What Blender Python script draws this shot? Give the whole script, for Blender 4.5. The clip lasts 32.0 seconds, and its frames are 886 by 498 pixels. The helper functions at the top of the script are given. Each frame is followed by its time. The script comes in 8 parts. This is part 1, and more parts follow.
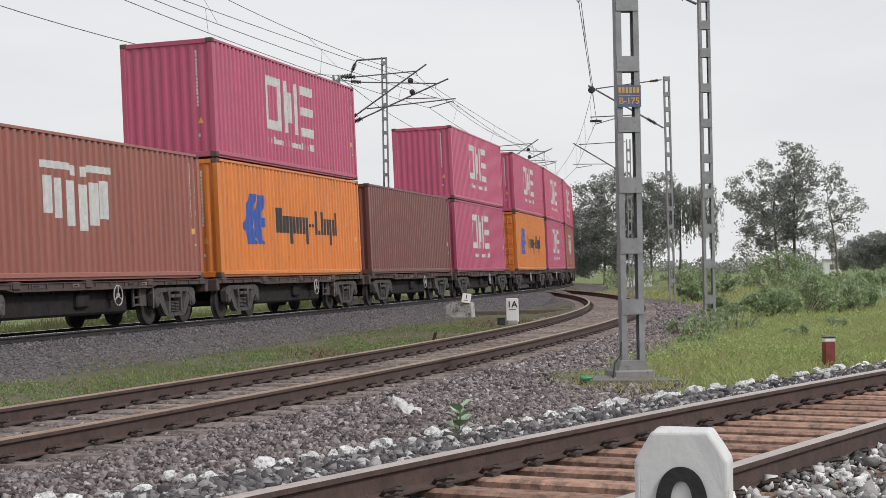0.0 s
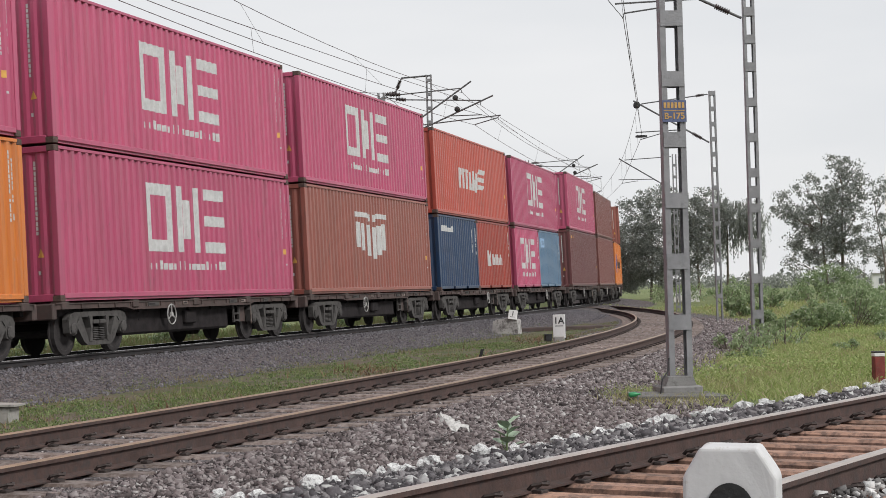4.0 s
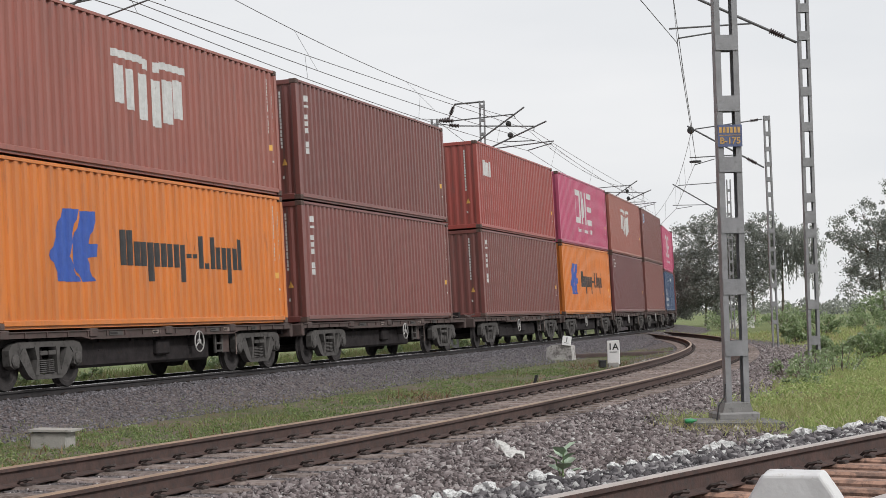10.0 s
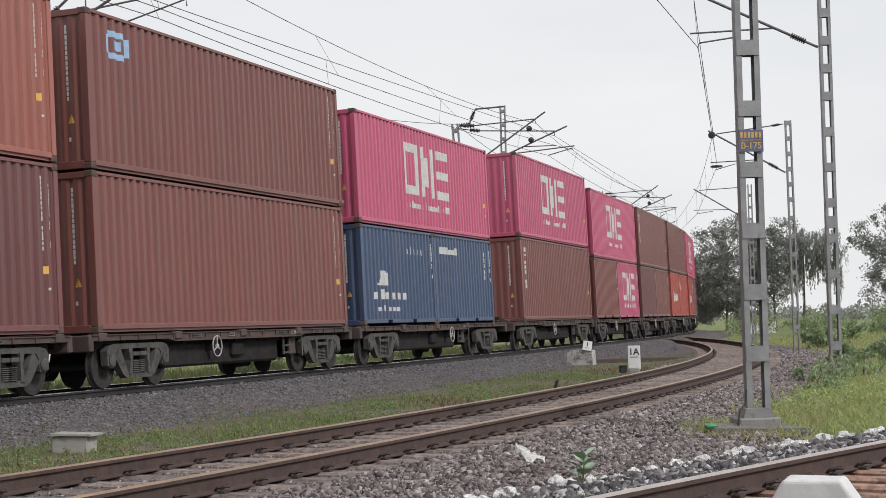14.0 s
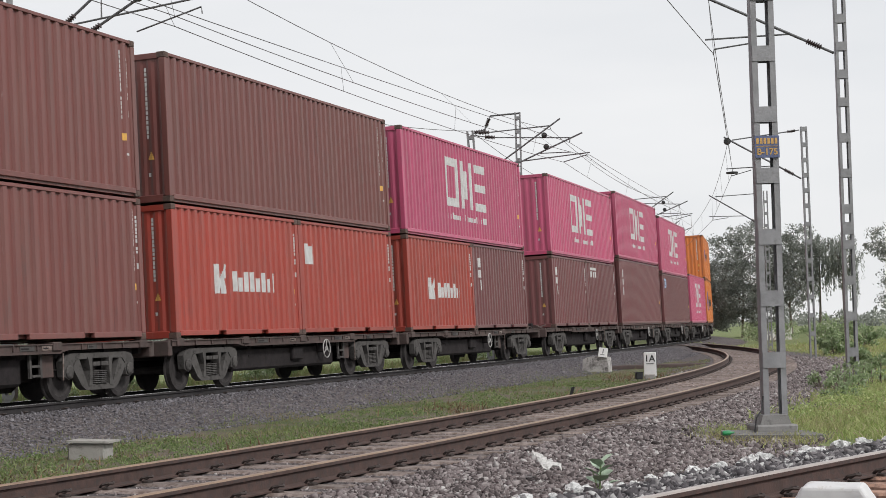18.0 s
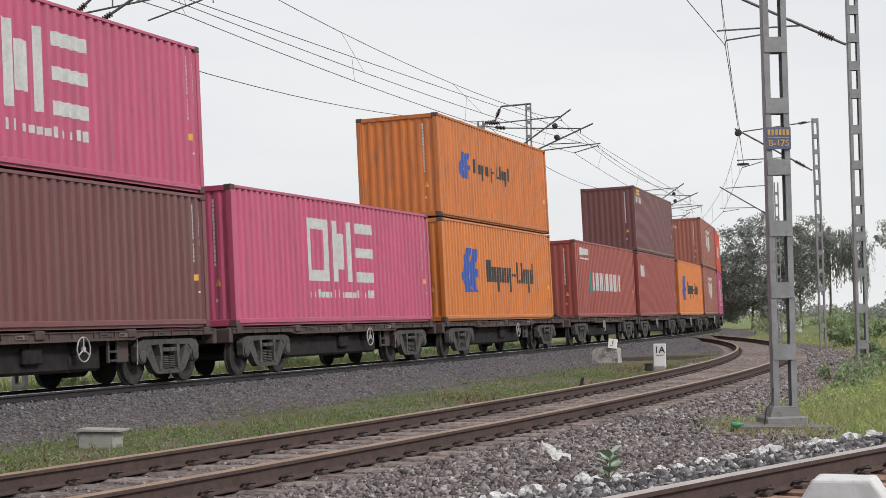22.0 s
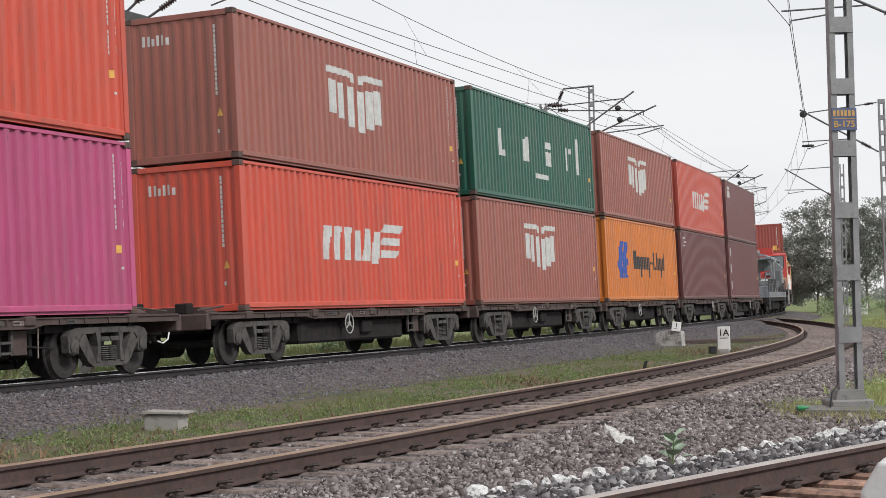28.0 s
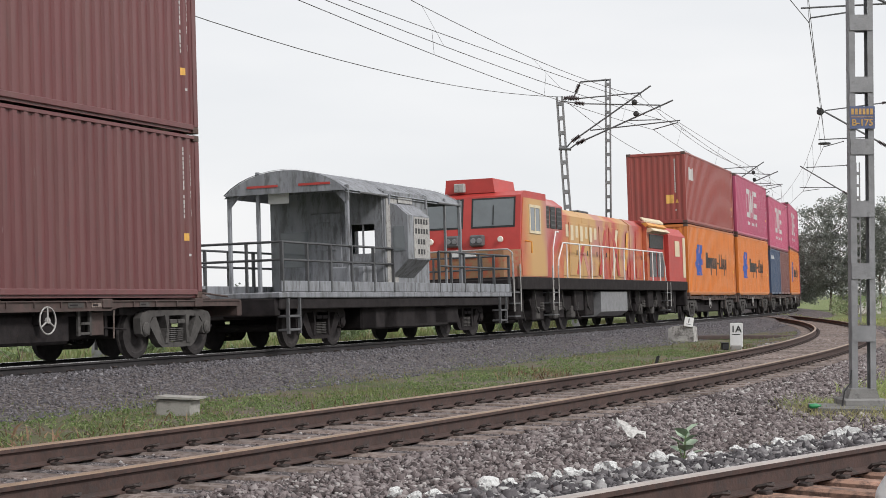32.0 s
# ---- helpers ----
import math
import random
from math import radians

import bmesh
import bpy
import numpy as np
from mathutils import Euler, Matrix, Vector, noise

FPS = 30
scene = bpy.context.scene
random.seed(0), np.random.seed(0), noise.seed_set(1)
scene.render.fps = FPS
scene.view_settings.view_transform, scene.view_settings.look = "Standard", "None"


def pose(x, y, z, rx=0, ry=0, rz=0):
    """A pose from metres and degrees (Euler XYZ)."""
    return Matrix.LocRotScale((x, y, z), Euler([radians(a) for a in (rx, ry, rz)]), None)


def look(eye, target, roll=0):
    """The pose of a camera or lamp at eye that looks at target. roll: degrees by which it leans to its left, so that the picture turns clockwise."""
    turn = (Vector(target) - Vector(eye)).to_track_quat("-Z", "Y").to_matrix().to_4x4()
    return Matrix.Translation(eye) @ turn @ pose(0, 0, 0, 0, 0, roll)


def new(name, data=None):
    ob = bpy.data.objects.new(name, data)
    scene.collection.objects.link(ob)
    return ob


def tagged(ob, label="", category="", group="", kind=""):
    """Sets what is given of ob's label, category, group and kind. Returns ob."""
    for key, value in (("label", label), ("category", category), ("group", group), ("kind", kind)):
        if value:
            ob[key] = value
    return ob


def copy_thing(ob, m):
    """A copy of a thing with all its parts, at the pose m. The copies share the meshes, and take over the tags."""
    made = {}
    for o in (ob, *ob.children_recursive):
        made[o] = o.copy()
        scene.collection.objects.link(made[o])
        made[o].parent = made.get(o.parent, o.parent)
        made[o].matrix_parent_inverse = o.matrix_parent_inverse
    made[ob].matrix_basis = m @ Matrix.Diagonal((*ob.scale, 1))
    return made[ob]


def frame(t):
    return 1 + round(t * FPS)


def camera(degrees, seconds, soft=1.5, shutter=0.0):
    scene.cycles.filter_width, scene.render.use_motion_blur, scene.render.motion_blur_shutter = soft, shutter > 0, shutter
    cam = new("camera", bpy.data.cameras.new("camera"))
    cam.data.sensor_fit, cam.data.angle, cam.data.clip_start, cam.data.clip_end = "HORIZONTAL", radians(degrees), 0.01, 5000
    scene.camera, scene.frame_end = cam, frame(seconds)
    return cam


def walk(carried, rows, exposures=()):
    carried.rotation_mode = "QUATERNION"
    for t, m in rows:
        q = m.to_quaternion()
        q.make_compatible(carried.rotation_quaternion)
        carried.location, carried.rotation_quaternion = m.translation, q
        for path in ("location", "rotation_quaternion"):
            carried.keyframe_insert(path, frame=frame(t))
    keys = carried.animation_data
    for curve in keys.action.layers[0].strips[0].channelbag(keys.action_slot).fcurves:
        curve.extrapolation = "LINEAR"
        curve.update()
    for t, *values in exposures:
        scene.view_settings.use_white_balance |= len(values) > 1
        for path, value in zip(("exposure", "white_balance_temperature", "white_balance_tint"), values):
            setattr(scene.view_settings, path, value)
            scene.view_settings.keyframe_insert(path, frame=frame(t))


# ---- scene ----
# ---- camera ----
cam = camera(29.65, 32.0, soft=0.45)


def eye_pose(x, y, z, yaw, pitch, roll):
    a, b = radians(yaw), radians(pitch)
    ahead = Vector((-math.sin(a) * math.cos(b), math.cos(a) * math.cos(b), math.sin(b)))
    eye = Vector((x, y, z))
    return look(eye, eye + ahead, roll)


PATH = [
    (0, 0.021, -0.017, 1.105, 0.01, 0.75, -1.06), (0.5, 0.024, -0.018, 1.107, 0.22, 0.79, -1.14), (1, 0.022, -0.018, 1.105, 0.43, 0.84, -1.15),
    (1.5, 0.020, -0.019, 1.105, 0.61, 0.92, -1.24), (2, 0.020, -0.021, 1.106, 0.83, 0.99, -1.14), (2.5, 0.022, -0.024, 1.109, 1.08, 1.15, -1.12),
    (3, 0.021, -0.025, 1.107, 1.27, 1.27, -1.16), (3.5, 0.022, -0.027, 1.107, 1.43, 1.31, -1.34), (5.5, 0.022, -0.028, 1.109, 1.76, 1.63, -1.56),
    (6, 0.016, -0.026, 1.109, 1.76, 1.75, -1.52), (6.5, 0.015, -0.023, 1.110, 1.89, 1.93, -1.55), (7, 0.014, -0.019, 1.109, 2.11, 2.08, -1.64),
    (7.5, 0.011, -0.014, 1.107, 2.30, 2.23, -1.71), (8, 0.007, -0.008, 1.108, 2.52, 2.29, -1.69), (8.5, 0.002, -0.005, 1.108, 2.69, 2.33, -1.65),
    (9, -0.001, -0.002, 1.102, 2.91, 2.35, -1.56), (9.5, 0.002, 0.001, 1.103, 3.18, 2.36, -1.56), (10, -0.000, 0.004, 1.102, 3.36, 2.30, -1.48),
    (10.5, -0.004, 0.003, 1.099, 3.55, 2.27, -1.38), (11, -0.003, 0.002, 1.101, 3.79, 2.27, -1.29), (11.5, -0.005, 0.005, 1.101, 3.95, 2.26, -1.15),
    (12, -0.004, 0.006, 1.100, 4.01, 2.30, -1.08), (12.5, -0.001, 0.004, 1.102, 4.03, 2.33, -1.12), (13, 0.000, -0.000, 1.104, 4.07, 2.40, -1.17),
    (13.5, 0.002, -0.006, 1.105, 4.06, 2.45, -1.27), (14, 0.001, -0.009, 1.104, 4.06, 2.48, -1.41), (14.5, 0.001, -0.008, 1.103, 4.17, 2.51, -1.51),
    (16.5, -0.006, -0.005, 1.103, 4.26, 2.63, -1.50), (17, -0.005, -0.002, 1.104, 4.33, 2.65, -1.47), (17.5, -0.006, -0.002, 1.104, 4.43, 2.70, -1.51),
    (18, -0.008, -0.001, 1.102, 4.57, 2.73, -1.48), (18.5, -0.007, -0.002, 1.103, 4.65, 2.71, -1.47), (19, -0.007, -0.000, 1.105, 4.75, 2.69, -1.51),
    (19.5, -0.008, 0.003, 1.103, 4.88, 2.64, -1.56), (20, -0.004, 0.004, 1.102, 4.95, 2.51, -1.59), (20.5, -0.003, 0.005, 1.103, 4.92, 2.42, -1.61),
    (21, -0.003, 0.008, 1.104, 4.84, 2.36, -1.63), (21.5, -0.008, 0.011, 1.105, 4.84, 2.39, -1.45), (22, -0.012, 0.016, 1.101, 4.92, 2.41, -1.21),
    (22.5, -0.017, 0.017, 1.104, 5.10, 2.37, -1.00), (23, -0.017, 0.018, 1.104, 5.38, 2.33, -1.05), (23.5, -0.018, 0.019, 1.104, 5.72, 2.28, -1.05),
    (24, -0.019, 0.017, 1.102, 6.05, 2.21, -1.10), (24.5, -0.018, 0.017, 1.104, 6.32, 2.09, -1.07), (25, -0.017, 0.018, 1.107, 6.48, 2.01, -1.05),
    (25.5, -0.012, 0.016, 1.103, 6.67, 1.98, -1.11), (27.5, -0.011, 0.015, 1.102, 7.02, 1.89, -1.27), (28, -0.010, 0.016, 1.098, 7.08, 1.88, -1.27),
    (28.5, -0.012, 0.019, 1.102, 7.09, 1.78, -1.07), (29, -0.016, 0.021, 1.102, 6.95, 1.74, -0.88), (29.5, -0.017, 0.021, 1.103, 6.97, 1.67, -0.69),
    (30, -0.018, 0.022, 1.105, 7.20, 1.68, -0.53), (30.5, -0.020, 0.022, 1.104, 7.45, 1.62, -0.47), (31, -0.020, 0.020, 1.103, 7.51, 1.57, -0.37),
    (31.5, -0.025, 0.019, 1.102, 7.50, 1.56, -0.27), (32, -0.031, 0.015, 1.098, 7.53, 1.57, -0.15),
]
walk(cam, [(t, eye_pose(*p)) for t, *p in PATH], exposures=[(0.0, -0.06), (8.0, -0.03), (14.0, 0.0), (24.0, 0.0), (28.0, 0.05), (32.0, 0.06)])

# ---- light: bright overcast day ----
world = bpy.data.worlds.new("overcast_sky")
scene.world = world
world.use_nodes = True
wn = world.node_tree
for n in list(wn.nodes):
    wn.nodes.remove(n)
w_out = wn.nodes.new("ShaderNodeOutputWorld")
w_bg = wn.nodes.new("ShaderNodeBackground")
w_mix = wn.nodes.new("ShaderNodeMixRGB")
w_sky = wn.nodes.new("ShaderNodeTexSky")
w_sky.sky_type = "NISHITA"
w_sky.sun_disc = False
w_sky.sun_elevation = radians(42)
w_sky.sun_rotation = radians(124)
w_scale = wn.nodes.new("ShaderNodeMixRGB")
w_scale.blend_type = "MULTIPLY"
w_scale.inputs[0].default_value = 1.0
w_scale.inputs[2].default_value = (0.07, 0.07, 0.07, 1)
w_noise = wn.nodes.new("ShaderNodeTexNoise")
w_noise.inputs["Scale"].default_value = 3.0
w_noise.inputs["Detail"].default_value = 4.0
w_coord = wn.nodes.new("ShaderNodeTexCoord")
w_map = wn.nodes.new("ShaderNodeMapping")
w_map.inputs["Scale"].default_value = (1, 1, 4)
w_ramp = wn.nodes.new("ShaderNodeValToRGB")
w_ramp.color_ramp.elements[0].position, w_ramp.color_ramp.elements[0].color = 0.3, (0.79, 0.805, 0.83, 1)
w_ramp.color_ramp.elements[1].position, w_ramp.color_ramp.elements[1].color = 0.7, (0.9, 0.9, 0.91, 1)
wn.links.new(w_coord.outputs["Generated"], w_map.inputs["Vector"])
wn.links.new(w_map.outputs["Vector"], w_noise.inputs["Vector"])
wn.links.new(w_noise.outputs["Fac"], w_ramp.inputs["Fac"])
wn.links.new(w_sky.outputs["Color"], w_scale.inputs[1])
w_mix.inputs[0].default_value = 0.92
wn.links.new(w_scale.outputs["Color"], w_mix.inputs[1])
wn.links.new(w_ramp.outputs["Color"], w_mix.inputs[2])
wn.links.new(w_mix.outputs["Color"], w_bg.inputs["Color"])
w_bg.inputs["Strength"].default_value = 1.04
wn.links.new(w_bg.outputs["Background"], w_out.inputs["Surface"])

sun = new("sun", bpy.data.lights.new("sun", "SUN"))
sun.data.energy = 2.5
sun.data.angle = radians(12)
sun.data.color = (1.0, 0.98, 0.955)
sun.matrix_world = look((0, 0, 0), (-0.62, 0.42, -0.66))


# ---- materials ----
def mat(name, color, rough=0.7, metal=0.0, spread=0.25, scale=3.0, bump=0.2, bump_scale=40.0, second=None, second_at=0.6, stretch=(1, 1, 1), tone=0.0, spec=0.5):
    """Paint, stone or metal with two scales of variation; second: the colour of stains or rust; tone: how far objects differ."""
    m = bpy.data.materials.new(name)
    m.use_nodes = True
    nt = m.node_tree
    b = nt.nodes["Principled BSDF"]
    b.inputs["Roughness"].default_value = rough
    b.inputs["Metallic"].default_value = metal
    b.inputs["Specular IOR Level"].default_value = spec
    co = nt.nodes.new("ShaderNodeTexCoord")
    mp = nt.nodes.new("ShaderNodeMapping")
    mp.inputs["Scale"].default_value = stretch
    nt.links.new(co.outputs["Object"], mp.inputs["Vector"])
    info = nt.nodes.new("ShaderNodeObjectInfo")
    shift = nt.nodes.new("ShaderNodeVectorMath")
    shift.operation = "MULTIPLY_ADD"
    rnd = nt.nodes.new("ShaderNodeCombineXYZ")
    for k in range(3):
        nt.links.new(info.outputs["Random"], rnd.inputs[k])
    shift.inputs[1].default_value = (31.0, 17.0, 23.0)
    nt.links.new(rnd.outputs[0], shift.inputs[0])
    nt.links.new(mp.outputs["Vector"], shift.inputs[2])
    n1 = nt.nodes.new("ShaderNodeTexNoise")
    n1.inputs["Scale"].default_value = scale
    n1.inputs["Detail"].default_value = 6.0
    n1.inputs["Roughness"].default_value = 0.65
    nt.links.new(shift.outputs[0], n1.inputs["Vector"])
    ramp = nt.nodes.new("ShaderNodeValToRGB")
    lo = [c * (1 - spread) for c in color]
    hi = [min(1, c * (1 + spread)) for c in color]
    ramp.color_ramp.elements[0].position, ramp.color_ramp.elements[0].color = 0.3, (*lo, 1)
    ramp.color_ramp.elements[1].position, ramp.color_ramp.elements[1].color = 0.7, (*hi, 1)
    nt.links.new(n1.outputs["Fac"], ramp.inputs["Fac"])
    out = ramp.outputs["Color"]
    if second:
        n2 = nt.nodes.new("ShaderNodeTexNoise")
        n2.inputs["Scale"].default_value = scale * 2.3
        n2.inputs["Detail"].default_value = 8.0
        n2.inputs["Roughness"].default_value = 0.7
        nt.links.new(shift.outputs[0], n2.inputs["Vector"])
        r2 = nt.nodes.new("ShaderNodeValToRGB")
        r2.color_ramp.elements[0].position, r2.color_ramp.elements[0].color = second_at - 0.06, (0, 0, 0, 1)
        r2.color_ramp.elements[1].position, r2.color_ramp.elements[1].color = second_at + 0.08, (1, 1, 1, 1)
        nt.links.new(n2.outputs["Fac"], r2.inputs["Fac"])
        mx = nt.nodes.new("ShaderNodeMixRGB")
        mx.inputs[2].default_value = (*second, 1)
        nt.links.new(r2.outputs["Color"], mx.inputs[0])
        nt.links.new(out, mx.inputs[1])
        out = mx.outputs["Color"]
    if tone:
        hs = nt.nodes.new("ShaderNodeHueSaturation")
        mr = nt.nodes.new("ShaderNodeMapRange")
        mr.inputs["To Min"].default_value, mr.inputs["To Max"].default_value = 1 - tone, 1 + tone
        nt.links.new(info.outputs["Random"], mr.inputs["Value"])
        nt.links.new(mr.outputs["Result"], hs.inputs["Value"])
        nt.links.new(out, hs.inputs["Color"])
        out = hs.outputs["Color"]
    nt.links.new(out, b.inputs["Base Color"])
    if bump:
        n3 = nt.nodes.new("ShaderNodeTexNoise")
        n3.inputs["Scale"].default_value = bump_scale
        n3.inputs["Detail"].default_value = 5.0
        nt.links.new(shift.outputs[0], n3.inputs["Vector"])
        bp = nt.nodes.new("ShaderNodeBump")
        bp.inputs["Strength"].default_value = bump
        bp.inputs["Distance"].default_value = 0.02
        nt.links.new(n3.outputs["Fac"], bp.inputs["Height"])
        nt.links.new(bp.outputs["Normal"], b.inputs["Normal"])
    return m


def paint(name, color, rust=0.62, rough=0.4, spread=0.12):
    """Container paint: faded and streaked, with pale scuffs and specks of rust."""
    m = mat(name, color, rough=rough, spread=spread, scale=1.3, bump=0.06, bump_scale=9, second=[0.68 * c + 0.02 for c in color], second_at=rust, stretch=(2.2, 2.2, 0.35), tone=0.1)
    nt = m.node_tree
    base = nt.nodes["Principled BSDF"].inputs["Base Color"]
    coords = next(n for n in nt.nodes if n.bl_idname == "ShaderNodeVectorMath")
    for scale, lo, hi, tint, share in ((3.2, 0.66, 0.74, [0.6 * c + 0.18 for c in color], 0.4), (5.5, 0.67, 0.72, (0.1, 0.045, 0.03), 0.75), (0.9, 0.45, 0.8, (0.16, 0.12, 0.1), 0.3)):
        n = nt.nodes.new("ShaderNodeTexNoise")
        n.inputs["Scale"].default_value, n.inputs["Detail"].default_value, n.inputs["Roughness"].default_value = scale, 7.0, 0.7
        nt.links.new(coords.outputs[0], n.inputs["Vector"])
        r = nt.nodes.new("ShaderNodeMapRange")
        r.inputs["From Min"].default_value, r.inputs["From Max"].default_value, r.inputs["To Max"].default_value = lo, hi, share
        nt.links.new(n.outputs["Fac"], r.inputs["Value"])
        mx = nt.nodes.new("ShaderNodeMixRGB")
        mx.inputs[2].default_value = (*tint, 1)
        nt.links.new(r.outputs["Result"], mx.inputs[0])
        nt.links.new(base.links[0].from_socket, mx.inputs[1])
        nt.links.new(mx.outputs["Color"], base)
    return m


M = {
    "magenta": paint("magenta_container_paint", (0.425, 0.074, 0.15)),
    "violet": paint("violet_magenta_container_paint", (0.42, 0.065, 0.17)),
    "orange": paint("orange_container_paint", (0.565, 0.17, 0.03)),
    "worn_orange": paint("weathered_orange_container_paint", (0.51, 0.15, 0.03), rust=0.54, rough=0.55),
    "brown": paint("brown_container_paint", (0.1637, 0.0558, 0.0493)),
    "maroon": paint("maroon_container_paint", (0.1414, 0.0484, 0.0502)),
    "hbrown": paint("reddish_brown_container_paint", (0.275, 0.091, 0.07)),
    "hred": paint("dull_light_red_container_paint", (0.43, 0.08, 0.056)),
    "red": paint("red_container_paint", (0.285, 0.057, 0.047)),
    "kred": paint("faded_red_container_paint", (0.2948, 0.0463, 0.0323)),
    "vred": paint("bright_red_container_paint", (0.5, 0.07, 0.042)),
    "blue": paint("dark_blue_container_paint", (0.0152, 0.041, 0.0969)),
    "navy": paint("grey_navy_container_paint", (0.037, 0.064, 0.13)),
    "lblue": paint("light_blue_container_paint", (0.0988, 0.1748, 0.266)),
    "green": paint("dark_green_container_paint", (0.012, 0.095, 0.065)),
    "mark": mat("worn_white_marking", (0.5, 0.5, 0.495), rough=0.6, spread=0.15, scale=6, second=(0.36, 0.3, 0.29), second_at=0.64),
    "mark_dark": mat("dark_marking", (0.03, 0.03, 0.032), rough=0.6, spread=0.3, scale=6),
    "mark_blue": mat("blue_marking", (0.035, 0.085, 0.34), rough=0.6, spread=0.15, scale=6),
    "mark_yellow": mat("yellow_marking", (0.66, 0.38, 0.09), rough=0.6, spread=0.15, scale=6),
    "casting": mat("dark_cast_steel", (0.085, 0.052, 0.043), rough=0.7, spread=0.4, scale=12),
    "under": mat("dark_wagon_steel", (0.024, 0.0208, 0.0215), rough=0.85, spread=0.4, scale=4, second=(0.038, 0.028, 0.024), second_at=0.62, spec=0.15),
    "sill": mat("rusty_brown_wagon_sill", (0.07, 0.045, 0.041), rough=0.8, spread=0.4, scale=3, second=(0.06, 0.045, 0.04), second_at=0.52),
    "bogie": mat("dusty_grey_cast_bogie", (0.078, 0.073, 0.07), rough=0.9, spread=0.25, scale=3, second=(0.035, 0.032, 0.031), second_at=0.58, spec=0.2),
    "wheel": mat("dark_wheel_steel", (0.038, 0.034, 0.034), rough=0.8, spread=0.3, scale=6, spec=0.2),
    "white": mat("white_paint", (0.7, 0.695, 0.685), rough=0.55, spread=0.07, scale=5, second=(0.42, 0.4, 0.37), second_at=0.68, bump=0.07),
    "old_white": mat("dusty_white_paint", (0.36, 0.35, 0.34), rough=0.7, spread=0.15, scale=6, second=(0.2, 0.18, 0.17), second_at=0.58),
    "rail_side": mat("worn_pale_rail_head", (0.43, 0.375, 0.345), rough=0.35, metal=0.5, spread=0.15, scale=3, bump=0.03),
    "rail_top": mat("worn_tan_rail_head", (0.26, 0.18, 0.125), rough=0.5, metal=0.2, spread=0.2, scale=3, stretch=(1, 1, 1)),
    "rail_bright": mat("polished_rail_head", (0.85, 0.84, 0.82), rough=0.2, metal=0.9, spread=0.06, scale=3, bump=0.02),
    "rail": mat("rusty_brown_rail", (0.066, 0.039, 0.033), rough=0.85, spread=0.35, scale=6, second=(0.048, 0.036, 0.034), second_at=0.55),
    "rail_dark": mat("dark_rail_web", (0.022, 0.019, 0.02), rough=0.85, spread=0.4, scale=6),
    "sleeper": mat("brownish_grey_concrete_sleeper", (0.21, 0.17, 0.155), rough=0.9, spread=0.3, scale=5, second=(0.105, 0.075, 0.062), second_at=0.5, tone=0.22),
    "sleeper_red": mat("rust_stained_concrete_sleeper", (0.34, 0.2, 0.145), rough=0.9, spread=0.3, scale=5, second=(0.15, 0.095, 0.075), second_at=0.52, tone=0.28),
    "clip": mat("rusty_rail_clip", (0.04, 0.029, 0.026), rough=0.8, spread=0.4, scale=20),
    "galv": mat("grey_galvanised_steel", (0.25, 0.25, 0.26), rough=0.6, metal=0.35, spread=0.18, scale=4, second=(0.2, 0.2, 0.205), second_at=0.6),
    "galv_dark": mat("weathered_dark_steel", (0.12, 0.12, 0.125), rough=0.65, metal=0.3, spread=0.25, scale=4),
    "wire": mat("dark_copper_wire", (0.09, 0.085, 0.085), rough=0.6, metal=0.4, spread=0.2, scale=4),
    "insul": mat("dark_glazed_insulator", (0.05, 0.035, 0.035), rough=0.3, spread=0.2, scale=8),
    "concrete": mat("grey_concrete", (0.3, 0.29, 0.27), rough=0.92, spread=0.2, scale=3, second=(0.17, 0.165, 0.155), second_at=0.58, bump=0.35),
    "old_concrete": mat("dark_weathered_concrete", (0.16, 0.155, 0.15), rough=0.95, spread=0.25, scale=4, second=(0.09, 0.088, 0.083), second_at=0.55, bump=0.4),
    "plate_blue": mat("faded_blue_number_plate", (0.09, 0.11, 0.2), rough=0.6, spread=0.2, scale=8),
    "plate_text": mat("faded_orange_lettering", (0.5, 0.3, 0.1), rough=0.7, spread=0.2, scale=20),
    "black": mat("black_paint", (0.015, 0.015, 0.016), rough=0.5, spread=0.3, scale=8),
    "red_post": mat("dull_red_painted_post", (0.18, 0.036, 0.03), rough=0.8, spread=0.3, scale=8, second=(0.15, 0.06, 0.05), second_at=0.56),
}


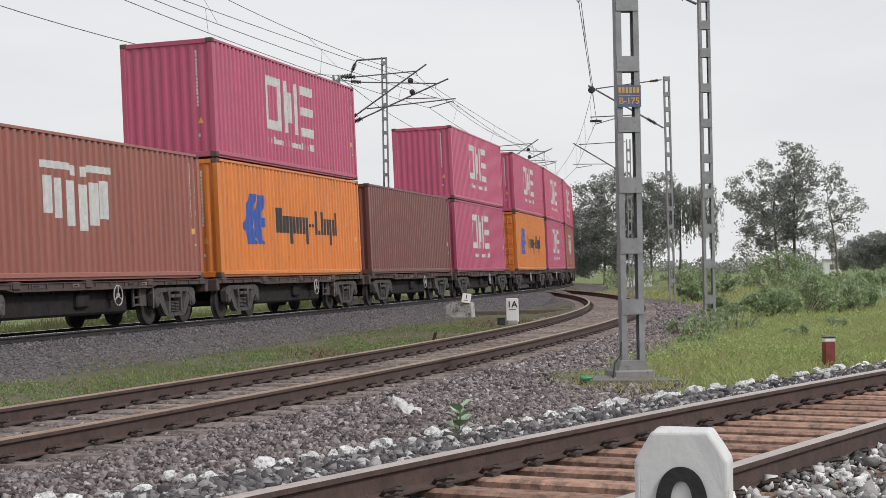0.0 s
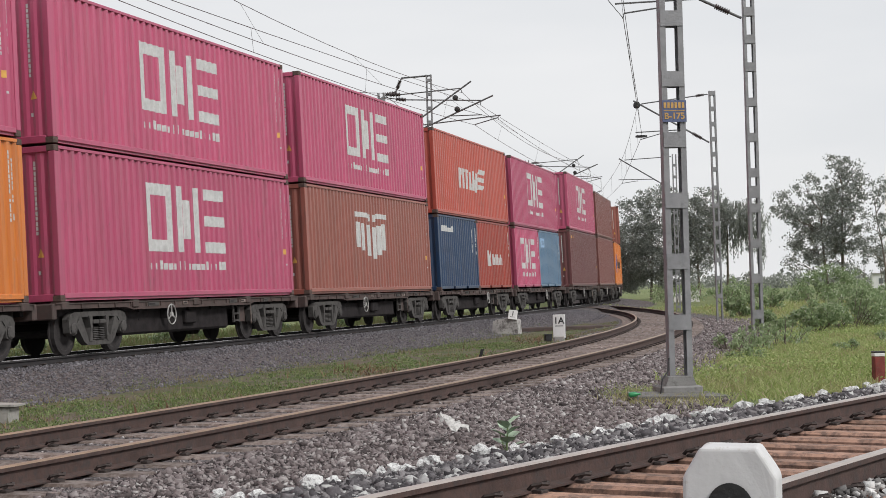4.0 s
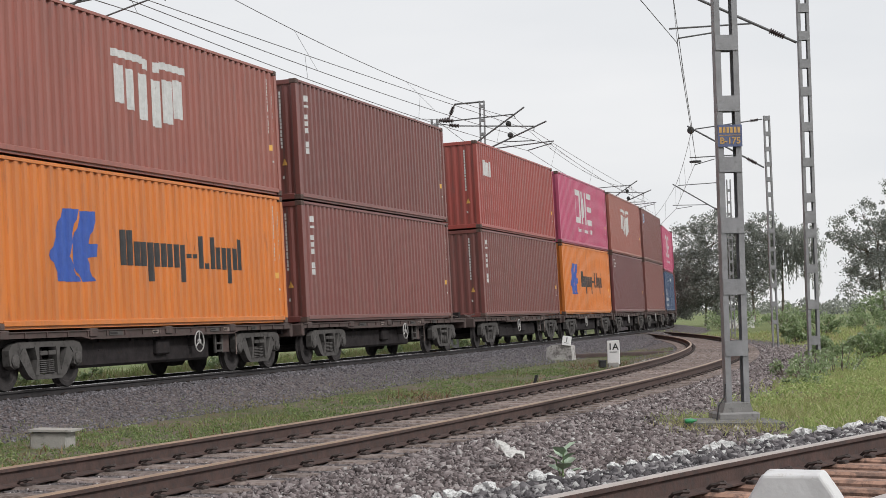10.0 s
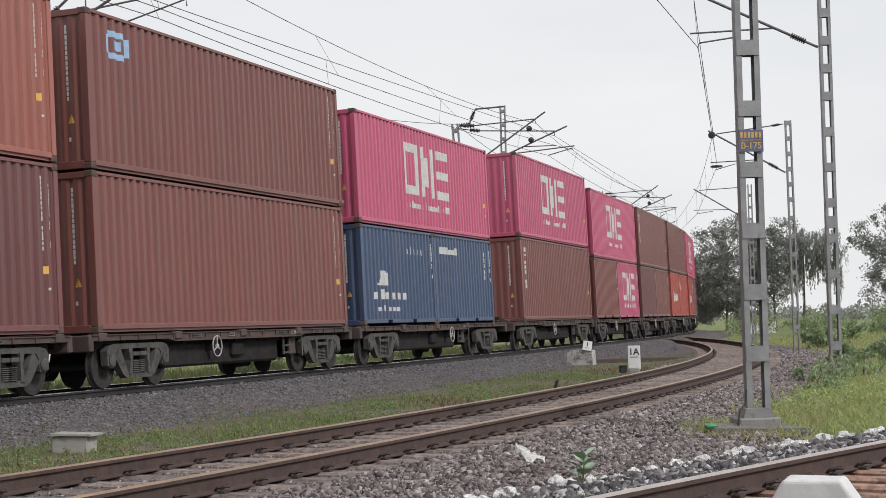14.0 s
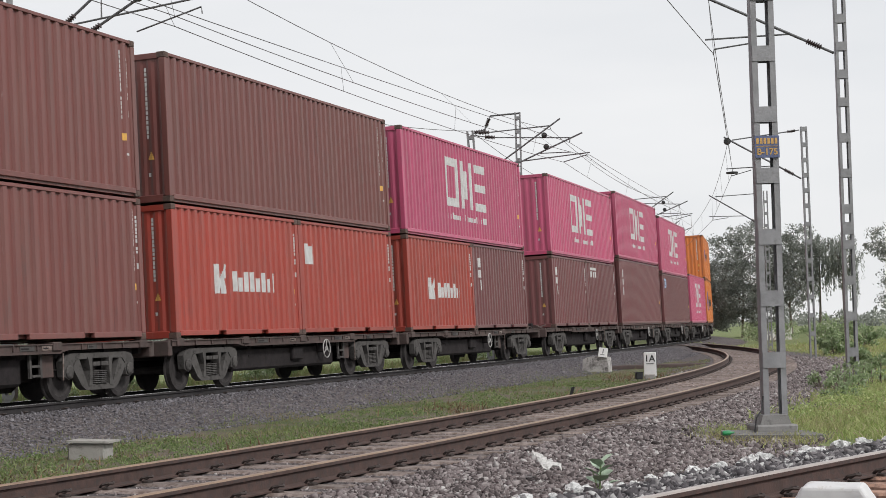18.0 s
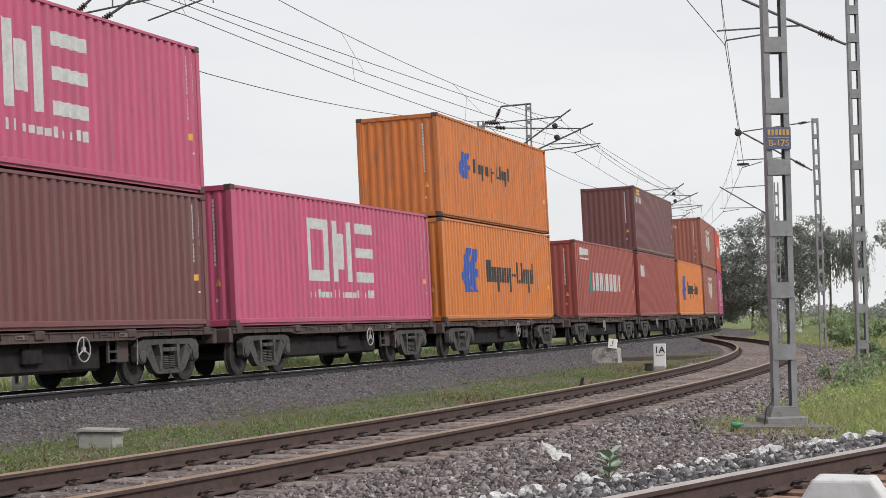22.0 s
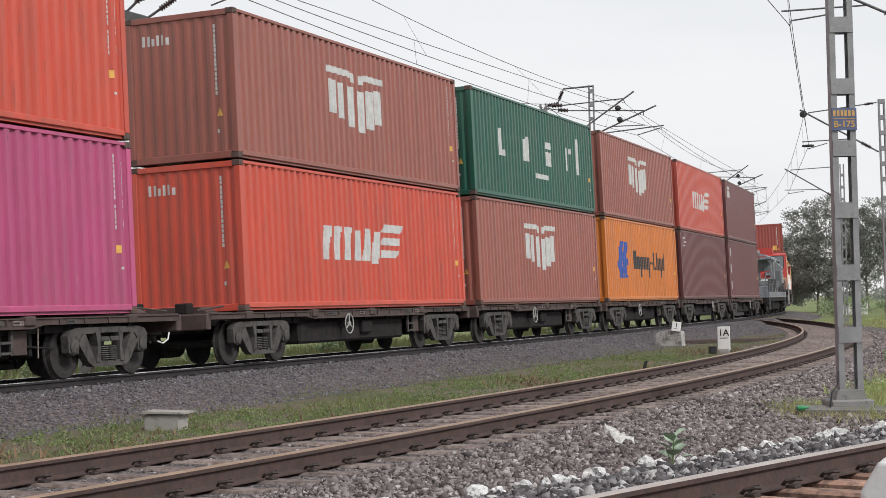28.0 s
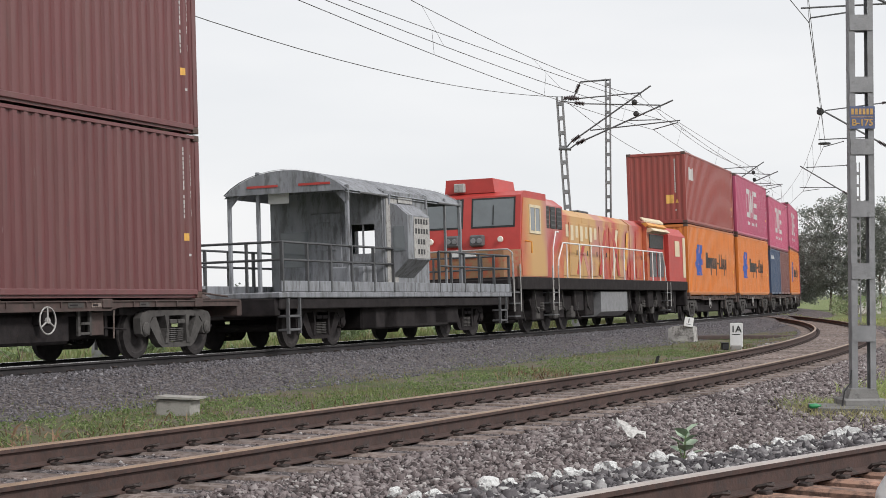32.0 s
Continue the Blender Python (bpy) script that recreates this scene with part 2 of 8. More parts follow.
# ---- mesh tools ----
class MB:
    """Collects vertices and faces of one mesh."""

    def __init__(self):
        self.v, self.f = [], []

    def add(self, verts, faces):
        n = len(self.v)
        self.v += [tuple(p) for p in verts]
        self.f += [tuple(i + n for i in face) for face in faces]
        return self

    def quad(self, a, b, c, d):
        return self.add([a, b, c, d], [(0, 1, 2, 3)])

    def box(self, x0, x1, y0, y1, z0, z1, c=0.0):
        """A box, with its edges chamfered by c."""
        if c <= 0:
            v = [(x, y, z) for z in (z0, z1) for y in (y0, y1) for x in (x0, x1)]
            return self.add(v, [(0, 2, 3, 1), (4, 5, 7, 6), (0, 1, 5, 4), (2, 6, 7, 3), (0, 4, 6, 2), (1, 3, 7, 5)])
        lo, hi = (x0, y0, z0), (x1, y1, z1)
        idx, v = {}, []
        for sx in (0, 1):
            for sy in (0, 1):
                for sz in (0, 1):
                    s = (sx, sy, sz)
                    for ax in range(3):
                        p = []
                        for k in range(3):
                            e = hi[k] if s[k] else lo[k]
                            p.append(e if k == ax else e + (-c if s[k] else c))
                        idx[(s, ax)] = len(v)
                        v.append(tuple(p))
        f = []
        for ax in range(3):
            o = [k for k in range(3) if k != ax]
            for s in (0, 1):
                ring = []
                for a, b in ((0, 0), (1, 0), (1, 1), (0, 1)):
                    q = [0, 0, 0]
                    q[ax], q[o[0]], q[o[1]] = s, a, b
                    ring.append(idx[(tuple(q), ax)])
                flip = (s == 0) != (ax == 1)
                f.append(tuple(reversed(ring)) if flip else tuple(ring))
        for ax in range(3):
            o = [k for k in range(3) if k != ax]
            for a in (0, 1):
                for b in (0, 1):
                    q0, q1 = [0, 0, 0], [0, 0, 0]
                    q0[o[0]] = q1[o[0]] = a
                    q0[o[1]] = q1[o[1]] = b
                    q1[ax] = 1
                    q0, q1 = tuple(q0), tuple(q1)
                    f.append((idx[(q0, o[0])], idx[(q1, o[0])], idx[(q1, o[1])], idx[(q0, o[1])]))
        for sx in (0, 1):
            for sy in (0, 1):
                for sz in (0, 1):
                    f.append(tuple(idx[((sx, sy, sz), k)] for k in range(3)))
        return self.add(v, f)

    def tube(self, p0, p1, r, n=8, r1=None, caps=True):
        p0, p1 = Vector(p0), Vector(p1)
        d = (p1 - p0).normalized()
        a = d.orthogonal().normalized()
        b = d.cross(a)
        r1 = r if r1 is None else r1
        v = []
        for p, rr in ((p0, r), (p1, r1)):
            for i in range(n):
                t = 2 * math.pi * i / n
                v.append(p + a * (rr * math.cos(t)) + b * (rr * math.sin(t)))
        f = [(i, (i + 1) % n, n + (i + 1) % n, n + i) for i in range(n)]
        if caps:
            f += [tuple(range(n - 1, -1, -1)), tuple(range(n, 2 * n))]
        return self.add(v, f)

    def path(self, pts, r, n=6):
        """A bent tube through pts, as one skin."""
        pts = [Vector(p) for p in pts]
        v = []
        side = (pts[1] - pts[0]).orthogonal().normalized()
        for k, p in enumerate(pts):
            d = (pts[min(k + 1, len(pts) - 1)] - pts[max(k - 1, 0)]).normalized()
            side = (side - d * side.dot(d)).normalized()
            up = d.cross(side)
            v += [p + side * (r * math.cos(2 * math.pi * i / n)) + up * (r * math.sin(2 * math.pi * i / n)) for i in range(n)]
        f = [(k * n + i, k * n + (i + 1) % n, (k + 1) * n + (i + 1) % n, (k + 1) * n + i) for k in range(len(pts) - 1) for i in range(n)]
        f += [tuple(range(n - 1, -1, -1)), tuple(range((len(pts) - 1) * n, len(pts) * n))]
        return self.add(v, f)

    def lathe(self, ring, p0, axis, n=16):
        """Turns (distance along axis, radius) pairs about the axis through p0."""
        p0, d = Vector(p0), Vector(axis).normalized()
        a = d.orthogonal().normalized()
        b = d.cross(a)
        v = []
        for h, r in ring:
            for i in range(n):
                t = 2 * math.pi * i / n
                v.append(p0 + d * h + a * (r * math.cos(t)) + b * (r * math.sin(t)))
        f = []
        for k in range(len(ring) - 1):
            f += [(k * n + i, k * n + (i + 1) % n, (k + 1) * n + (i + 1) % n, (k + 1) * n + i) for i in range(n)]
        f += [tuple(range(n - 1, -1, -1)), tuple(range((len(ring) - 1) * n, len(ring) * n))]
        return self.add(v, f)

    def prism(self, outline, axis, lo, hi):
        """An outline (list of 2D points) pushed along axis 0, 1 or 2 from lo to hi."""
        n = len(outline)

        def at(p, h):
            q = list(p)
            q.insert(axis, h)
            return tuple(q)
        v = [at(p, lo) for p in outline] + [at(p, hi) for p in outline]
        f = [(i, (i + 1) % n, n + (i + 1) % n, n + i) for i in range(n)]
        f += [tuple(range(n - 1, -1, -1)), tuple(range(n, 2 * n))]
        return self.add(v, f)

    def mesh(self, name, material, smooth=False):
        me = bpy.data.meshes.new(name)
        me.from_pydata(self.v, [], self.f)
        me.validate()
        bm = bmesh.new()
        bm.from_mesh(me)
        bmesh.ops.recalc_face_normals(bm, faces=bm.faces)
        bm.to_mesh(me)
        bm.free()
        if smooth:
            me.polygons.foreach_set("use_smooth", [True] * len(me.polygons))
        me.materials.append(material)
        me.update()
        return me


def part(name, mb, material, parent=None, label="", smooth=False):
    me = mb if isinstance(mb, bpy.types.Mesh) else mb.mesh(name, material, smooth)
    ob = new(name, me)
    ob.parent = parent
    if label:
        ob["label"] = label
    return ob


def thing(name, label, category, group="", m=None):
    ob = new(name)
    ob.empty_display_size = 0.2
    tagged(ob, label, category, group)
    if m is not None:
        ob.matrix_world = m
    return ob


# ---- the lines of the three tracks ----
def integrate(knots, kappas, s0, s1, x0, y0, th0, at):
    s = np.arange(s0, s1 + 0.25, 0.5)
    k = np.interp(s, knots, kappas)
    th = np.concatenate([[0], np.cumsum((k[1:] + k[:-1]) / 4)])
    j = int(round((at - s0) * 2))
    th = th - th[j] + th0
    mid = (th[1:] + th[:-1]) / 2
    x = np.concatenate([[0], np.cumsum(-np.sin(mid) * 0.5)])
    y = np.concatenate([[0], np.cumsum(np.cos(mid) * 0.5)])
    return s, x - x[j] + x0, y - y[j] + y0, th


CANT = 0.03
MAIN = integrate([-60, -30, 0, 25, 50, 75, 100, 130, 170, 220], [0, -0.0008, 0.0001, 0.0016, 0.0012, 0.002, 0.0042, 0.0048, 0.0040, 0.0022], -640, 720, -9.322, 30.245, -0.247, 0)
LOOP = integrate([0, 20, 40, 60, 80, 100, 130], [0.0044, 0.0044, 0.0057, 0.0056, 0.0040, 0.0040, 0.0040], -30, 92, -6.679, 6.0, -0.3626, 0)
SIDE = integrate([0, 30, 31], [-0.0072, -0.0072, -0.0072], -30, 60, -1.17, 6.0, -0.5073, 0)
LOOP_Z, SIDE_Z = -0.10, 0.04


def on(line, s):
    return float(np.interp(s, line[0], line[1])), float(np.interp(s, line[0], line[2])), float(np.interp(s, line[0], line[3]))


def lateral(line, s, off, z=0.0):
    x, y, th = on(line, s)
    return Vector((x + math.cos(th) * off, y + math.sin(th) * off, z))


# ---- ground: one sheet with ballast beds, a ditch of grass and the fields ----
def line_table(line, lo, hi, step):
    keep = (line[0] >= lo) & (line[0] <= hi)
    return np.stack([line[1][keep][::step], line[2][keep][::step]], 1)


T_MAIN = line_table(MAIN, -60, 300, 2)
T_LOOP = line_table(LOOP, -30, 92, 2)
T_SIDE = line_table(SIDE, -30, 60, 2)


def dist_to(tab, x, y):
    out = np.full(x.shape, 1e9)
    for a, b in zip(tab[:-1], tab[1:]):
        d = b - a
        t = np.clip(((x - a[0]) * d[0] + (y - a[1]) * d[1]) / (d @ d), 0, 1)
        out = np.minimum(out, np.hypot(x - a[0] - t * d[0], y - a[1] - t * d[1]))
    return out


def side_of(tab, x, y):
    """Positive to the right of the line."""
    best = np.full(x.shape, 1e9)
    sign = np.zeros(x.shape)
    for a, b in zip(tab[:-1], tab[1:]):
        d = b - a
        t = np.clip(((x - a[0]) * d[0] + (y - a[1]) * d[1]) / (d @ d), 0, 1)
        dd = np.hypot(x - a[0] - t * d[0], y - a[1] - t * d[1])
        cr = (x - a[0]) * d[1] - (y - a[1]) * d[0]
        sign = np.where(dd < best, np.sign(cr), sign)
        best = np.minimum(best, dd)
    return sign


def smooth01(v, lo, hi):
    t = np.clip((v - lo) / (hi - lo), 0, 1)
    return t * t * (3 - 2 * t)


WEDGE = 3.1


def ground_height(x, y):
    """Height and ballast share of the ground at arrays x, y."""
    dm, dl, ds = dist_to(T_MAIN, x, y), dist_to(T_LOOP, x, y), dist_to(T_SIDE, x, y)
    right = side_of(T_LOOP, x, y)
    between = (right > 0)
    base = np.where(between, -0.38, -0.42)
    base = base - 0.15 * smooth01(np.minimum(np.minimum(dm, dl), ds), 8, 40)
    base = base + 0.05 * np.sin(x * 0.37 + y * 0.21) * smooth01(np.minimum(dm, np.minimum(dl, ds)), 3, 8)
    h = base
    share = np.zeros(x.shape)
    for d, top, half, slope in ((dm, -0.125, 1.75, 2.1), (dl, LOOP_Z - 0.197, 1.3, 1.4), (ds, SIDE_Z - 0.2, 2.1, 1.3)):
        bed = 1 - smooth01(d, half, half + slope)
        h = np.maximum(h, base + (top - base) * bed)
        if d is ds:
            h = h - 0.05 * (1 - smooth01(d, 0.7, 0.95))
        share = np.maximum(share, 1 - smooth01(d, half + slope * 0.7, half + slope * 1.1))
    # the gravelled wedge between the loop and the siding
    share = np.maximum(share, np.where(between, 1 - smooth01(dl, WEDGE - 0.5, WEDGE + 0.3), 0) * (1 - smooth01(y, 75, 85)))
    share = np.maximum(share, 1 - smooth01(ds, 3.2, 3.5))
    return h, share


def grid(xs, ys):
    X, Y = np.meshgrid(xs, ys)
    h, share = ground_height(X.ravel(), Y.ravel())
    return X.ravel(), Y.ravel(), h, share


def graded(marks):
    """Steps that grow: pairs of (to, step) from the first value."""
    out = [marks[0]]
    for to, step in marks[1:]:
        n = max(1, int(round((to - out[-1]) / step)))
        out += list(np.linspace(out[-1], to, n + 1)[1:])
    return np.array(out)


gx = graded([-1500, (-300, 300), (-80, 40), (-24, 4), (-14, 0.6), (14, 0.4), (24, 1.0), (80, 5), (300, 40), (1500, 300)])
gy = graded([-200, (-20, 30), (3, 3), (40, 0.4), (60, 0.7), (130, 1.6), (300, 12), (800, 60), (3000, 400)])
GX, GY, GH, GSHARE = grid(gx, gy)
nx, ny = len(gx), len(gy)
ii, jj = np.meshgrid(np.arange(nx - 1), np.arange(ny - 1))
a0 = (jj * nx + ii).ravel()
gfaces = np.stack([a0, a0 + 1, a0 + 1 + nx, a0 + nx], 1)
gm = bpy.data.meshes.new("ground")
gm.from_pydata(np.stack([GX, GY, GH], 1).tolist(), [], gfaces.tolist())
att = gm.attributes.new("ballast", "FLOAT", "POINT")
att.data.foreach_set("value", GSHARE.astype(np.float32))
att = gm.attributes.new("meadow", "FLOAT", "POINT")
att.data.foreach_set("value", (smooth01(dist_to(T_LOOP, GX, GY), 3, 4) * (side_of(T_LOOP, GX, GY) > 0) + (side_of(T_MAIN, GX, GY) < 0)).clip(0, 1).astype(np.float32))
gm.polygons.foreach_set("use_smooth", [True] * len(gm.polygons))


def ground_material():
    m = bpy.data.materials.new("gravel_and_grass_ground")
    m.use_nodes = True
    nt = m.node_tree
    b = nt.nodes["Principled BSDF"]
    b.inputs["Roughness"].default_value = 0.95
    b.inputs["Specular IOR Level"].default_value = 0.2
    co = nt.nodes.new("ShaderNodeTexCoord")
    at = nt.nodes.new("ShaderNodeAttribute")
    at.attribute_name = "ballast"

    def nz(scale, detail=6.0):
        n = nt.nodes.new("ShaderNodeTexNoise")
        n.inputs["Scale"].default_value, n.inputs["Detail"].default_value = scale, detail
        nt.links.new(co.outputs["Object"], n.inputs["Vector"])
        return n

    def ramp(src, stops):
        r = nt.nodes.new("ShaderNodeValToRGB")
        while len(r.color_ramp.elements) < len(stops):
            r.color_ramp.elements.new(0.5)
        for e, (p, c) in zip(r.color_ramp.elements, stops):
            e.position, e.color = p, (*c, 1)
        nt.links.new(src, r.inputs["Fac"])
        return r
    vor = nt.nodes.new("ShaderNodeTexVoronoi")
    vor.inputs["Scale"].default_value = 22.0
    nt.links.new(co.outputs["Object"], vor.inputs["Vector"])
    stone = ramp(vor.outputs["Color"], [(0.1, (0.045, 0.039, 0.04)), (0.5, (0.108, 0.095, 0.096)), (0.9, (0.2, 0.182, 0.182))])
    grass = ramp(nz(1.2, 8).outputs["Fac"], [(0.3, (0.075, 0.098, 0.042)), (0.45, (0.11, 0.118, 0.065)), (0.56, (0.135, 0.118, 0.09)), (0.7, (0.15, 0.125, 0.105))])
    meadow = ramp(nz(0.9, 8).outputs["Fac"], [(0.3, (0.12, 0.155, 0.07)), (0.5, (0.17, 0.205, 0.09)), (0.62, (0.21, 0.225, 0.11)), (0.75, (0.2, 0.17, 0.1))])
    at2 = nt.nodes.new("ShaderNodeAttribute")
    at2.attribute_name = "meadow"
    gmix = nt.nodes.new("ShaderNodeMixRGB")
    nt.links.new(at2.outputs["Fac"], gmix.inputs[0])
    nt.links.new(grass.outputs["Color"], gmix.inputs[1])
    nt.links.new(meadow.outputs["Color"], gmix.inputs[2])
    edge = nz(3.0, 6)
    add = nt.nodes.new("ShaderNodeMath")
    add.operation = "ADD"
    nt.links.new(at.outputs["Fac"], add.inputs[0])
    nt.links.new(edge.outputs["Fac"], add.inputs[1])
    mr = nt.nodes.new("ShaderNodeMapRange")
    mr.inputs["From Min"].default_value, mr.inputs["From Max"].default_value = 0.8, 1.15
    nt.links.new(add.outputs[0], mr.inputs["Value"])
    mx = nt.nodes.new("ShaderNodeMixRGB")
    nt.links.new(mr.outputs["Result"], mx.inputs[0])
    nt.links.new(gmix.outputs["Color"], mx.inputs[1])
    nt.links.new(stone.outputs["Color"], mx.inputs[2])
    nt.links.new(mx.outputs["Color"], b.inputs["Base Color"])
    bp = nt.nodes.new("ShaderNodeBump")
    bp.inputs["Strength"].default_value = 0.8
    bp.inputs["Distance"].default_value = 0.04
    nt.links.new(vor.outputs["Distance"], bp.inputs["Height"])
    nt.links.new(bp.outputs["Normal"], b.inputs["Normal"])
    return m


gm.materials.append(ground_material())
ground = new("ground", gm)
tagged(ground, "grey gravel beds and green grass over flat ground", "ground", kind="structure")


def ground_z(x, y):
    h, _ = ground_height(np.array([x], float), np.array([y], float))
    return float(h[0])


# ---- rails ----
RAIL_OUTLINE = [(-0.075, -0.172), (0.075, -0.172), (0.075, -0.16), (0.012, -0.142), (0.009, -0.05), (0.036, -0.04), (0.036, -0.011), (0.027, 0.0), (-0.027, 0.0), (-0.036, -0.011), (-0.036, -0.04), (-0.009, -0.05), (-0.012, -0.142), (-0.075, -0.16)]


def rail(line, off, s0, s1, step, z):
    mb, tb = MB(), MB()
    n = len(RAIL_OUTLINE)
    ss = np.arange(s0, s1 + step / 2, step)
    rings = []
    for s in ss:
        x, y, th = on(line, s)
        r = Vector((math.cos(th), math.sin(th), 0))
        rings.append([Vector((x, y, z)) + r * (off + u) + Vector((0, 0, w)) for u, w in RAIL_OUTLINE])
    verts = [p for ring in rings for p in ring]
    faces = []
    for k in range(len(ss) - 1):
        for i in range(n):
            if i in (6, 7, 8):
                continue
            faces.append((k * n + i, k * n + (i + 1) % n, (k + 1) * n + (i + 1) % n, (k + 1) * n + i))
    mb.add(verts, faces)
    for r0, r1 in zip(rings[:-1], rings[1:]):
        for i in (6, 7, 8):
            tb.quad(r0[i], r0[i + 1], r1[i + 1], r1[i])
    return mb, tb


def track(name, line, s0, s1, step, z, cant, label, gap, sleeper_mat, piece_range, top="rail_top", half=0.14):
    """A track: rails, sleepers and clips; the sleepers of piece_range are parts of their own."""
    t = thing(name, label, "railway track")
    t["kind"] = "structure"
    for sg in (-1, 1):
        mb, tb = rail(line, sg * 0.874, s0, s1, step, z + sg * 0.838 * math.sin(cant))
        r = part("rail", mb, M["rail_dark" if cant else "rail"], t, "dark steel rail" if cant else "rusty brown steel rail")
        part("rail_head", tb, M[top], r, "worn shiny running surface")
    sl = MB()
    sl.prism([(-half, -0.25), (half, -0.25), (half, -0.02), (half - 0.03, 0.0), (-half + 0.03, 0.0), (-half, -0.02)], 0, -1.37, 1.37)
    sm = sl.mesh("sleeper", sleeper_mat)
    cl, fc = MB(), MB()
    for sg in (-1, 1):
        for e in (-0.105, 0.105):
            cx = sg * 0.874 + e
            q = 1 if e > 0 else -1
            cl.box(cx - 0.035, cx + 0.035, -0.045, 0.045, -0.005, 0.022, 0.006)
            cl.path([(cx - q * 0.055, -0.045, 0.02), (cx - q * 0.02, -0.06, 0.05), (cx + q * 0.035, -0.04, 0.062), (cx + q * 0.055, 0.0, 0.058), (cx + q * 0.035, 0.04, 0.062), (cx - q * 0.02, 0.06, 0.05), (cx - q * 0.055, 0.045, 0.02)], 0.013, 5)
            fc.box(cx - 0.05, cx + 0.05, -0.05, 0.05, -0.005, 0.05)
    cm = cl.mesh("rail_fastening", M["clip"])
    rest, restc = MB(), MB()
    s = s0 + 0.3
    while s < s1 - 0.2:
        x, y, th = on(line, s)
        m = pose(x, y, z - 0.175, 0, -math.degrees(cant), math.degrees(th))
        if piece_range[0] <= s <= piece_range[1]:
            a = new("sleeper", sm)
            a.parent, a.matrix_basis = t, m
            c = new("rail_fastening", cm)
            c.parent = a
        else:
            rest.add([m @ Vector(v) for v in sl.v], sl.f)
            restc.add([m @ Vector(v) for v in fc.v], fc.f)
        s += gap
    if rest.v:
        part("far_sleepers", rest, sleeper_mat, t)["kind"] = "stuff"
        part("far_rail_clips", restc, M["clip"], t)["kind"] = "stuff"
    return t


track("main_track", MAIN, -40, 260, 1.0, 0.0, CANT, "railway track of the train on grey stone ballast", 0.62, M["sleeper"], (-16, 40), "rail_bright")
track("loop_track", LOOP, -6, 91, 0.5, LOOP_Z, 0.0, "curved railway track with brown rails and concrete sleepers", 0.65, M["sleeper"], (-2, 70))
track("siding_track", SIDE, -12, 45, 0.5, SIDE_Z, 0.0, "railway track with brown rails and reddish sleepers", 0.55, M["sleeper_red"], (-6, 30), "rail_side", 0.11)


# ---- containers ----
HALF_W = 1.219
H40, H20 = 2.94, 2.62


def side_profile(length):
    """Pairs (along, depth) of the folded side sheet."""
    lo, hi = -length / 2 + 0.13, length / 2 - 0.13
    n = int(round((hi - lo) / 0.285))
    p = (hi - lo) / n
    out = []
    for k in range(n):
        a = lo + k * p
        out += [(a, 0.012), (a + p * 0.36, 0.012), (a + p * 0.48, 0.056), (a + p * 0.88, 0.056)]
    out.append((hi, 0.012))
    return out


def end_profile():
    lo, hi = -HALF_W + 0.12, HALF_W - 0.12
    n = 9
    p = (hi - lo) / n
    out = []
    for k in range(n):
        a = lo + k * p
        out += [(a, 0.018), (a + p * 0.25, 0.018), (a + p * 0.5, 0.04), (a + p * 0.75, 0.04)]
    out.append((hi, 0.015))
    return out


def depth_at(profile, u):
    us = [q[0] for q in profile]
    ds = [q[1] for q in profile]
    return float(np.interp(u, us, ds))


def cuts(profile, a, b):
    return [a] + [u for u, _ in profile if a + 1e-4 < u < b - 1e-4] + [b]


def cut_shape(mb, prof, length, height, knots, sg):
    """A cut shape laid on the folds: knots (u, v above, v below) along the side."""
    ks = [((u - 0.5) * length, height * (1 - v0), height * (1 - v1)) for u, v0, v1 in knots]
    if sg < 0:
        ks = [(-y, z1, z0) for y, z1, z0 in reversed(ks)]
    us = sorted(set(cuts(prof, ks[0][0], ks[-1][0]) + [q[0] for q in ks]))
    ky, kt, kb = zip(*ks)
    for c0, c1 in zip(us[:-1], us[1:]):
        x0, x1 = HALF_W - depth_at(prof, c0) + 0.004, HALF_W - depth_at(prof, c1) + 0.004
        t0, t1, b0, b1 = np.interp(c0, ky, kt), np.interp(c1, ky, kt), np.interp(c0, ky, kb), np.interp(c1, ky, kb)
        mb.quad((sg * x0, c0, b0), (sg * x1, c1, b1), (sg * x1, c1, t1), (sg * x0, c0, t0))


def side_marks(mb, length, height, shapes, sides=(1, -1)):
    """Shapes (u0, u1, v0, v1[, shift]) in shares of the side, v from the top, laid on the folds; shift slants the upright edges; a list is a cut shape."""
    prof = side_profile(length)
    for sg in sides:
        for sh in shapes:
            if isinstance(sh, list):
                cut_shape(mb, prof, length, height, sh, sg)
                continue
            u0, u1, v0, v1 = sh[:4]
            a, b = (u0 - 0.5) * length, (u1 - 0.5) * length
            lean = (sh[4] if len(sh) > 4 else 0.0) * length
            zt, zb = height * (1 - v0), height * (1 - v1)
            rows = 1 if not lean else 6
            for r in range(rows):
                f0, f1 = r / rows, (r + 1) / rows
                z0, z1 = zb + (zt - zb) * f0, zb + (zt - zb) * f1
                d = lean * (f0 + f1) / 2
                us = cuts(prof, *sorted((sg * (a + d), sg * (b + d))))
                for c0, c1 in zip(us[:-1], us[1:]):
                    x0, x1 = HALF_W - depth_at(prof, c0) + 0.004, HALF_W - depth_at(prof, c1) + 0.004
                    mb.quad((sg * x0, c0, z0), (sg * x1, c1, z0), (sg * x1, c1, z1), (sg * x0, c0, z1))
    return mb


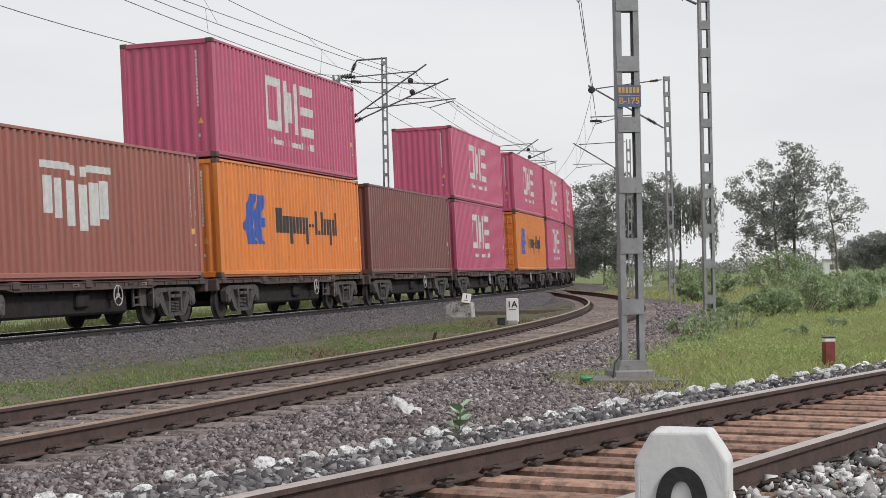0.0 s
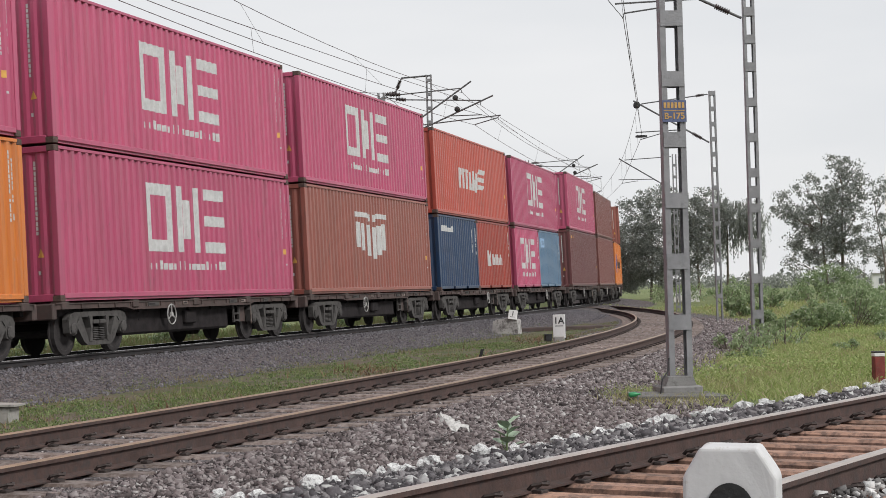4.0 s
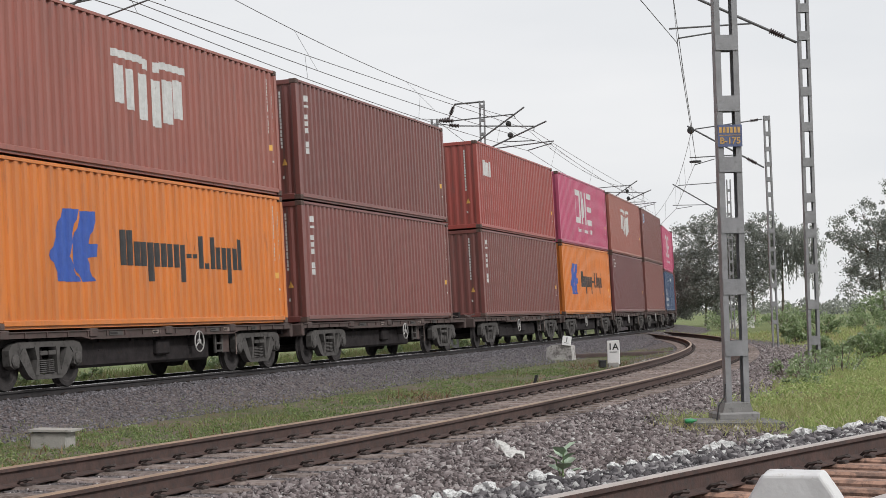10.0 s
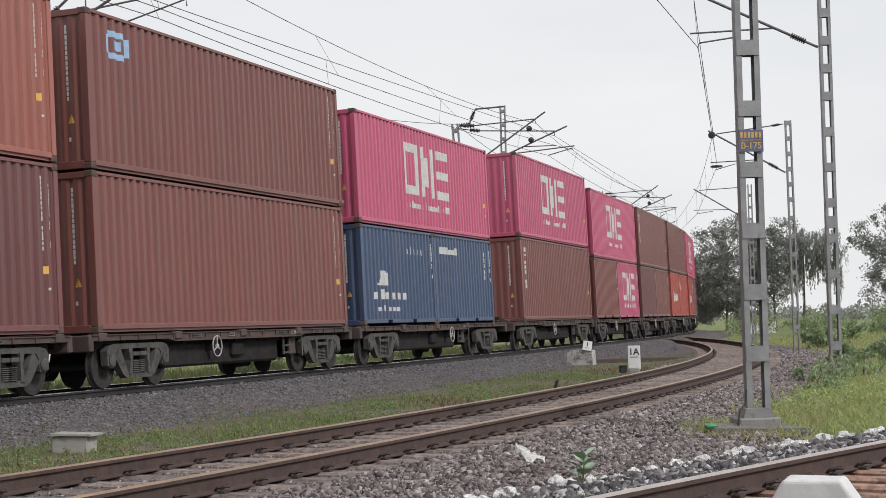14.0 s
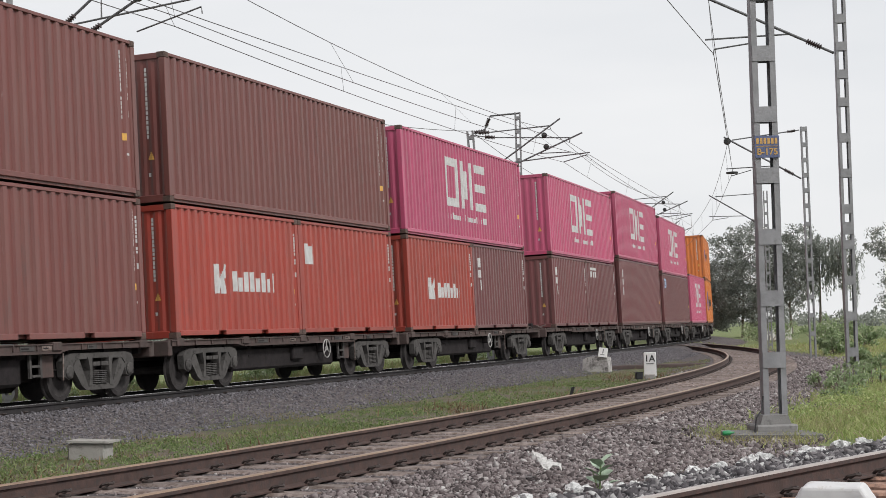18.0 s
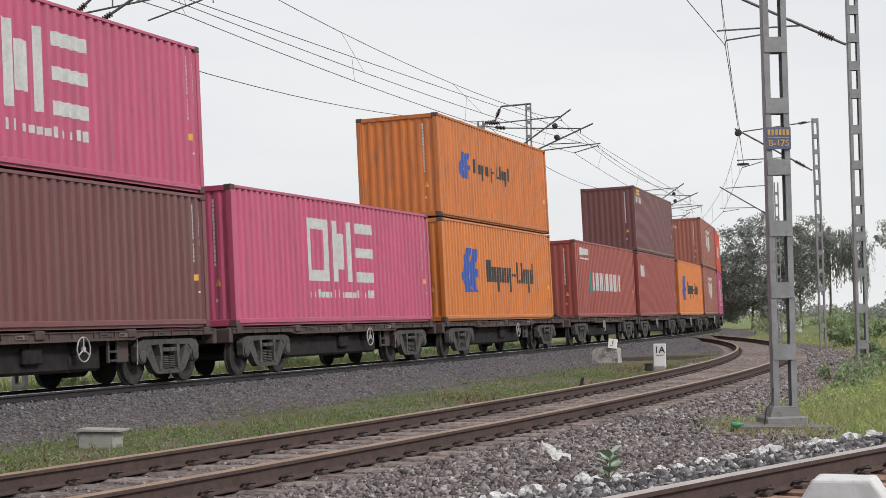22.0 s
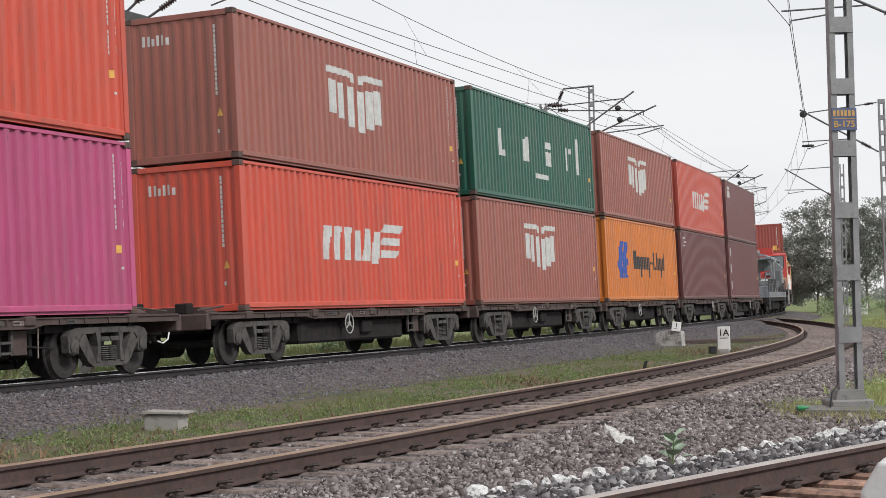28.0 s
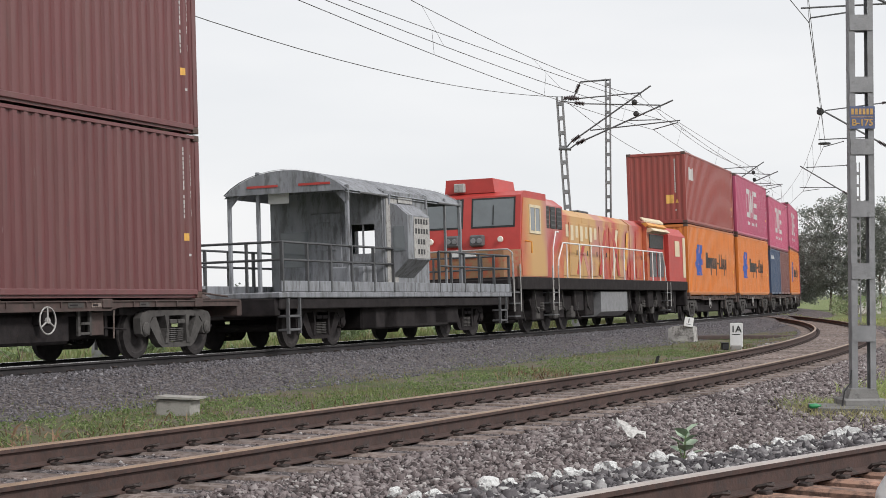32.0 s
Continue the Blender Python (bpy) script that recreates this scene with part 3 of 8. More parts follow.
def end_marks(mb, length, height, shapes):
    """Shapes (p0, p1, v0, v1) on the plain end; p runs to the camera's side."""
    prof = end_profile()
    for p0, p1, v0, v1 in shapes:
        a, b = (p0 - 0.5) * 2 * HALF_W, (p1 - 0.5) * 2 * HALF_W
        us = cuts(prof, a, b)
        for c0, c1 in zip(us[:-1], us[1:]):
            y0, y1 = -length / 2 + depth_at(prof, c0) - 0.004, -length / 2 + depth_at(prof, c1) - 0.004
            mb.quad((c0, y0, height * (1 - v1)), (c1, y1, height * (1 - v1)), (c1, y1, height * (1 - v0)), (c0, y0, height * (1 - v0)))
    return mb


def dashes(u0, u1, v0, v1, n, seed):
    rng = random.Random(seed)
    step = (v1 - v0) / n
    return [(u0, u1, v0 + k * step, v0 + k * step + step * rng.uniform(0.66, 0.92)) for k in range(n) if rng.random() < 0.88]


def word(u0, u1, v0, v1, n, seed, low=0.0, tall=0.3):
    """A row of upright bars that stands for lettering."""
    rng = random.Random(seed)
    out = []
    step = (u1 - u0) / n
    for k in range(n):
        top = v0 + (v1 - v0) * (0 if rng.random() < 0.35 else tall)
        bot = v1 + (low if rng.random() < 0.3 else 0)
        out.append((u0 + k * step, u0 + k * step + step * rng.uniform(0.45, 0.68), top, bot))
    return out


# plain shapes in the colours of the liveries: (material, groups of shapes); a group is one painted part
RING = [(0.315, 0.335, 0.17, 0.66), (0.398, 0.418, 0.17, 0.66), (0.335, 0.398, 0.17, 0.255), (0.335, 0.398, 0.575, 0.66)]
LIVERY = {
    "three": [("mark", [RING, [(0.436, 0.46, 0.17, 0.66)], [(0.468, 0.498, 0.27, 0.56)], [(0.508, 0.532, 0.17, 0.66)], [(0.556, 0.655, 0.17, 0.255)], [(0.556, 0.655, 0.375, 0.455)], [(0.556, 0.655, 0.575, 0.66)], word(0.32, 0.655, 0.725, 0.79, 17, 5)])],
    "shield": [("mark", [[(0.345, 0.452, 0.2, 0.25)], [(0.452, 0.473, 0.215, 0.285)], [(0.487, 0.508, 0.215, 0.285)], [(0.508, 0.61, 0.2, 0.25)], [(0.358, 0.384, 0.3, 0.55)], [(0.392, 0.424, 0.31, 0.58)], [(0.433, 0.468, 0.32, 0.63)], [(0.477, 0.512, 0.34, 0.66)], [(0.521, 0.552, 0.32, 0.62)], [(0.56, 0.592, 0.3, 0.57)]])],
    "wave": [("mark", [[(0.3, 0.328, 0.39, 0.64, 0.012)], [(0.345, 0.372, 0.39, 0.64, 0.012)], [(0.386, 0.418, 0.39, 0.64, 0.012)], [(0.43, 0.46, 0.41, 0.64, 0.012)], [(0.472, 0.502, 0.39, 0.64, 0.012)], [(0.514, 0.544, 0.41, 0.66, 0.012)], [(0.565, 0.66, 0.345, 0.41, 0.01)], [(0.56, 0.65, 0.45, 0.51, 0.01)], [(0.55, 0.635, 0.55, 0.61, 0.01)]])],
    "emblem_word": [("mark_dark", [[bar] for k, (a, b, c, d) in enumerate(((0.37, 0.6, 0.37, 0.6), (0.44, 0.6, 0.44, 0.6), (0.44, 0.7, 0.44, 0.6), (0.44, 0.6, 0.44, 0.6), (0.44, 0.6, 0.44, 0.7), (0.5, 0.53, 0.5, 0.53), (0.37, 0.6, 0.56, 0.6), (0.37, 0.6, 0.44, 0.6), (0.44, 0.6, 0.44, 0.7), (0.44, 0.6, 0.37, 0.6))) for bar in ((0.355 + 0.0452 * k, 0.368 + 0.0458 * k, a, b), (0.3765 + 0.0452 * k, 0.3895 + 0.0458 * k, c, d))])],
    "emblem": [("mark_blue", [[[(0.1439, 0.5565, 0.5588), (0.166, 0.3932, 0.7128), (0.1812, 0.2697, 0.715), (0.1963, 0.2696, 0.7148)], [(0.1963, 0.2696, 0.5596), (0.2064, 0.268, 0.4667), (0.2265, 0.2694, 0.274)], [(0.1963, 0.5619, 0.7148), (0.2245, 0.7081, 0.7126)]], [[(0.2044, 0.5149, 0.588), (0.2165, 0.4194, 0.6477), (0.2285, 0.3193, 0.712), (0.2346, 0.2773, 0.7133), (0.2467, 0.2753, 0.7114)], [(0.2467, 0.2753, 0.5676), (0.2568, 0.2737, 0.5614)], [(0.2568, 0.2737, 0.4769), (0.282, 0.272, 0.2766)], [(0.2568, 0.4769, 0.5614), (0.281, 0.4754, 0.553), (0.285, 0.4747, 0.4839)], [(0.2467, 0.5676, 0.7114), (0.2689, 0.7056, 0.7079)]]])],
    "flag_word": [("mark", [[(0.3, 0.332, 0.43, 0.66)], [(0.345, 0.375, 0.43, 0.54, 0.02)], [(0.35, 0.38, 0.54, 0.66, -0.02)]] + [[sh] for sh in word(0.44, 0.8, 0.48, 0.64, 8, 3)])],
    "four": [("mark", [[(0.19, 0.205, 0.32, 0.58)], [(0.215, 0.24, 0.52, 0.58)], [(0.37, 0.39, 0.36, 0.58)], [(0.4, 0.415, 0.33, 0.58)], [(0.56, 0.605, 0.33, 0.4)], [(0.565, 0.61, 0.43, 0.58)], [(0.735, 0.755, 0.33, 0.58)], [(0.763, 0.79, 0.33, 0.39)], [(0.835, 0.87, 0.2, 0.6)], [(0.47, 0.57, 0.68, 0.73)]])],
    "badge_yellow": [("mark_yellow", [[(0.06, 0.135, 0.04, 0.075)], [(0.06, 0.135, 0.09, 0.125)]]), ("mark", [[(0.055, 0.075, 0.15, 0.25)], [(0.083, 0.103, 0.15, 0.25)], [(0.111, 0.131, 0.15, 0.25)], [(0.139, 0.155, 0.15, 0.25)]])],
    "arrow": [("mark", [[sh] for sh in word(0.265, 0.73, 0.4, 0.64, 14, 8, 0, 0.0)] + [[(0.075, 0.11, 0.09, 0.19)], [(0.12, 0.2, 0.1, 0.18)], [(0.08, 0.2, 0.22, 0.24)]])],
    "arrow_green": [("mark_green", [[(0.224 - 0.0019 * k, 0.224 + 0.0019 * k, 0.36 + 0.0215 * k, 0.36 + 0.0215 * (k + 1)) for k in range(14)]])],
    "trio": [("mark", [[(0.065, 0.09, 0.2, 0.38)], [(0.1, 0.128, 0.22, 0.38)], [(0.14, 0.152, 0.2, 0.38)]])],
    "column": [("mark", [[(0.045, 0.065, 0.14, 0.28)], [(0.045, 0.065, 0.42, 0.56)], [(0.045, 0.065, 0.7, 0.84)]])],
    "ring": [("mark", [[(0.05, 0.095, 0.1, 0.12), (0.05, 0.095, 0.21, 0.23), (0.043, 0.052, 0.12, 0.21), (0.093, 0.102, 0.12, 0.15)], [(0.065, 0.112, 0.155, 0.18)]])],
    "small": [("mark", [[(0.045, 0.065, 0.12, 0.17)], [(0.05, 0.075, 0.2, 0.22)], dashes(0.05, 0.06, 0.28, 0.62, 6, 4)])],
    "badge": [("mark", [[(0.06, 0.13, 0.1, 0.15)], [(0.06, 0.09, 0.17, 0.29)], [(0.1, 0.13, 0.17, 0.29)]])],
    "blue_badge": [("mark_lblue", [[(0.07, 0.12, 0.1, 0.14), (0.07, 0.12, 0.24, 0.28), (0.06, 0.07, 0.13, 0.25), (0.12, 0.13, 0.13, 0.25), (0.085, 0.105, 0.16, 0.22)]])],
    "yellow_word": [("mark_yellow", [word(0.05, 0.15, 0.08, 0.15, 5, 9)])],
    "navy_word": [("mark", [[(0.2, 0.26, 0.45, 0.6, 0.05)], [(0.27, 0.34, 0.47, 0.6)], word(0.15, 0.6, 0.64, 0.74, 6, 2), word(0.2, 0.5, 0.8, 0.86, 5, 2), word(0.6, 0.85, 0.18, 0.26, 5, 2)])],
    "top_word": [("mark", [word(0.1, 0.4, 0.14, 0.22, 6, 7), dashes(0.85, 0.88, 0.15, 0.5, 5, 3)])],
    "tall": [("mark", [[(0.062, 0.084, 0.16, 0.27)], [(0.062, 0.084, 0.3, 0.39)], [(0.062, 0.07, 0.42, 0.54)], [(0.076, 0.084, 0.42, 0.54)]])],
    "tall_short": [("mark", [[(0.09, 0.135, 0.16, 0.27)], [(0.09, 0.135, 0.3, 0.39)], [(0.09, 0.108, 0.42, 0.54)], [(0.117, 0.135, 0.42, 0.54)]])],
    "badge_short": [("mark", [[(0.13, 0.33, 0.1, 0.14)], [(0.15, 0.2, 0.16, 0.25)], [(0.215, 0.26, 0.16, 0.25)], [(0.275, 0.33, 0.16, 0.25)]])],
    "end_plate": [],
    "white_badge": [("mark_lblue", [[(0.1, 0.26, 0.14, 0.18), (0.1, 0.26, 0.26, 0.3), (0.1, 0.14, 0.18, 0.26), (0.22, 0.26, 0.18, 0.26), (0.165, 0.195, 0.19, 0.25)]])],
}
LIVERY["three_short"] = [(m, [[(0.22 + (q[0] - 0.315) * 1.76, 0.22 + (q[1] - 0.315) * 1.76, q[2] + 0.01, q[3] + 0.02) for q in g] for g in gs]) for m, gs in LIVERY["three"]]
for key, (u, u1, du, v, v1, dv) in (("emblem", (0.144, 0.163, 0.63, 0.495, 0.446, 0.6)), ("emblem_word", (0.355, 0.286, 0.714, 0.37, 0.355, 0.62))):
    def small(q):
        if isinstance(q, list):
            return [(u1 + (a - u) * du, v1 + (b - v) * dv, v1 + (c - v) * dv) for a, b, c in q]
        return (u1 + (q[0] - u) * du, u1 + (q[1] - u) * du, v1 + (q[2] - v) * dv, v1 + (q[3] - v) * dv)
    LIVERY[key + "_small"] = [(m, [[small(q) for q in g] for g in gs]) for m, gs in LIVERY[key]]
M["mark_green"] = mat("teal_marking", (0.02, 0.24, 0.2), rough=0.6, spread=0.15, scale=6)
M["mark_lblue"] = mat("pale_blue_marking", (0.28, 0.42, 0.6), rough=0.6, spread=0.15, scale=6)
NUMBERS = dashes(0.9585, 0.962, 0.08, 0.52, 15, 1) + dashes(0.973, 0.9765, 0.07, 0.4, 12, 2) + [(0.9655, 0.9715, 0.73, 0.745), (0.9735, 0.977, 0.46, 0.5)]
END_NUMBERS = dashes(0.808, 0.828, 0.1, 0.58, 15, 6) + [(0.812, 0.835, 0.8, 0.825)]
END_WARN = [(0.836, 0.85, 0.662, 0.674), (0.829, 0.857, 0.674, 0.688), (0.822, 0.864, 0.688, 0.702), (0.816, 0.87, 0.702, 0.714)]
SIDE_WARN = [(0.958, 0.967, 0.605, 0.65)]
CACHE = {}
COLOUR_WORDS = {"worn_orange": "weathered orange", "magenta": "magenta", "violet": "purplish magenta", "orange": "orange", "brown": "brown", "maroon": "dark maroon", "hbrown": "reddish brown", "hred": "dull light red", "vred": "bright red", "red": "dull red", "kred": "faded red", "blue": "dark blue", "navy": "greyish navy blue", "lblue": "light blue", "green": "dark green"}


def shell_mesh(length, height, material):
    mb = MB()
    prof, ep = side_profile(length), end_profile()
    for sg in (-1, 1):
        for (u0, d0), (u1, d1) in zip(prof[:-1], prof[1:]):
            mb.quad((sg * (HALF_W - d0), u0, 0.14), (sg * (HALF_W - d1), u1, 0.14), (sg * (HALF_W - d1), u1, height - 0.07), (sg * (HALF_W - d0), u0, height - 0.07))
    for (u0, d0), (u1, d1) in zip(ep[:-1], ep[1:]):
        mb.quad((u0, -length / 2 + d0, 0.14), (u1, -length / 2 + d1, 0.14), (u1, -length / 2 + d1, height - 0.1), (u0, -length / 2 + d0, height - 0.1))
    n = int(length / 0.42)
    for k in range(n):
        y0 = -length / 2 + 0.15 + k * (length - 0.3) / n
        y1 = y0 + (length - 0.3) / n
        ym = (y0 + y1) / 2
        mb.quad((-HALF_W + 0.06, y0, height - 0.02), (HALF_W - 0.06, y0, height - 0.02), (HALF_W - 0.06, ym, height - 0.035), (-HALF_W + 0.06, ym, height - 0.035))
        mb.quad((-HALF_W + 0.06, ym, height - 0.035), (HALF_W - 0.06, ym, height - 0.035), (HALF_W - 0.06, y1, height - 0.02), (-HALF_W + 0.06, y1, height - 0.02))
    return mb.mesh("corrugated_shell", material)


def frame_mesh(length, height, material):
    mb = MB()
    h = length / 2
    for sx in (-1, 1):
        x0, x1 = sorted((sx * (HALF_W - 0.075), sx * HALF_W))
        mb.box(x0, x1, -h + 0.16, h - 0.16, height - 0.075, height - 0.012, 0.006)
        if length < 7:
            # bottom rail with two fork pockets
            for c0, c1 in ((-h + 0.16, -1.19), (-0.86, 0.86), (1.19, h - 0.16)):
                mb.box(x0, x1, c0, c1, 0.05, 0.15, 0.008)
            for c0 in (-1.19, 0.86):
                mb.box(x0, x1, c0, c0 + 0.33, 0.137, 0.15)
        else:
            mb.box(x0, x1, -h + 0.16, h - 0.16, 0.06, 0.16, 0.01)
            xi0, xi1 = sorted((sx * (HALF_W - 0.1), sx * (HALF_W - 0.045)))
            mb.box(xi0, xi1, -h + 0.16, h - 0.16, 0.015, 0.062)
        for sy in (-1, 1):
            y0, y1 = sorted((sy * (h - 0.14), sy * h))
            xa, xb = sorted((sx * (HALF_W - 0.13), sx * HALF_W))
            mb.box(xa, xb, y0, y1, 0.118, height - 0.118, 0.01)
    for sy in (-1, 1):
        y0, y1 = sorted((sy * (h - 0.1), sy * h))
        mb.box(-HALF_W + 0.16, HALF_W - 0.16, y0, y1, height - 0.13, height - 0.015, 0.008)
        mb.box(-HALF_W + 0.16, HALF_W - 0.16, y0, y1, 0.012, 0.15, 0.008)
    mb.box(-HALF_W + 0.11, HALF_W - 0.11, -h + 0.1, h - 0.1, 0.07, 0.16)
    return mb.mesh("frame", material)


def door_mesh(length, height, side, material):
    mb = MB()
    h = length / 2
    x0, x1 = (0.012, HALF_W - 0.12) if side > 0 else (-HALF_W + 0.12, -0.012)
    mb.box(x0, x1, h - 0.07, h - 0.03, 0.16, height - 0.14, 0.006)
    return mb.mesh("door", material)


def door_ribs(length, height, side, material, door):
    """The pressed ribs across a door that faces the camera."""
    h = length / 2
    x0, x1 = (0.1, HALF_W - 0.21) if side > 0 else (-HALF_W + 0.21, -0.1)
    for k in range(5):
        z = 0.32 + k * (height - 0.6) / 4.6
        part("door_rib", MB().box(x0, x1, h - 0.033, h - 0.003, z, z + 0.3, 0.014), material, door)


def rods_mesh(length, height, side, material):
    mb = MB()
    h = length / 2
    for q in (0.32, 0.72):
        x = side * (0.012 + q * (HALF_W - 0.13))
        mb.tube((x, h + 0.012, 0.1), (x, h + 0.012, height - 0.08), 0.018, 6)
        mb.box(x - 0.05, x + 0.05, h - 0.005, h + 0.03, 0.06, 0.14, 0.006)
        mb.box(x - 0.05, x + 0.05, h - 0.005, h + 0.03, height - 0.12, height - 0.05, 0.006)
        mb.box(min(x, x - side * 0.3), max(x, x - side * 0.3), h + 0.008, h + 0.026, 0.98, 1.02, 0.004)
        mb.box(x - 0.04, x + 0.04, h + 0.005, h + 0.03, 1.5, 1.56, 0.004)
    return mb.mesh("locking_gear", material)


def casting_mesh(material):
    mb = MB()
    mb.box(-0.09, 0.09, -0.09, 0.09, 0, 0.118, 0.012)
    for s in (-1, 1):
        mb.prism([(-0.04, 0.035), (0.04, 0.035), (0.055, 0.06), (0.04, 0.085), (-0.04, 0.085), (-0.055, 0.06)], 0, *sorted((s * 0.0895, s * 0.093)))
    return mb.mesh("corner_casting", material)


def container(colour, logos, length, height, label_extra=""):
    """One container with its parts; copies share their meshes."""
    key = (colour, tuple(logos), length, height, label_extra)
    if key in CACHE:
        return copy_thing(CACHE[key], Matrix())
    size = "forty-foot" if length > 10 else "twenty-foot"
    lab = f"{COLOUR_WORDS[colour]} corrugated steel {size} shipping container{label_extra}"
    c = thing("shipping_container", lab, "shipping container", "containers on the train")
    mk = ("shell", colour, length, height)
    if mk not in CACHE:
        CACHE[mk] = shell_mesh(length, height, M[colour])
        CACHE[("frame", *mk[1:])] = frame_mesh(length, height, M[colour])
        for s in (-1, 1):
            CACHE[("door", s, *mk[1:])] = door_mesh(length, height, s, M[colour])
        CACHE[("rods", *mk[1:])] = [rods_mesh(length, height, s, M[colour]) for s in (-1, 1)]
    if "casting" not in CACHE:
        CACHE["casting"] = casting_mesh(M["casting"])
    part("corrugated_shell", CACHE[mk], None, c)
    part("frame", CACHE[("frame", *mk[1:])], None, c)
    for k, s in enumerate((-1, 1)):
        d = part("door", CACHE[("door", s, *mk[1:])], None, c)
        if label_extra:
            door_ribs(length, height, s, M[colour], d)
        part("locking_gear", CACHE[("rods", *mk[1:])][k], None, d, "painted steel locking rods")
    for sx in (-1, 1):
        for sy in (-1, 1):
            for z in (0, height - 0.118):
                o = part("corner_casting", CACHE["casting"], None, c)
                o.location = (sx * (HALF_W - 0.088), sy * (length / 2 - 0.088), z)
    for lg in logos:
        for mname, groups in LIVERY[lg]:
            for g in groups:
                o = part("painted_shape", side_marks(MB(), length, height, g, (-1,) if label_extra else (1,)), M[mname], c)
                if len(g) > 5:
                    o["kind"] = "stuff"
    if colour in ("hbrown", "hred", "vred") and ("shield" in logos or "wave" in logos):
        part("end_badge", end_marks(MB(), length, height, word(0.16, 0.42, 0.13, 0.2, 6, 4)), M["mark"], c, "small white badge")
    if "end_plate" in logos:
        part("warning_plate", end_marks(MB(), length, height, [(0.66, 0.79, 0.6, 0.72)]), M["mark_yellow"], c, "square yellow warning plate")
    if "yellow_word" in logos:
        part("end_badge", end_marks(MB(), length, height, word(0.16, 0.6, 0.14, 0.2, 5, 4)), M["mark_yellow"], c, "small yellow badge")
    mb = side_marks(MB(), length, height, NUMBERS)
    end_marks(mb, length, height, END_NUMBERS)
    part("number_marking", mb, M["mark"], c, "small white marking bars")["kind"] = "stuff"
    hz = end_marks(MB(), length, height, [(0.02 + 0.028 * k, 0.036 + 0.028 * k, 0.012, 0.036) for k in range(5)] + [(0.86 + 0.028 * k, 0.876 + 0.028 * k, 0.012, 0.036) for k in range(5)])
    part("hazard_marking", hz, M["mark"], c, "white hazard stripes")["kind"] = "stuff"
    part("warning_triangle", end_marks(MB(), length, height, END_WARN), M["mark_yellow"], c, "yellow warning triangle")
    part("warning_label", side_marks(MB(), length, height, SIDE_WARN, (1,)), M["mark_yellow"], c, "small yellow warning label")
    CACHE[key] = c
    return c


# ---- flat wagons ----
def bogie(parent, y0, tone="bogie", label="dusty grey cast side frame"):
    b = part("bogie", MB().box(-0.95, 0.95, y0 - 0.17, y0 + 0.17, 0.45, 0.72, 0.03).box(-0.2, 0.2, y0 - 0.3, y0 + 0.3, 0.7, 0.82, 0.02), M["under"], parent, "dark cast steel bogie")
    for sx in (-1, 1):
        x0, x1 = sorted((sx * 1.0, sx * 1.14))
        f = MB()
        for e in (-1, 1):
            # top bar, axle box, sloping strut and the column beside the springs
            f.prism([(y0, 0.81), (y0 + e * 0.92, 0.81), (y0 + e * 1.12, 0.77), (y0 + e * 1.2, 0.68), (y0 + e * 1.18, 0.42), (y0 + e * 1.04, 0.36), (y0 + e * 0.9, 0.4), (y0 + e * 0.88, 0.62), (y0 + e * 0.8, 0.7), (y0, 0.72)], 0, x0, x1)
            f.prism([(y0 + e * 0.9, 0.56), (y0 + e * 0.74, 0.72), (y0 + e * 0.68, 0.7), (y0 + e * 0.43, 0.27), (y0, 0.25), (y0, 0.16), (y0 + e * 0.47, 0.165), (y0 + e * 0.62, 0.24)], 0, x0, x1)
            f.prism([(y0 + e * 0.3, 0.24), (y0 + e * 0.42, 0.24), (y0 + e * 0.36, 0.5), (y0 + e * 0.42, 0.73), (y0 + e * 0.28, 0.73)], 0, x0, x1 + (0.02 if sx > 0 else 0))
            f.box(*sorted((sx * 1.13, sx * 1.17)), *sorted((y0 + e * 0.02, y0 + e * 0.26)), 0.57, 0.65, 0.012)
            f.lathe([(0, 0.1), (0.03, 0.12), (0.05, 0.09), (0.055, 0.03)], (sx * 1.13, y0 + e * 1.03, 0.5), (sx, 0, 0), 10)
        part("side_frame", f, M[tone], b, label)
        sp = MB()
        for k in (-0.13, 0.13):
            sp.lathe([(0.034 * q + e, r) for q in range(8) for e, r in ((0.0, 0.1), (0.014, 0.128))], (sx * 1.06, y0 + k, 0.26), (0, 0, 1), 8)
        part("spring_nest", sp, M["bogie"], b)
    for e in (-1, 1):
        w = MB().tube((-0.98, y0 + e, 0.42), (0.98, y0 + e, 0.42), 0.075, 8)
        for sx in (-1, 1):
            w.lathe([(0.0, 0.3), (0.02, 0.45), (0.05, 0.44), (0.055, 0.42), (0.135, 0.415), (0.137, 0.34), (0.115, 0.32), (0.1, 0.2), (0.13, 0.14), (0.14, 0.1)], (sx * 0.8, y0 + e, 0.42), (sx, 0, 0), 22)
        part("wheelset", w, M["wheel"], b, "dark steel wheelset", smooth=False)
    return b


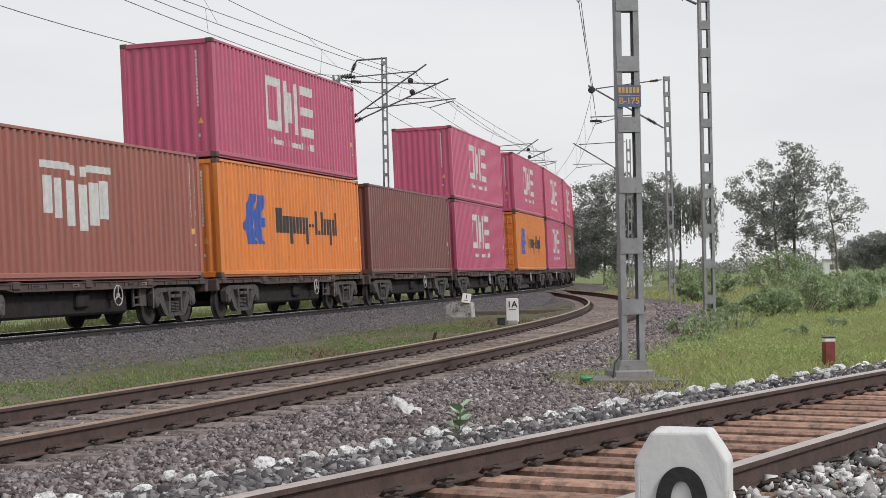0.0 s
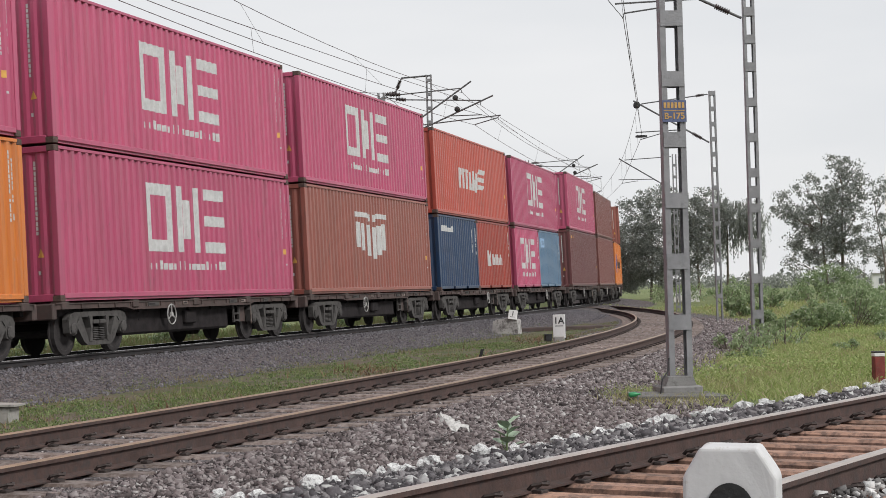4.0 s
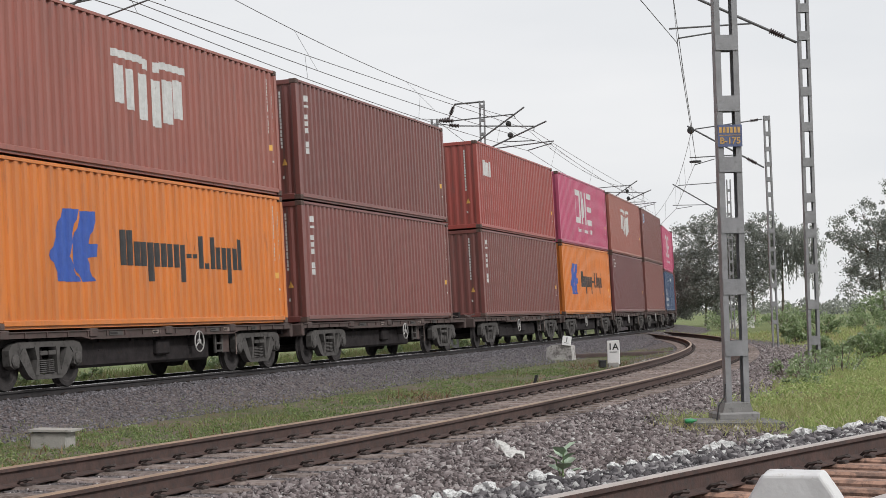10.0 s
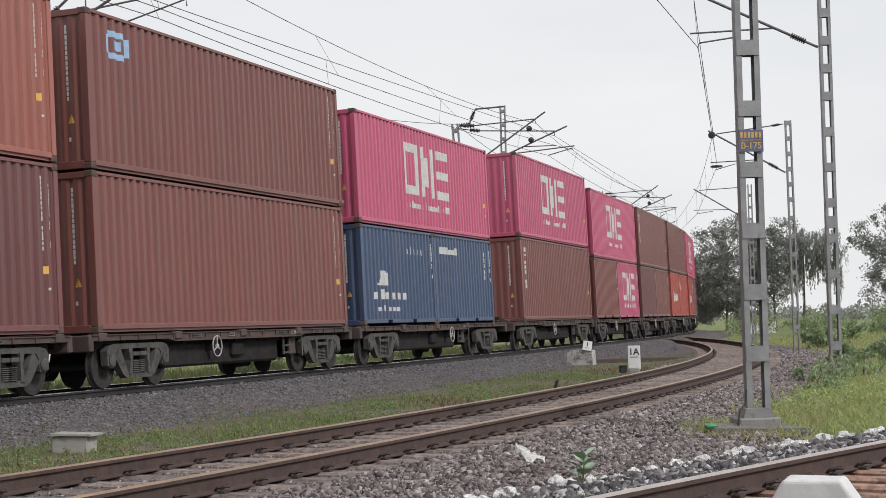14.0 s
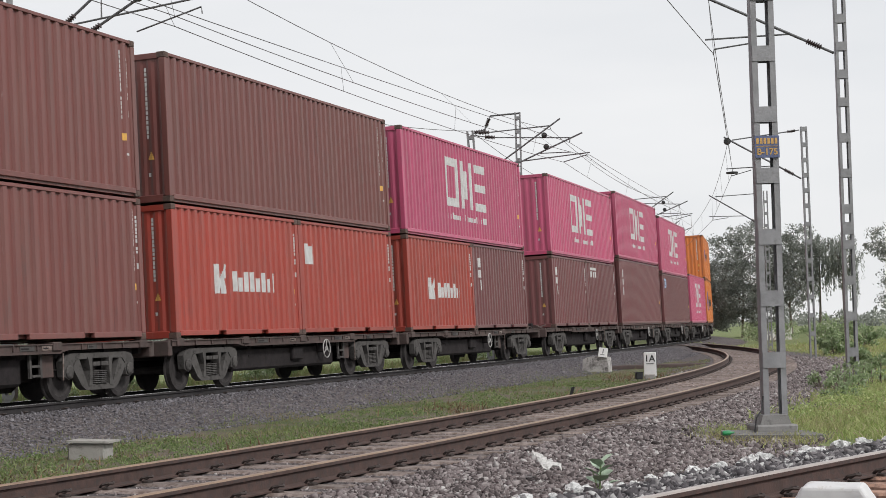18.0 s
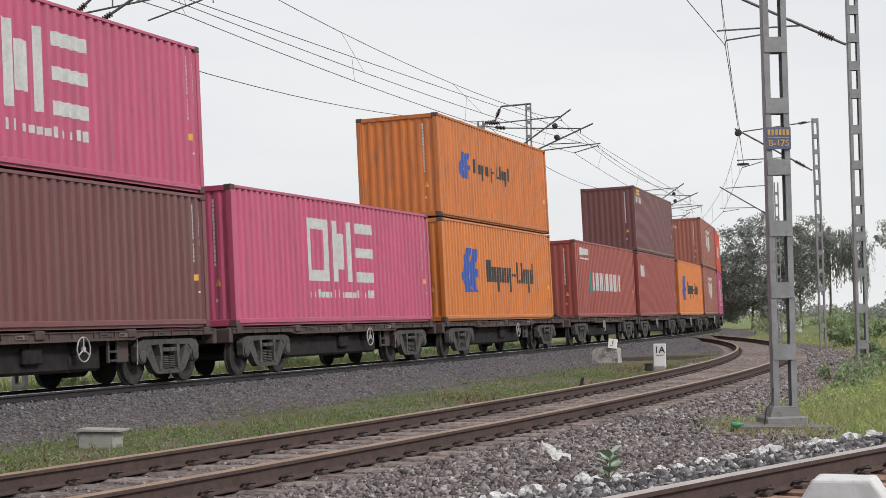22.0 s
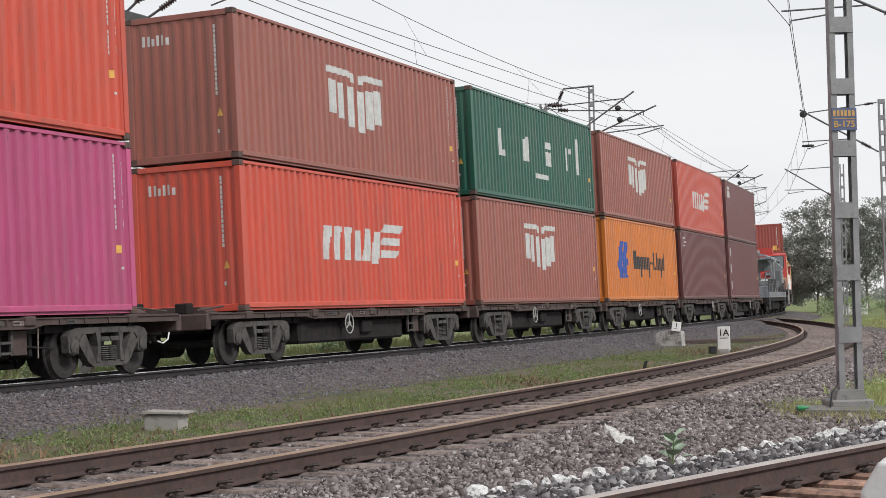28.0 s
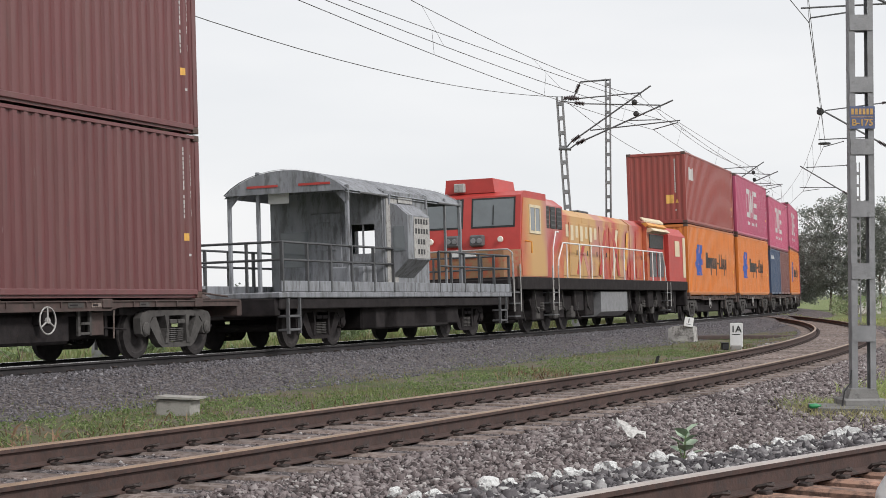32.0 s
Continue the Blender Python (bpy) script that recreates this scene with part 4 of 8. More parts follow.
def wagon(ext_front, ext_rear, wheel_y):
    """wheel_y: where along the side the hand brake wheel stands."""
    key = ("wagon", ext_front, ext_rear, wheel_y)
    if key in CACHE:
        return copy_thing(CACHE[key], Matrix())
    w = thing("flat_wagon", "dark brown steel container flat wagon with two bogies", "railway wagon", "wagons of the train")
    h = 6.4
    y0, y1 = -h - ext_front, h + ext_rear
    f = MB()
    for sx in (-1, 1):
        xa, xb = sorted((sx * 1.02, sx * 1.2))
        f.prism([(y0 + 0.1, 0.985), (y1 - 0.1, 0.985), (y1 - 0.1, 0.87), (3.4, 0.87), (3.1, 0.82), (-3.1, 0.82), (-3.4, 0.87), (y0 + 0.1, 0.87)], 0, xa, xb)
        # outer flanges and stiffeners
        xa, xb = sorted((sx * 1.2, sx * 1.225))
        f.box(xa, xb, y0 + 0.1, y1 - 0.1, 0.965, 0.985).box(xa, xb, -3.1, 3.1, 0.815, 0.83)
        for k in range(18):
            y = -6.0 + k * 0.7
            f.box(xa, xb, y - 0.012, y + 0.012, 0.875, 0.965)
    part("side_sill", f, M["sill"], w, "rusty brown steel sill")
    c = MB().box(-0.22, 0.22, y0, y1, 0.62, 0.96, 0.02)
    for k in range(11):
        y = -6.1 + k * 1.22
        c.box(-1.05, 1.05, y - 0.06, y + 0.06, 0.76, 0.95)
    # wide dark block that fills the space between the bogies
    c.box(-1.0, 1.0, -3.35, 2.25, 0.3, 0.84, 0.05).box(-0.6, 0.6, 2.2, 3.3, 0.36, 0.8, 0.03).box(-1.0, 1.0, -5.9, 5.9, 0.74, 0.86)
    for e in (y0, y1 - 0.16):
        part("end_sill", MB().box(-1.2, 1.2, e, e + 0.16, 0.68, 0.98, 0.02), M["sill"], w, "rusty brown end sill")
    if ext_front:
        c.box(-1.15, 1.15, y0 + 0.1, -6.3, 0.9, 0.975, 0.01)
    if ext_rear:
        c.box(-1.15, 1.15, 6.3, y1 - 0.1, 0.9, 0.975, 0.01)
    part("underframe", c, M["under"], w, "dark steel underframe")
    for ext, e, sg in ((ext_front, y0, 1), (ext_rear, y1, -1)):
        if ext:
            part("end_platform", MB().box(-1.16, 1.16, *sorted((e + sg * 0.05, e + sg * 1.1)), 0.976, 1.0, 0.004), M["sill"], w, "rusty brown end platform")
            part("end_box", MB().box(0.35, 0.62, *sorted((e + sg * 0.3, e + sg * 0.55)), 1.0, 1.2, 0.02), M["under"], w, "small dark box")
            part("end_cover", MB().prism([(-0.7, 1.0), (0.9, 1.0), (0.7, 1.12), (-0.4, 1.14)], 1, *sorted((e + sg * 0.6, e + sg * 1.0))), M["sill"], w, "humped brown cover plate")
            for x in (-0.8, 0.95):
                part("end_bar", MB().tube((x, e + sg * 0.1, 1.05), (x, e + sg * 1.1, 1.12), 0.018, 6), M["sill"], w)
    for yy in (-5.95, -3.0, 0.0, 3.0, 5.95):
        for sx in (-1, 1):
            xa, xb = sorted((sx * 0.98, sx * 1.235))
            part("container_seat", MB().box(xa, xb, yy - 0.14, yy + 0.14, 0.86, 1.012, 0.015), M["sill"], w)
    for y in (-4.5 - (0.8 if ext_front else 0.0), 4.5 + (0.8 if ext_rear else 0.0)):
        bogie(w, y)
    for sg, e in ((-1, y0), (1, y1)):
        k = MB().tube((0, e, 0.78), (0, e + sg * 0.42, 0.78), 0.09, 8).box(-0.14, 0.14, *sorted((e + sg * 0.38, e + sg * 0.62)), 0.64, 0.92, 0.03)
        part("coupler", k, M["under"], w)
        part("brake_hose", MB().path([(0.4, e, 0.72), (0.42, e + sg * 0.1, 0.55), (0.38, e + sg * 0.22, 0.48), (0.34, e + sg * 0.34, 0.52)], 0.015, 6), M["white"] if sg < 0 else M["under"], w, "pale brake hose")
    n, m, R, r = 24, 6, 0.21, 0.014
    rim = MB()
    rim.add([(1.24 + r * math.sin(b * 2 * math.pi / m), wheel_y + (R + r * math.cos(b * 2 * math.pi / m)) * math.cos(a * 2 * math.pi / n), 0.68 + (R + r * math.cos(b * 2 * math.pi / m)) * math.sin(a * 2 * math.pi / n)) for a in range(n) for b in range(m)],
            [(a * m + b, a * m + (b + 1) % m, ((a + 1) % n) * m + (b + 1) % m, ((a + 1) % n) * m + b) for a in range(n) for b in range(m)])
    hw = part("hand_brake_wheel", rim, M["old_white"], w, "white painted hand brake wheel", smooth=True)
    for t in (90, 210, 330):
        part("spoke", MB().tube((1.24, wheel_y, 0.68), (1.24, wheel_y + 0.2 * math.cos(radians(t)), 0.68 + 0.2 * math.sin(radians(t))), 0.014, 6), M["old_white"], hw)
    part("hub", MB().lathe([(0, 0.05), (0.05, 0.05)], (1.21, wheel_y, 0.68), (1, 0, 0), 8), M["old_white"], hw)
    part("brake_wheel_bracket", MB().box(0.9, 1.22, wheel_y - 0.06, wheel_y + 0.06, 0.6, 0.86, 0.02), M["under"], w)
    a = MB().lathe([(0, 0.06), (0.03, 0.17), (0.9, 0.17), (0.93, 0.06)], (0.55, 0.5, 0.5), (0, 1, 0), 12)
    part("air_reservoir", a, M["under"], w, "dark brake air reservoir")
    part("brake_cylinder", MB().lathe([(0, 0.05), (0.02, 0.14), (0.5, 0.14), (0.52, 0.03), (0.9, 0.03)], (-0.4, -1.0, 0.5), (0, 1, 0), 12), M["under"], w)
    part("brake_rigging", MB().tube((0.1, -4.4, 0.45), (0.1, 4.4, 0.45), 0.03, 6).tube((-0.3, -3.2, 0.4), (-0.3, 3.2, 0.4), 0.025, 6).box(0.75, 0.95, 1.7, 2.2, 0.35, 0.7, 0.02), M["under"], w)
    for y, wd, m in ((1.9, 0.42, "bogie"), (2.55, 0.3, "sleeper"), (-0.7, 0.34, "sleeper"), (-2.4, 0.5, "bogie"), (4.0, 0.3, "bogie")):
        part("data_plate", MB().box(1.201, 1.214, y, y + wd, 0.875, 0.95), M[m], w, "dusty data plate")
        part("data_bar", MB().box(1.2145, 1.2165, y + 0.03, y + wd * 0.6, 0.9, 0.925), M["under"], w)
    part("side_ladder", MB().box(1.08, 1.12, 2.3, 2.36, 0.42, 0.84).box(1.08, 1.12, 2.62, 2.68, 0.42, 0.84).box(1.07, 1.13, 2.36, 2.62, 0.44, 0.48).box(1.07, 1.13, 2.36, 2.62, 0.6, 0.64), M["bogie"], w, "grey steel step")
    part("steel_panel", MB().box(1.02, 1.06, 2.72, 3.12, 0.42, 0.8, 0.01), M["sill"], w, "rusty brown steel panel")
    for y in (-2.9, -0.4, 0.3, 3.3):
        part("hanger", MB().box(0.9, 0.96, y, y + 0.08, 0.4, 0.85).tube((0.98, y - 0.5, 0.47 + 0.03 * y), (0.98, y + 0.6, 0.5), 0.018, 6), M["under"], w)
    for y in (3.25,):
        part("drain_pipe", MB().tube((1.16, y, 0.36), (1.16, y + 0.02, 0.82), 0.013, 6), M["sleeper"], w, "pale pipe")
    part("valve_box", MB().box(0.8, 1.1, -0.3, 0.25, 0.46, 0.74, 0.03), M["under"], w)
    part("dirt_collector", MB().lathe([(0, 0.05), (0.03, 0.11), (0.3, 0.11), (0.33, 0.04)], (0.9, -2.5, 0.6), (0, 1, 0), 10), M["under"], w)
    CACHE[key] = w
    return w


# ---- the train: wagons in sets of five, first wagon first; "low" marks a container of the lower standard height ----
MAG, ORE, SHB, WAV = ("magenta", ("three",)), ("orange", ("emblem", "emblem_word")), ("hbrown", ("shield",)), ("hred", ("wave",))
WVV = ("vred", ("wave",))
MGS = ("magenta", ("three_short",))
ORS = ("worn_orange", ("emblem_small", "emblem_word_small"))
BRN, BRS, MAS = ("brown", ()), ("brown", ("small",)), ("maroon", ("tall",))
LOADS = [
    ([SHB], None), ([ORE], MAG), ([BRN], None), ([MAG], MAG),
    (["turned", ORE], MAG), ([MAG], MAG), ([SHB], MAG), ([("blue", ("top_word",)), ("kred", ("flag_word",))], WAV), ([MGS, ("lblue", ("white_badge",))], MAG),
    ([("maroon", ("yellow_word",))], MAG), ([BRN], ("brown", (), "low")), ([ORE], None), ([ORE], SHB), ([BRS], BRS),
    ([BRS], ("red", ("trio",))), ([ORE], MAG), ([("maroon", ("ring",))], SHB), ([BRN], ("brown", ("blue_badge",))), ([("navy", ("navy_word",)), ("navy", ("top_word",))], MAG),
    ([BRS], MAG), ([BRN, MGS], MAG), ([("maroon", ("column",)), BRN], BRS), ([("kred", ("flag_word",)), ("kred", ("trio",))], BRN), ([("kred", ("flag_word",)), ("maroon", ("tall_short",))], MAG),
    ([("maroon", ("tall_short",)), ("maroon", ("badge_short",))], MAG), ([MAS], MAG), ([("maroon", ("blue_badge",), "low")], MAG), ([MAG], None), ([ORE], ORS),
    ([("red", ("arrow", "arrow_green"))], None), ([("red", ("trio",))], ("maroon", ("badge_yellow",))), ([ORE], None), ([SHB], SHB), ([("violet", ("three",))], WVV),
    ([WVV], SHB), ([SHB], ("green", ("four",))), ([ORE], SHB), ([("maroon", ("ring",))], WAV), ([("maroon", ("column",))], ("maroon", ("badge",))),
]
TAIL = [([ORE], ("red", ("trio", "end_plate"))), ([ORE], MAG), ([("navy", ("top_word",)), BRN], MAG), ([ORE], MAG), ([MAG], MAG), ([BRN], MAG)]
# wagons whose hand brake wheel stands behind their middle
WHEEL_BEHIND = (0, 1, 2, 3, 7, 8, 12, 13, 18, 22, 23, 24, 25, 26, 27, 28, 32, 33, 37, 38)
PITCH, GAP, FIRST = 13.35, 16.095, 11.342
RIDERS = []  # (thing, distance of its middle behind the start mark, height of its foot, half of its wheelbase, turned)


def load(k0, middle, loads, upper):
    turned = loads[0] == "turned"
    units = loads[1:] if turned else loads
    deck = 1.014
    top = deck
    if len(units) == 1:
        h = H20 if "low" in units[0] else H40
        c = container(units[0][0], units[0][1], 12.192, h, " with its doors facing forward" if turned else "")
        RIDERS.append((c, middle, deck, 4.5, turned, 0.0))
        top += h
    else:
        for u, off in zip(units, (-3.05, 3.05)):
            RIDERS.append((container(u[0], u[1], 6.058, H20), middle, deck, 4.5, False, off))
        top += H20
    if upper:
        RIDERS.append((container(upper[0], upper[1], 12.192, H20 if "low" in upper else H40), middle, top + 0.03, 4.5, False, 0.0))


for n, (lower, upper) in enumerate(LOADS):
    start = FIRST + (n - 1) * PITCH + (GAP - PITCH) * ((n + 1) // 5)
    middle = start + 6.096
    first_of_set, last_of_set = n % 5 == 4, n % 5 == 3
    w = wagon(1.2 if first_of_set else 0.0, 1.2 if last_of_set else 0.0, 1.3 if n in WHEEL_BEHIND else -1.35)
    RIDERS.append((w, middle, 0.0, 4.5, False, 0.0))
    load(n, middle, lower, upper)
TAIL_START = 577.3
for n, (lower, upper) in enumerate(TAIL):
    start = TAIL_START + n * PITCH + (GAP - PITCH) * (n // 5)
    middle = start + 6.096
    w = wagon(1.2 if n % 5 == 0 else 0.0, 1.2 if n % 5 == 4 else 0.0, -1.35)
    RIDERS.append((w, middle, 0.0, 4.5, False, 0.0))
    load(n, middle, lower, upper)


# ---- brake van and diesel locomotive ----
M["van_grey"] = mat("dusty_grey_van_paint", (0.225, 0.232, 0.252), rough=0.7, spread=0.25, scale=1.5, second=(0.12, 0.122, 0.128), second_at=0.54, stretch=(2, 2, 0.5))
M["rail_grey"] = mat("dark_grey_railing_paint", (0.065, 0.066, 0.07), rough=0.6, spread=0.25, scale=5)
M["loco_red"] = mat("bright_red_loco_paint", (0.42, 0.045, 0.038), rough=0.45, spread=0.12, scale=2)
M["loco_yellow"] = mat("yellow_loco_paint", (0.68, 0.33, 0.06), rough=0.45, spread=0.15, scale=2, second=(0.6, 0.2, 0.05), second_at=0.56)
M["loco_pink"] = mat("pale_pink_loco_paint", (0.55, 0.25, 0.2), rough=0.5, spread=0.15, scale=2)
M["loco_cream"] = mat("cream_loco_paint", (0.62, 0.52, 0.36), rough=0.5, spread=0.15, scale=3)
# grey-blue base colour stands in for sky reflected in the panes
M["glass"] = mat("sky_tinted_window_glass", (0.15, 0.165, 0.175), rough=0.08, spread=0.1, scale=2, bump=0)
M["lamp"] = mat("pale_lamp_lens", (0.75, 0.72, 0.65), rough=0.2, spread=0.05, scale=4, bump=0)


def brake_van():
    v = thing("brake_van", "grey steel railway brake van with curved roof and open railed platforms", "railway wagon")
    L = 6.87
    part("platform", MB().box(-1.5, 1.5, -L, L, 1.0, 1.12, 0.02), M["van_grey"], v)
    for x0, x1 in ((-1.5, -1.46), (1.46, 1.5)):
        for k in range(8):
            y = -L + 0.1 + k * 1.7
            part("kerb_panel", MB().box(x0, x1, y + 0.02, y + 1.68, 1.125, 1.34, 0.008), M["van_grey"], v, "pale grey steel kerb panel")
    for y in (-2.6, -1.4, 0.4, 1.7, 2.5):
        part("equipment_box", MB().box(0.7, 1.3, y, y + 0.8, 0.3 + 0.05 * (y > 0), 0.9, 0.04), M["under"], v, "black equipment box")
    for y in (-6.5, 5.9):
        for z in (0.35, 0.62):
            part("foot_step", MB().box(1.25, 1.5, y, y + 0.55, z, z + 0.05, 0.01), M["galv_dark"], v, "grey steel step")
        for yy in (y, y + 0.5):
            part("step_hanger", MB().box(1.44, 1.5, yy, yy + 0.05, 0.3, 1.0), M["galv_dark"], v)
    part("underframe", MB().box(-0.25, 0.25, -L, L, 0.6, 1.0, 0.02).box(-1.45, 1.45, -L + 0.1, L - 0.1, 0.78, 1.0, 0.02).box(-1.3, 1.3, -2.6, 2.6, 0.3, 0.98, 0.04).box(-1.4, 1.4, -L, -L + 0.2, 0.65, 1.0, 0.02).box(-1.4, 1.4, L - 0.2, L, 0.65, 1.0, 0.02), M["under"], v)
    # curved roof
    r = MB()
    n = 12
    for k in range(n):
        a0, a1 = -1.0 + 2.0 * k / n, -1.0 + 2.0 * (k + 1) / n
        p0, p1 = (1.47 * math.sin(a0) / math.sin(1.0), 3.3 + 0.5 * (math.cos(a0) - math.cos(1.0)) / (1 - math.cos(1.0))), (1.47 * math.sin(a1) / math.sin(1.0), 3.3 + 0.5 * (math.cos(a1) - math.cos(1.0)) / (1 - math.cos(1.0)))
        r.quad((p0[0], -3.6, p0[1]), (p1[0], -3.6, p1[1]), (p1[0], 3.3, p1[1]), (p0[0], 3.3, p0[1]))
        r.quad((p0[0], -3.6, p0[1] - 0.05), (p1[0], -3.6, p1[1] - 0.05), (p1[0], 3.3, p1[1] - 0.05), (p0[0], 3.3, p0[1] - 0.05))
        for y in (-3.6, 3.3):
            r.quad((p0[0], y, p0[1]), (p1[0], y, p1[1]), (p1[0], y, min(p1[1], 3.3)), (p0[0], y, min(p0[1], 3.3)))
    for y in (-3.6, -1.2, 0.9, 3.2):
        for k in range(n):
            a0, a1 = -1.0 + 2.0 * k / n, -1.0 + 2.0 * (k + 1) / n
            q0, q1 = (1.49 * math.sin(a0) / math.sin(1.0), 3.32 + 0.5 * (math.cos(a0) - math.cos(1.0)) / (1 - math.cos(1.0))), (1.49 * math.sin(a1) / math.sin(1.0), 3.32 + 0.5 * (math.cos(a1) - math.cos(1.0)) / (1 - math.cos(1.0)))
            r.quad((q0[0], y, q0[1]), (q1[0], y, q1[1]), (q1[0], y + 0.06, q1[1]), (q0[0], y + 0.06, q0[1]))
    part("roof", r, M["van_grey"], v, "curved grey steel roof")
    for x in (-0.9, 0.35):
        part("red_roof_stripe", MB().box(x, x + 0.75, -3.612, -3.603, 3.44, 3.49), M["loco_red"], v, "red painted stripe")
    # cabin between the two open platforms
    def cut_sheet(us, zs, holes, place, name):
        """A wall sheet with window openings; place puts (u, z) bounds into a box."""
        w = MB()
        for a in range(len(us) - 1):
            for b in range(len(zs) - 1):
                if (a, b) not in holes:
                    w.box(*place(us[a], us[a + 1]), zs[b], zs[b + 1])
        bm = bmesh.new()
        me = w.mesh(name, M["van_grey"])
        bm.from_mesh(me)
        bmesh.ops.remove_doubles(bm, verts=bm.verts, dist=0.001)
        bm.to_mesh(me)
        bm.free()
        return me
    for x0, x1 in ((-1.43, -1.39), (1.39, 1.43)):
        part("cabin_side", cut_sheet([-1.5, -1.25, -0.75, 0.3, 0.8, 1.1], [1.12, 2.05, 2.72, 3.4], ((1, 1), (3, 1)) if x0 < 0 else (), lambda u0, u1: (x0, x1, u0, u1), "cabin_side"), None, v, "grey steel cabin side")
    for y0, y1 in ((-1.55, -1.5), (1.1, 1.15)):
        e = part("cabin_end", cut_sheet([-1.39, -1.2, -0.5, 0.62, 1.2, 1.39], [1.12, 2.0, 2.66, 3.42], ((3, 1),) if y0 < 0 else ((2, 1), (3, 1)), lambda u0, u1: (u0, u1, y0, y1), "cabin_end"), None, v, "grey steel end wall")
        part("gable_plate", MB().prism([(-1.39, 3.42), (1.39, 3.42), (0.7, 3.66), (-0.7, 3.66)], 1, y0, y1), M["van_grey"], e)
        if y0 < 0:
            part("window_bar", MB().box(0.89, 0.93, y0 + 0.01, y1 - 0.01, 2.0, 2.66), M["van_grey"], e)
    part("cabin_door", MB().box(-0.35, 0.4, -1.6, -1.56, 1.14, 2.95, 0.01).box(-0.22, 0.27, -1.615, -1.6, 2.1, 2.75, 0.01), M["van_grey"], v, "grey steel door")
    part("side_panel", MB().box(1.43, 1.445, -1.42, -0.8, 1.3, 3.25, 0.01), M["old_white"], v, "pale grey side panel")
    part("marking_plate", MB().box(1.445, 1.452, -0.75, 0.1, 3.16, 3.3, 0.004), M["old_white"], v, "pale plate with faded marking")
    for x in (-1.42, 1.42):
        q = -1 if x > 0 else 1
        part("roof_bracket", MB().prism([(x, 3.36), (x + q * 0.4, 3.42), (x, 3.0)], 1, -3.5, -3.46), M["van_grey"], v, "grey steel corner bracket")
    for k in range(4):
        part("roof_rib", MB().box(1.43, 1.475, -3.5 + 2.2 * k, -3.44 + 2.2 * k, 3.1, 3.34, 0.006), M["van_grey"], v)
    for y in (-2.9, 1.7):
        part("gutter", MB().box(1.44, 1.49, y, y + 1.5, 3.26, 3.3, 0.006), M["galv_dark"], v)
    # lookout with sloping hood and foot
    d = part("side_lookout", MB().prism([(1.43, 1.45), (1.86, 1.85), (1.86, 2.85), (1.6, 3.08), (1.43, 3.14)], 1, -1.2, 0.12), M["van_grey"], v, "boxed-out side lookout")
    part("lookout_window", MB().box(1.5, 1.78, -1.212, -1.202, 2.05, 2.6), M["glass"], d, "dark window")
    part("lettering_panel", MB().box(1.862, 1.868, -0.85, 0.09, 1.88, 2.82), M["old_white"], d, "pale panel with dark marking bars")
    for r, z in enumerate((2.66, 2.44, 2.2, 1.97)):
        for k in range(5 if r < 2 else 3):
            y = (-0.77 if r < 2 else -0.63) + k * 0.16
            part("marking_bar", MB().box(1.869, 1.872, y, y + 0.1, z, z + 0.12), M["mark_dark"], d, "dark marking bar")
    part("end_window", MB().box(-1.15, -0.45, -1.562, -1.552, 1.75, 2.55, 0.004), M["glass"], v, "dark end window")
    part("end_panel", MB().box(-1.35, -0.4, -6.76, -6.74, 1.25, 2.0, 0.005), M["old_white"], v, "pale steel panel on the end railing")
    for y in (-3.5, 3.2):
        for x in (-1.42, 1.42):
            part("roof_post", MB().box(x - 0.04, x + 0.04, y, y + 0.08, 1.12, 3.42, 0.01), M["van_grey"], v)
    part("roof_post", MB().box(-0.75, -0.67, -3.5, -3.42, 1.12, 3.8, 0.01), M["van_grey"], v)
    for x in (-1.42, 1.42):
        part("roof_post", MB().box(x - 0.03, x + 0.03, 2.2, 2.26, 1.12, 3.42, 0.01), M["van_grey"], v)
    part("ceiling_lamp_board", MB().box(-0.55, -0.05, -3.3, -3.26, 3.1, 3.4, 0.01), M["white"], v, "small white board under the roof")
    for x in (-1.48, 1.48):
        for ys in ([-6.7, -5.6, -4.5, -3.45, -2.3, -1.2], [1.6, 2.4, 3.3, 4.4, 5.5, 6.7]):
            for y in ys:
                part("railing_post", MB().box(x - 0.03, x + 0.03, y - 0.03, y + 0.03, 1.12, 2.1), M["rail_grey"], v)
            for z in (1.75, 2.1):
                part("railing_bar", MB().tube((x, ys[0], z), (x, ys[-1], z), 0.026, 6), M["rail_grey"], v)
    for e in (-1, 1):
        for z in (1.75, 2.1):
            part("railing_bar", MB().tube((-1.48, e * 6.7, z), (1.48, e * 6.7, z), 0.026, 6), M["rail_grey"], v)
        for x in (-0.7, 0.7):
            part("railing_post", MB().box(x - 0.025, x + 0.025, e * 6.7 - 0.025, e * 6.7 + 0.025, 1.12, 2.1), M["rail_grey"], v)
    part("bench_box", MB().box(0.5, 1.3, -2.4, -1.7, 1.12, 1.7, 0.03), M["van_grey"], v)
    for y in (-4.3, 4.3):
        bogie(v, y, "under", "black cast side frame")
    for e in (-1, 1):
        part("coupler", MB().tube((0, e * L, 0.8), (0, e * (L + 0.5), 0.8), 0.1, 8), M["under"], v)
    return v


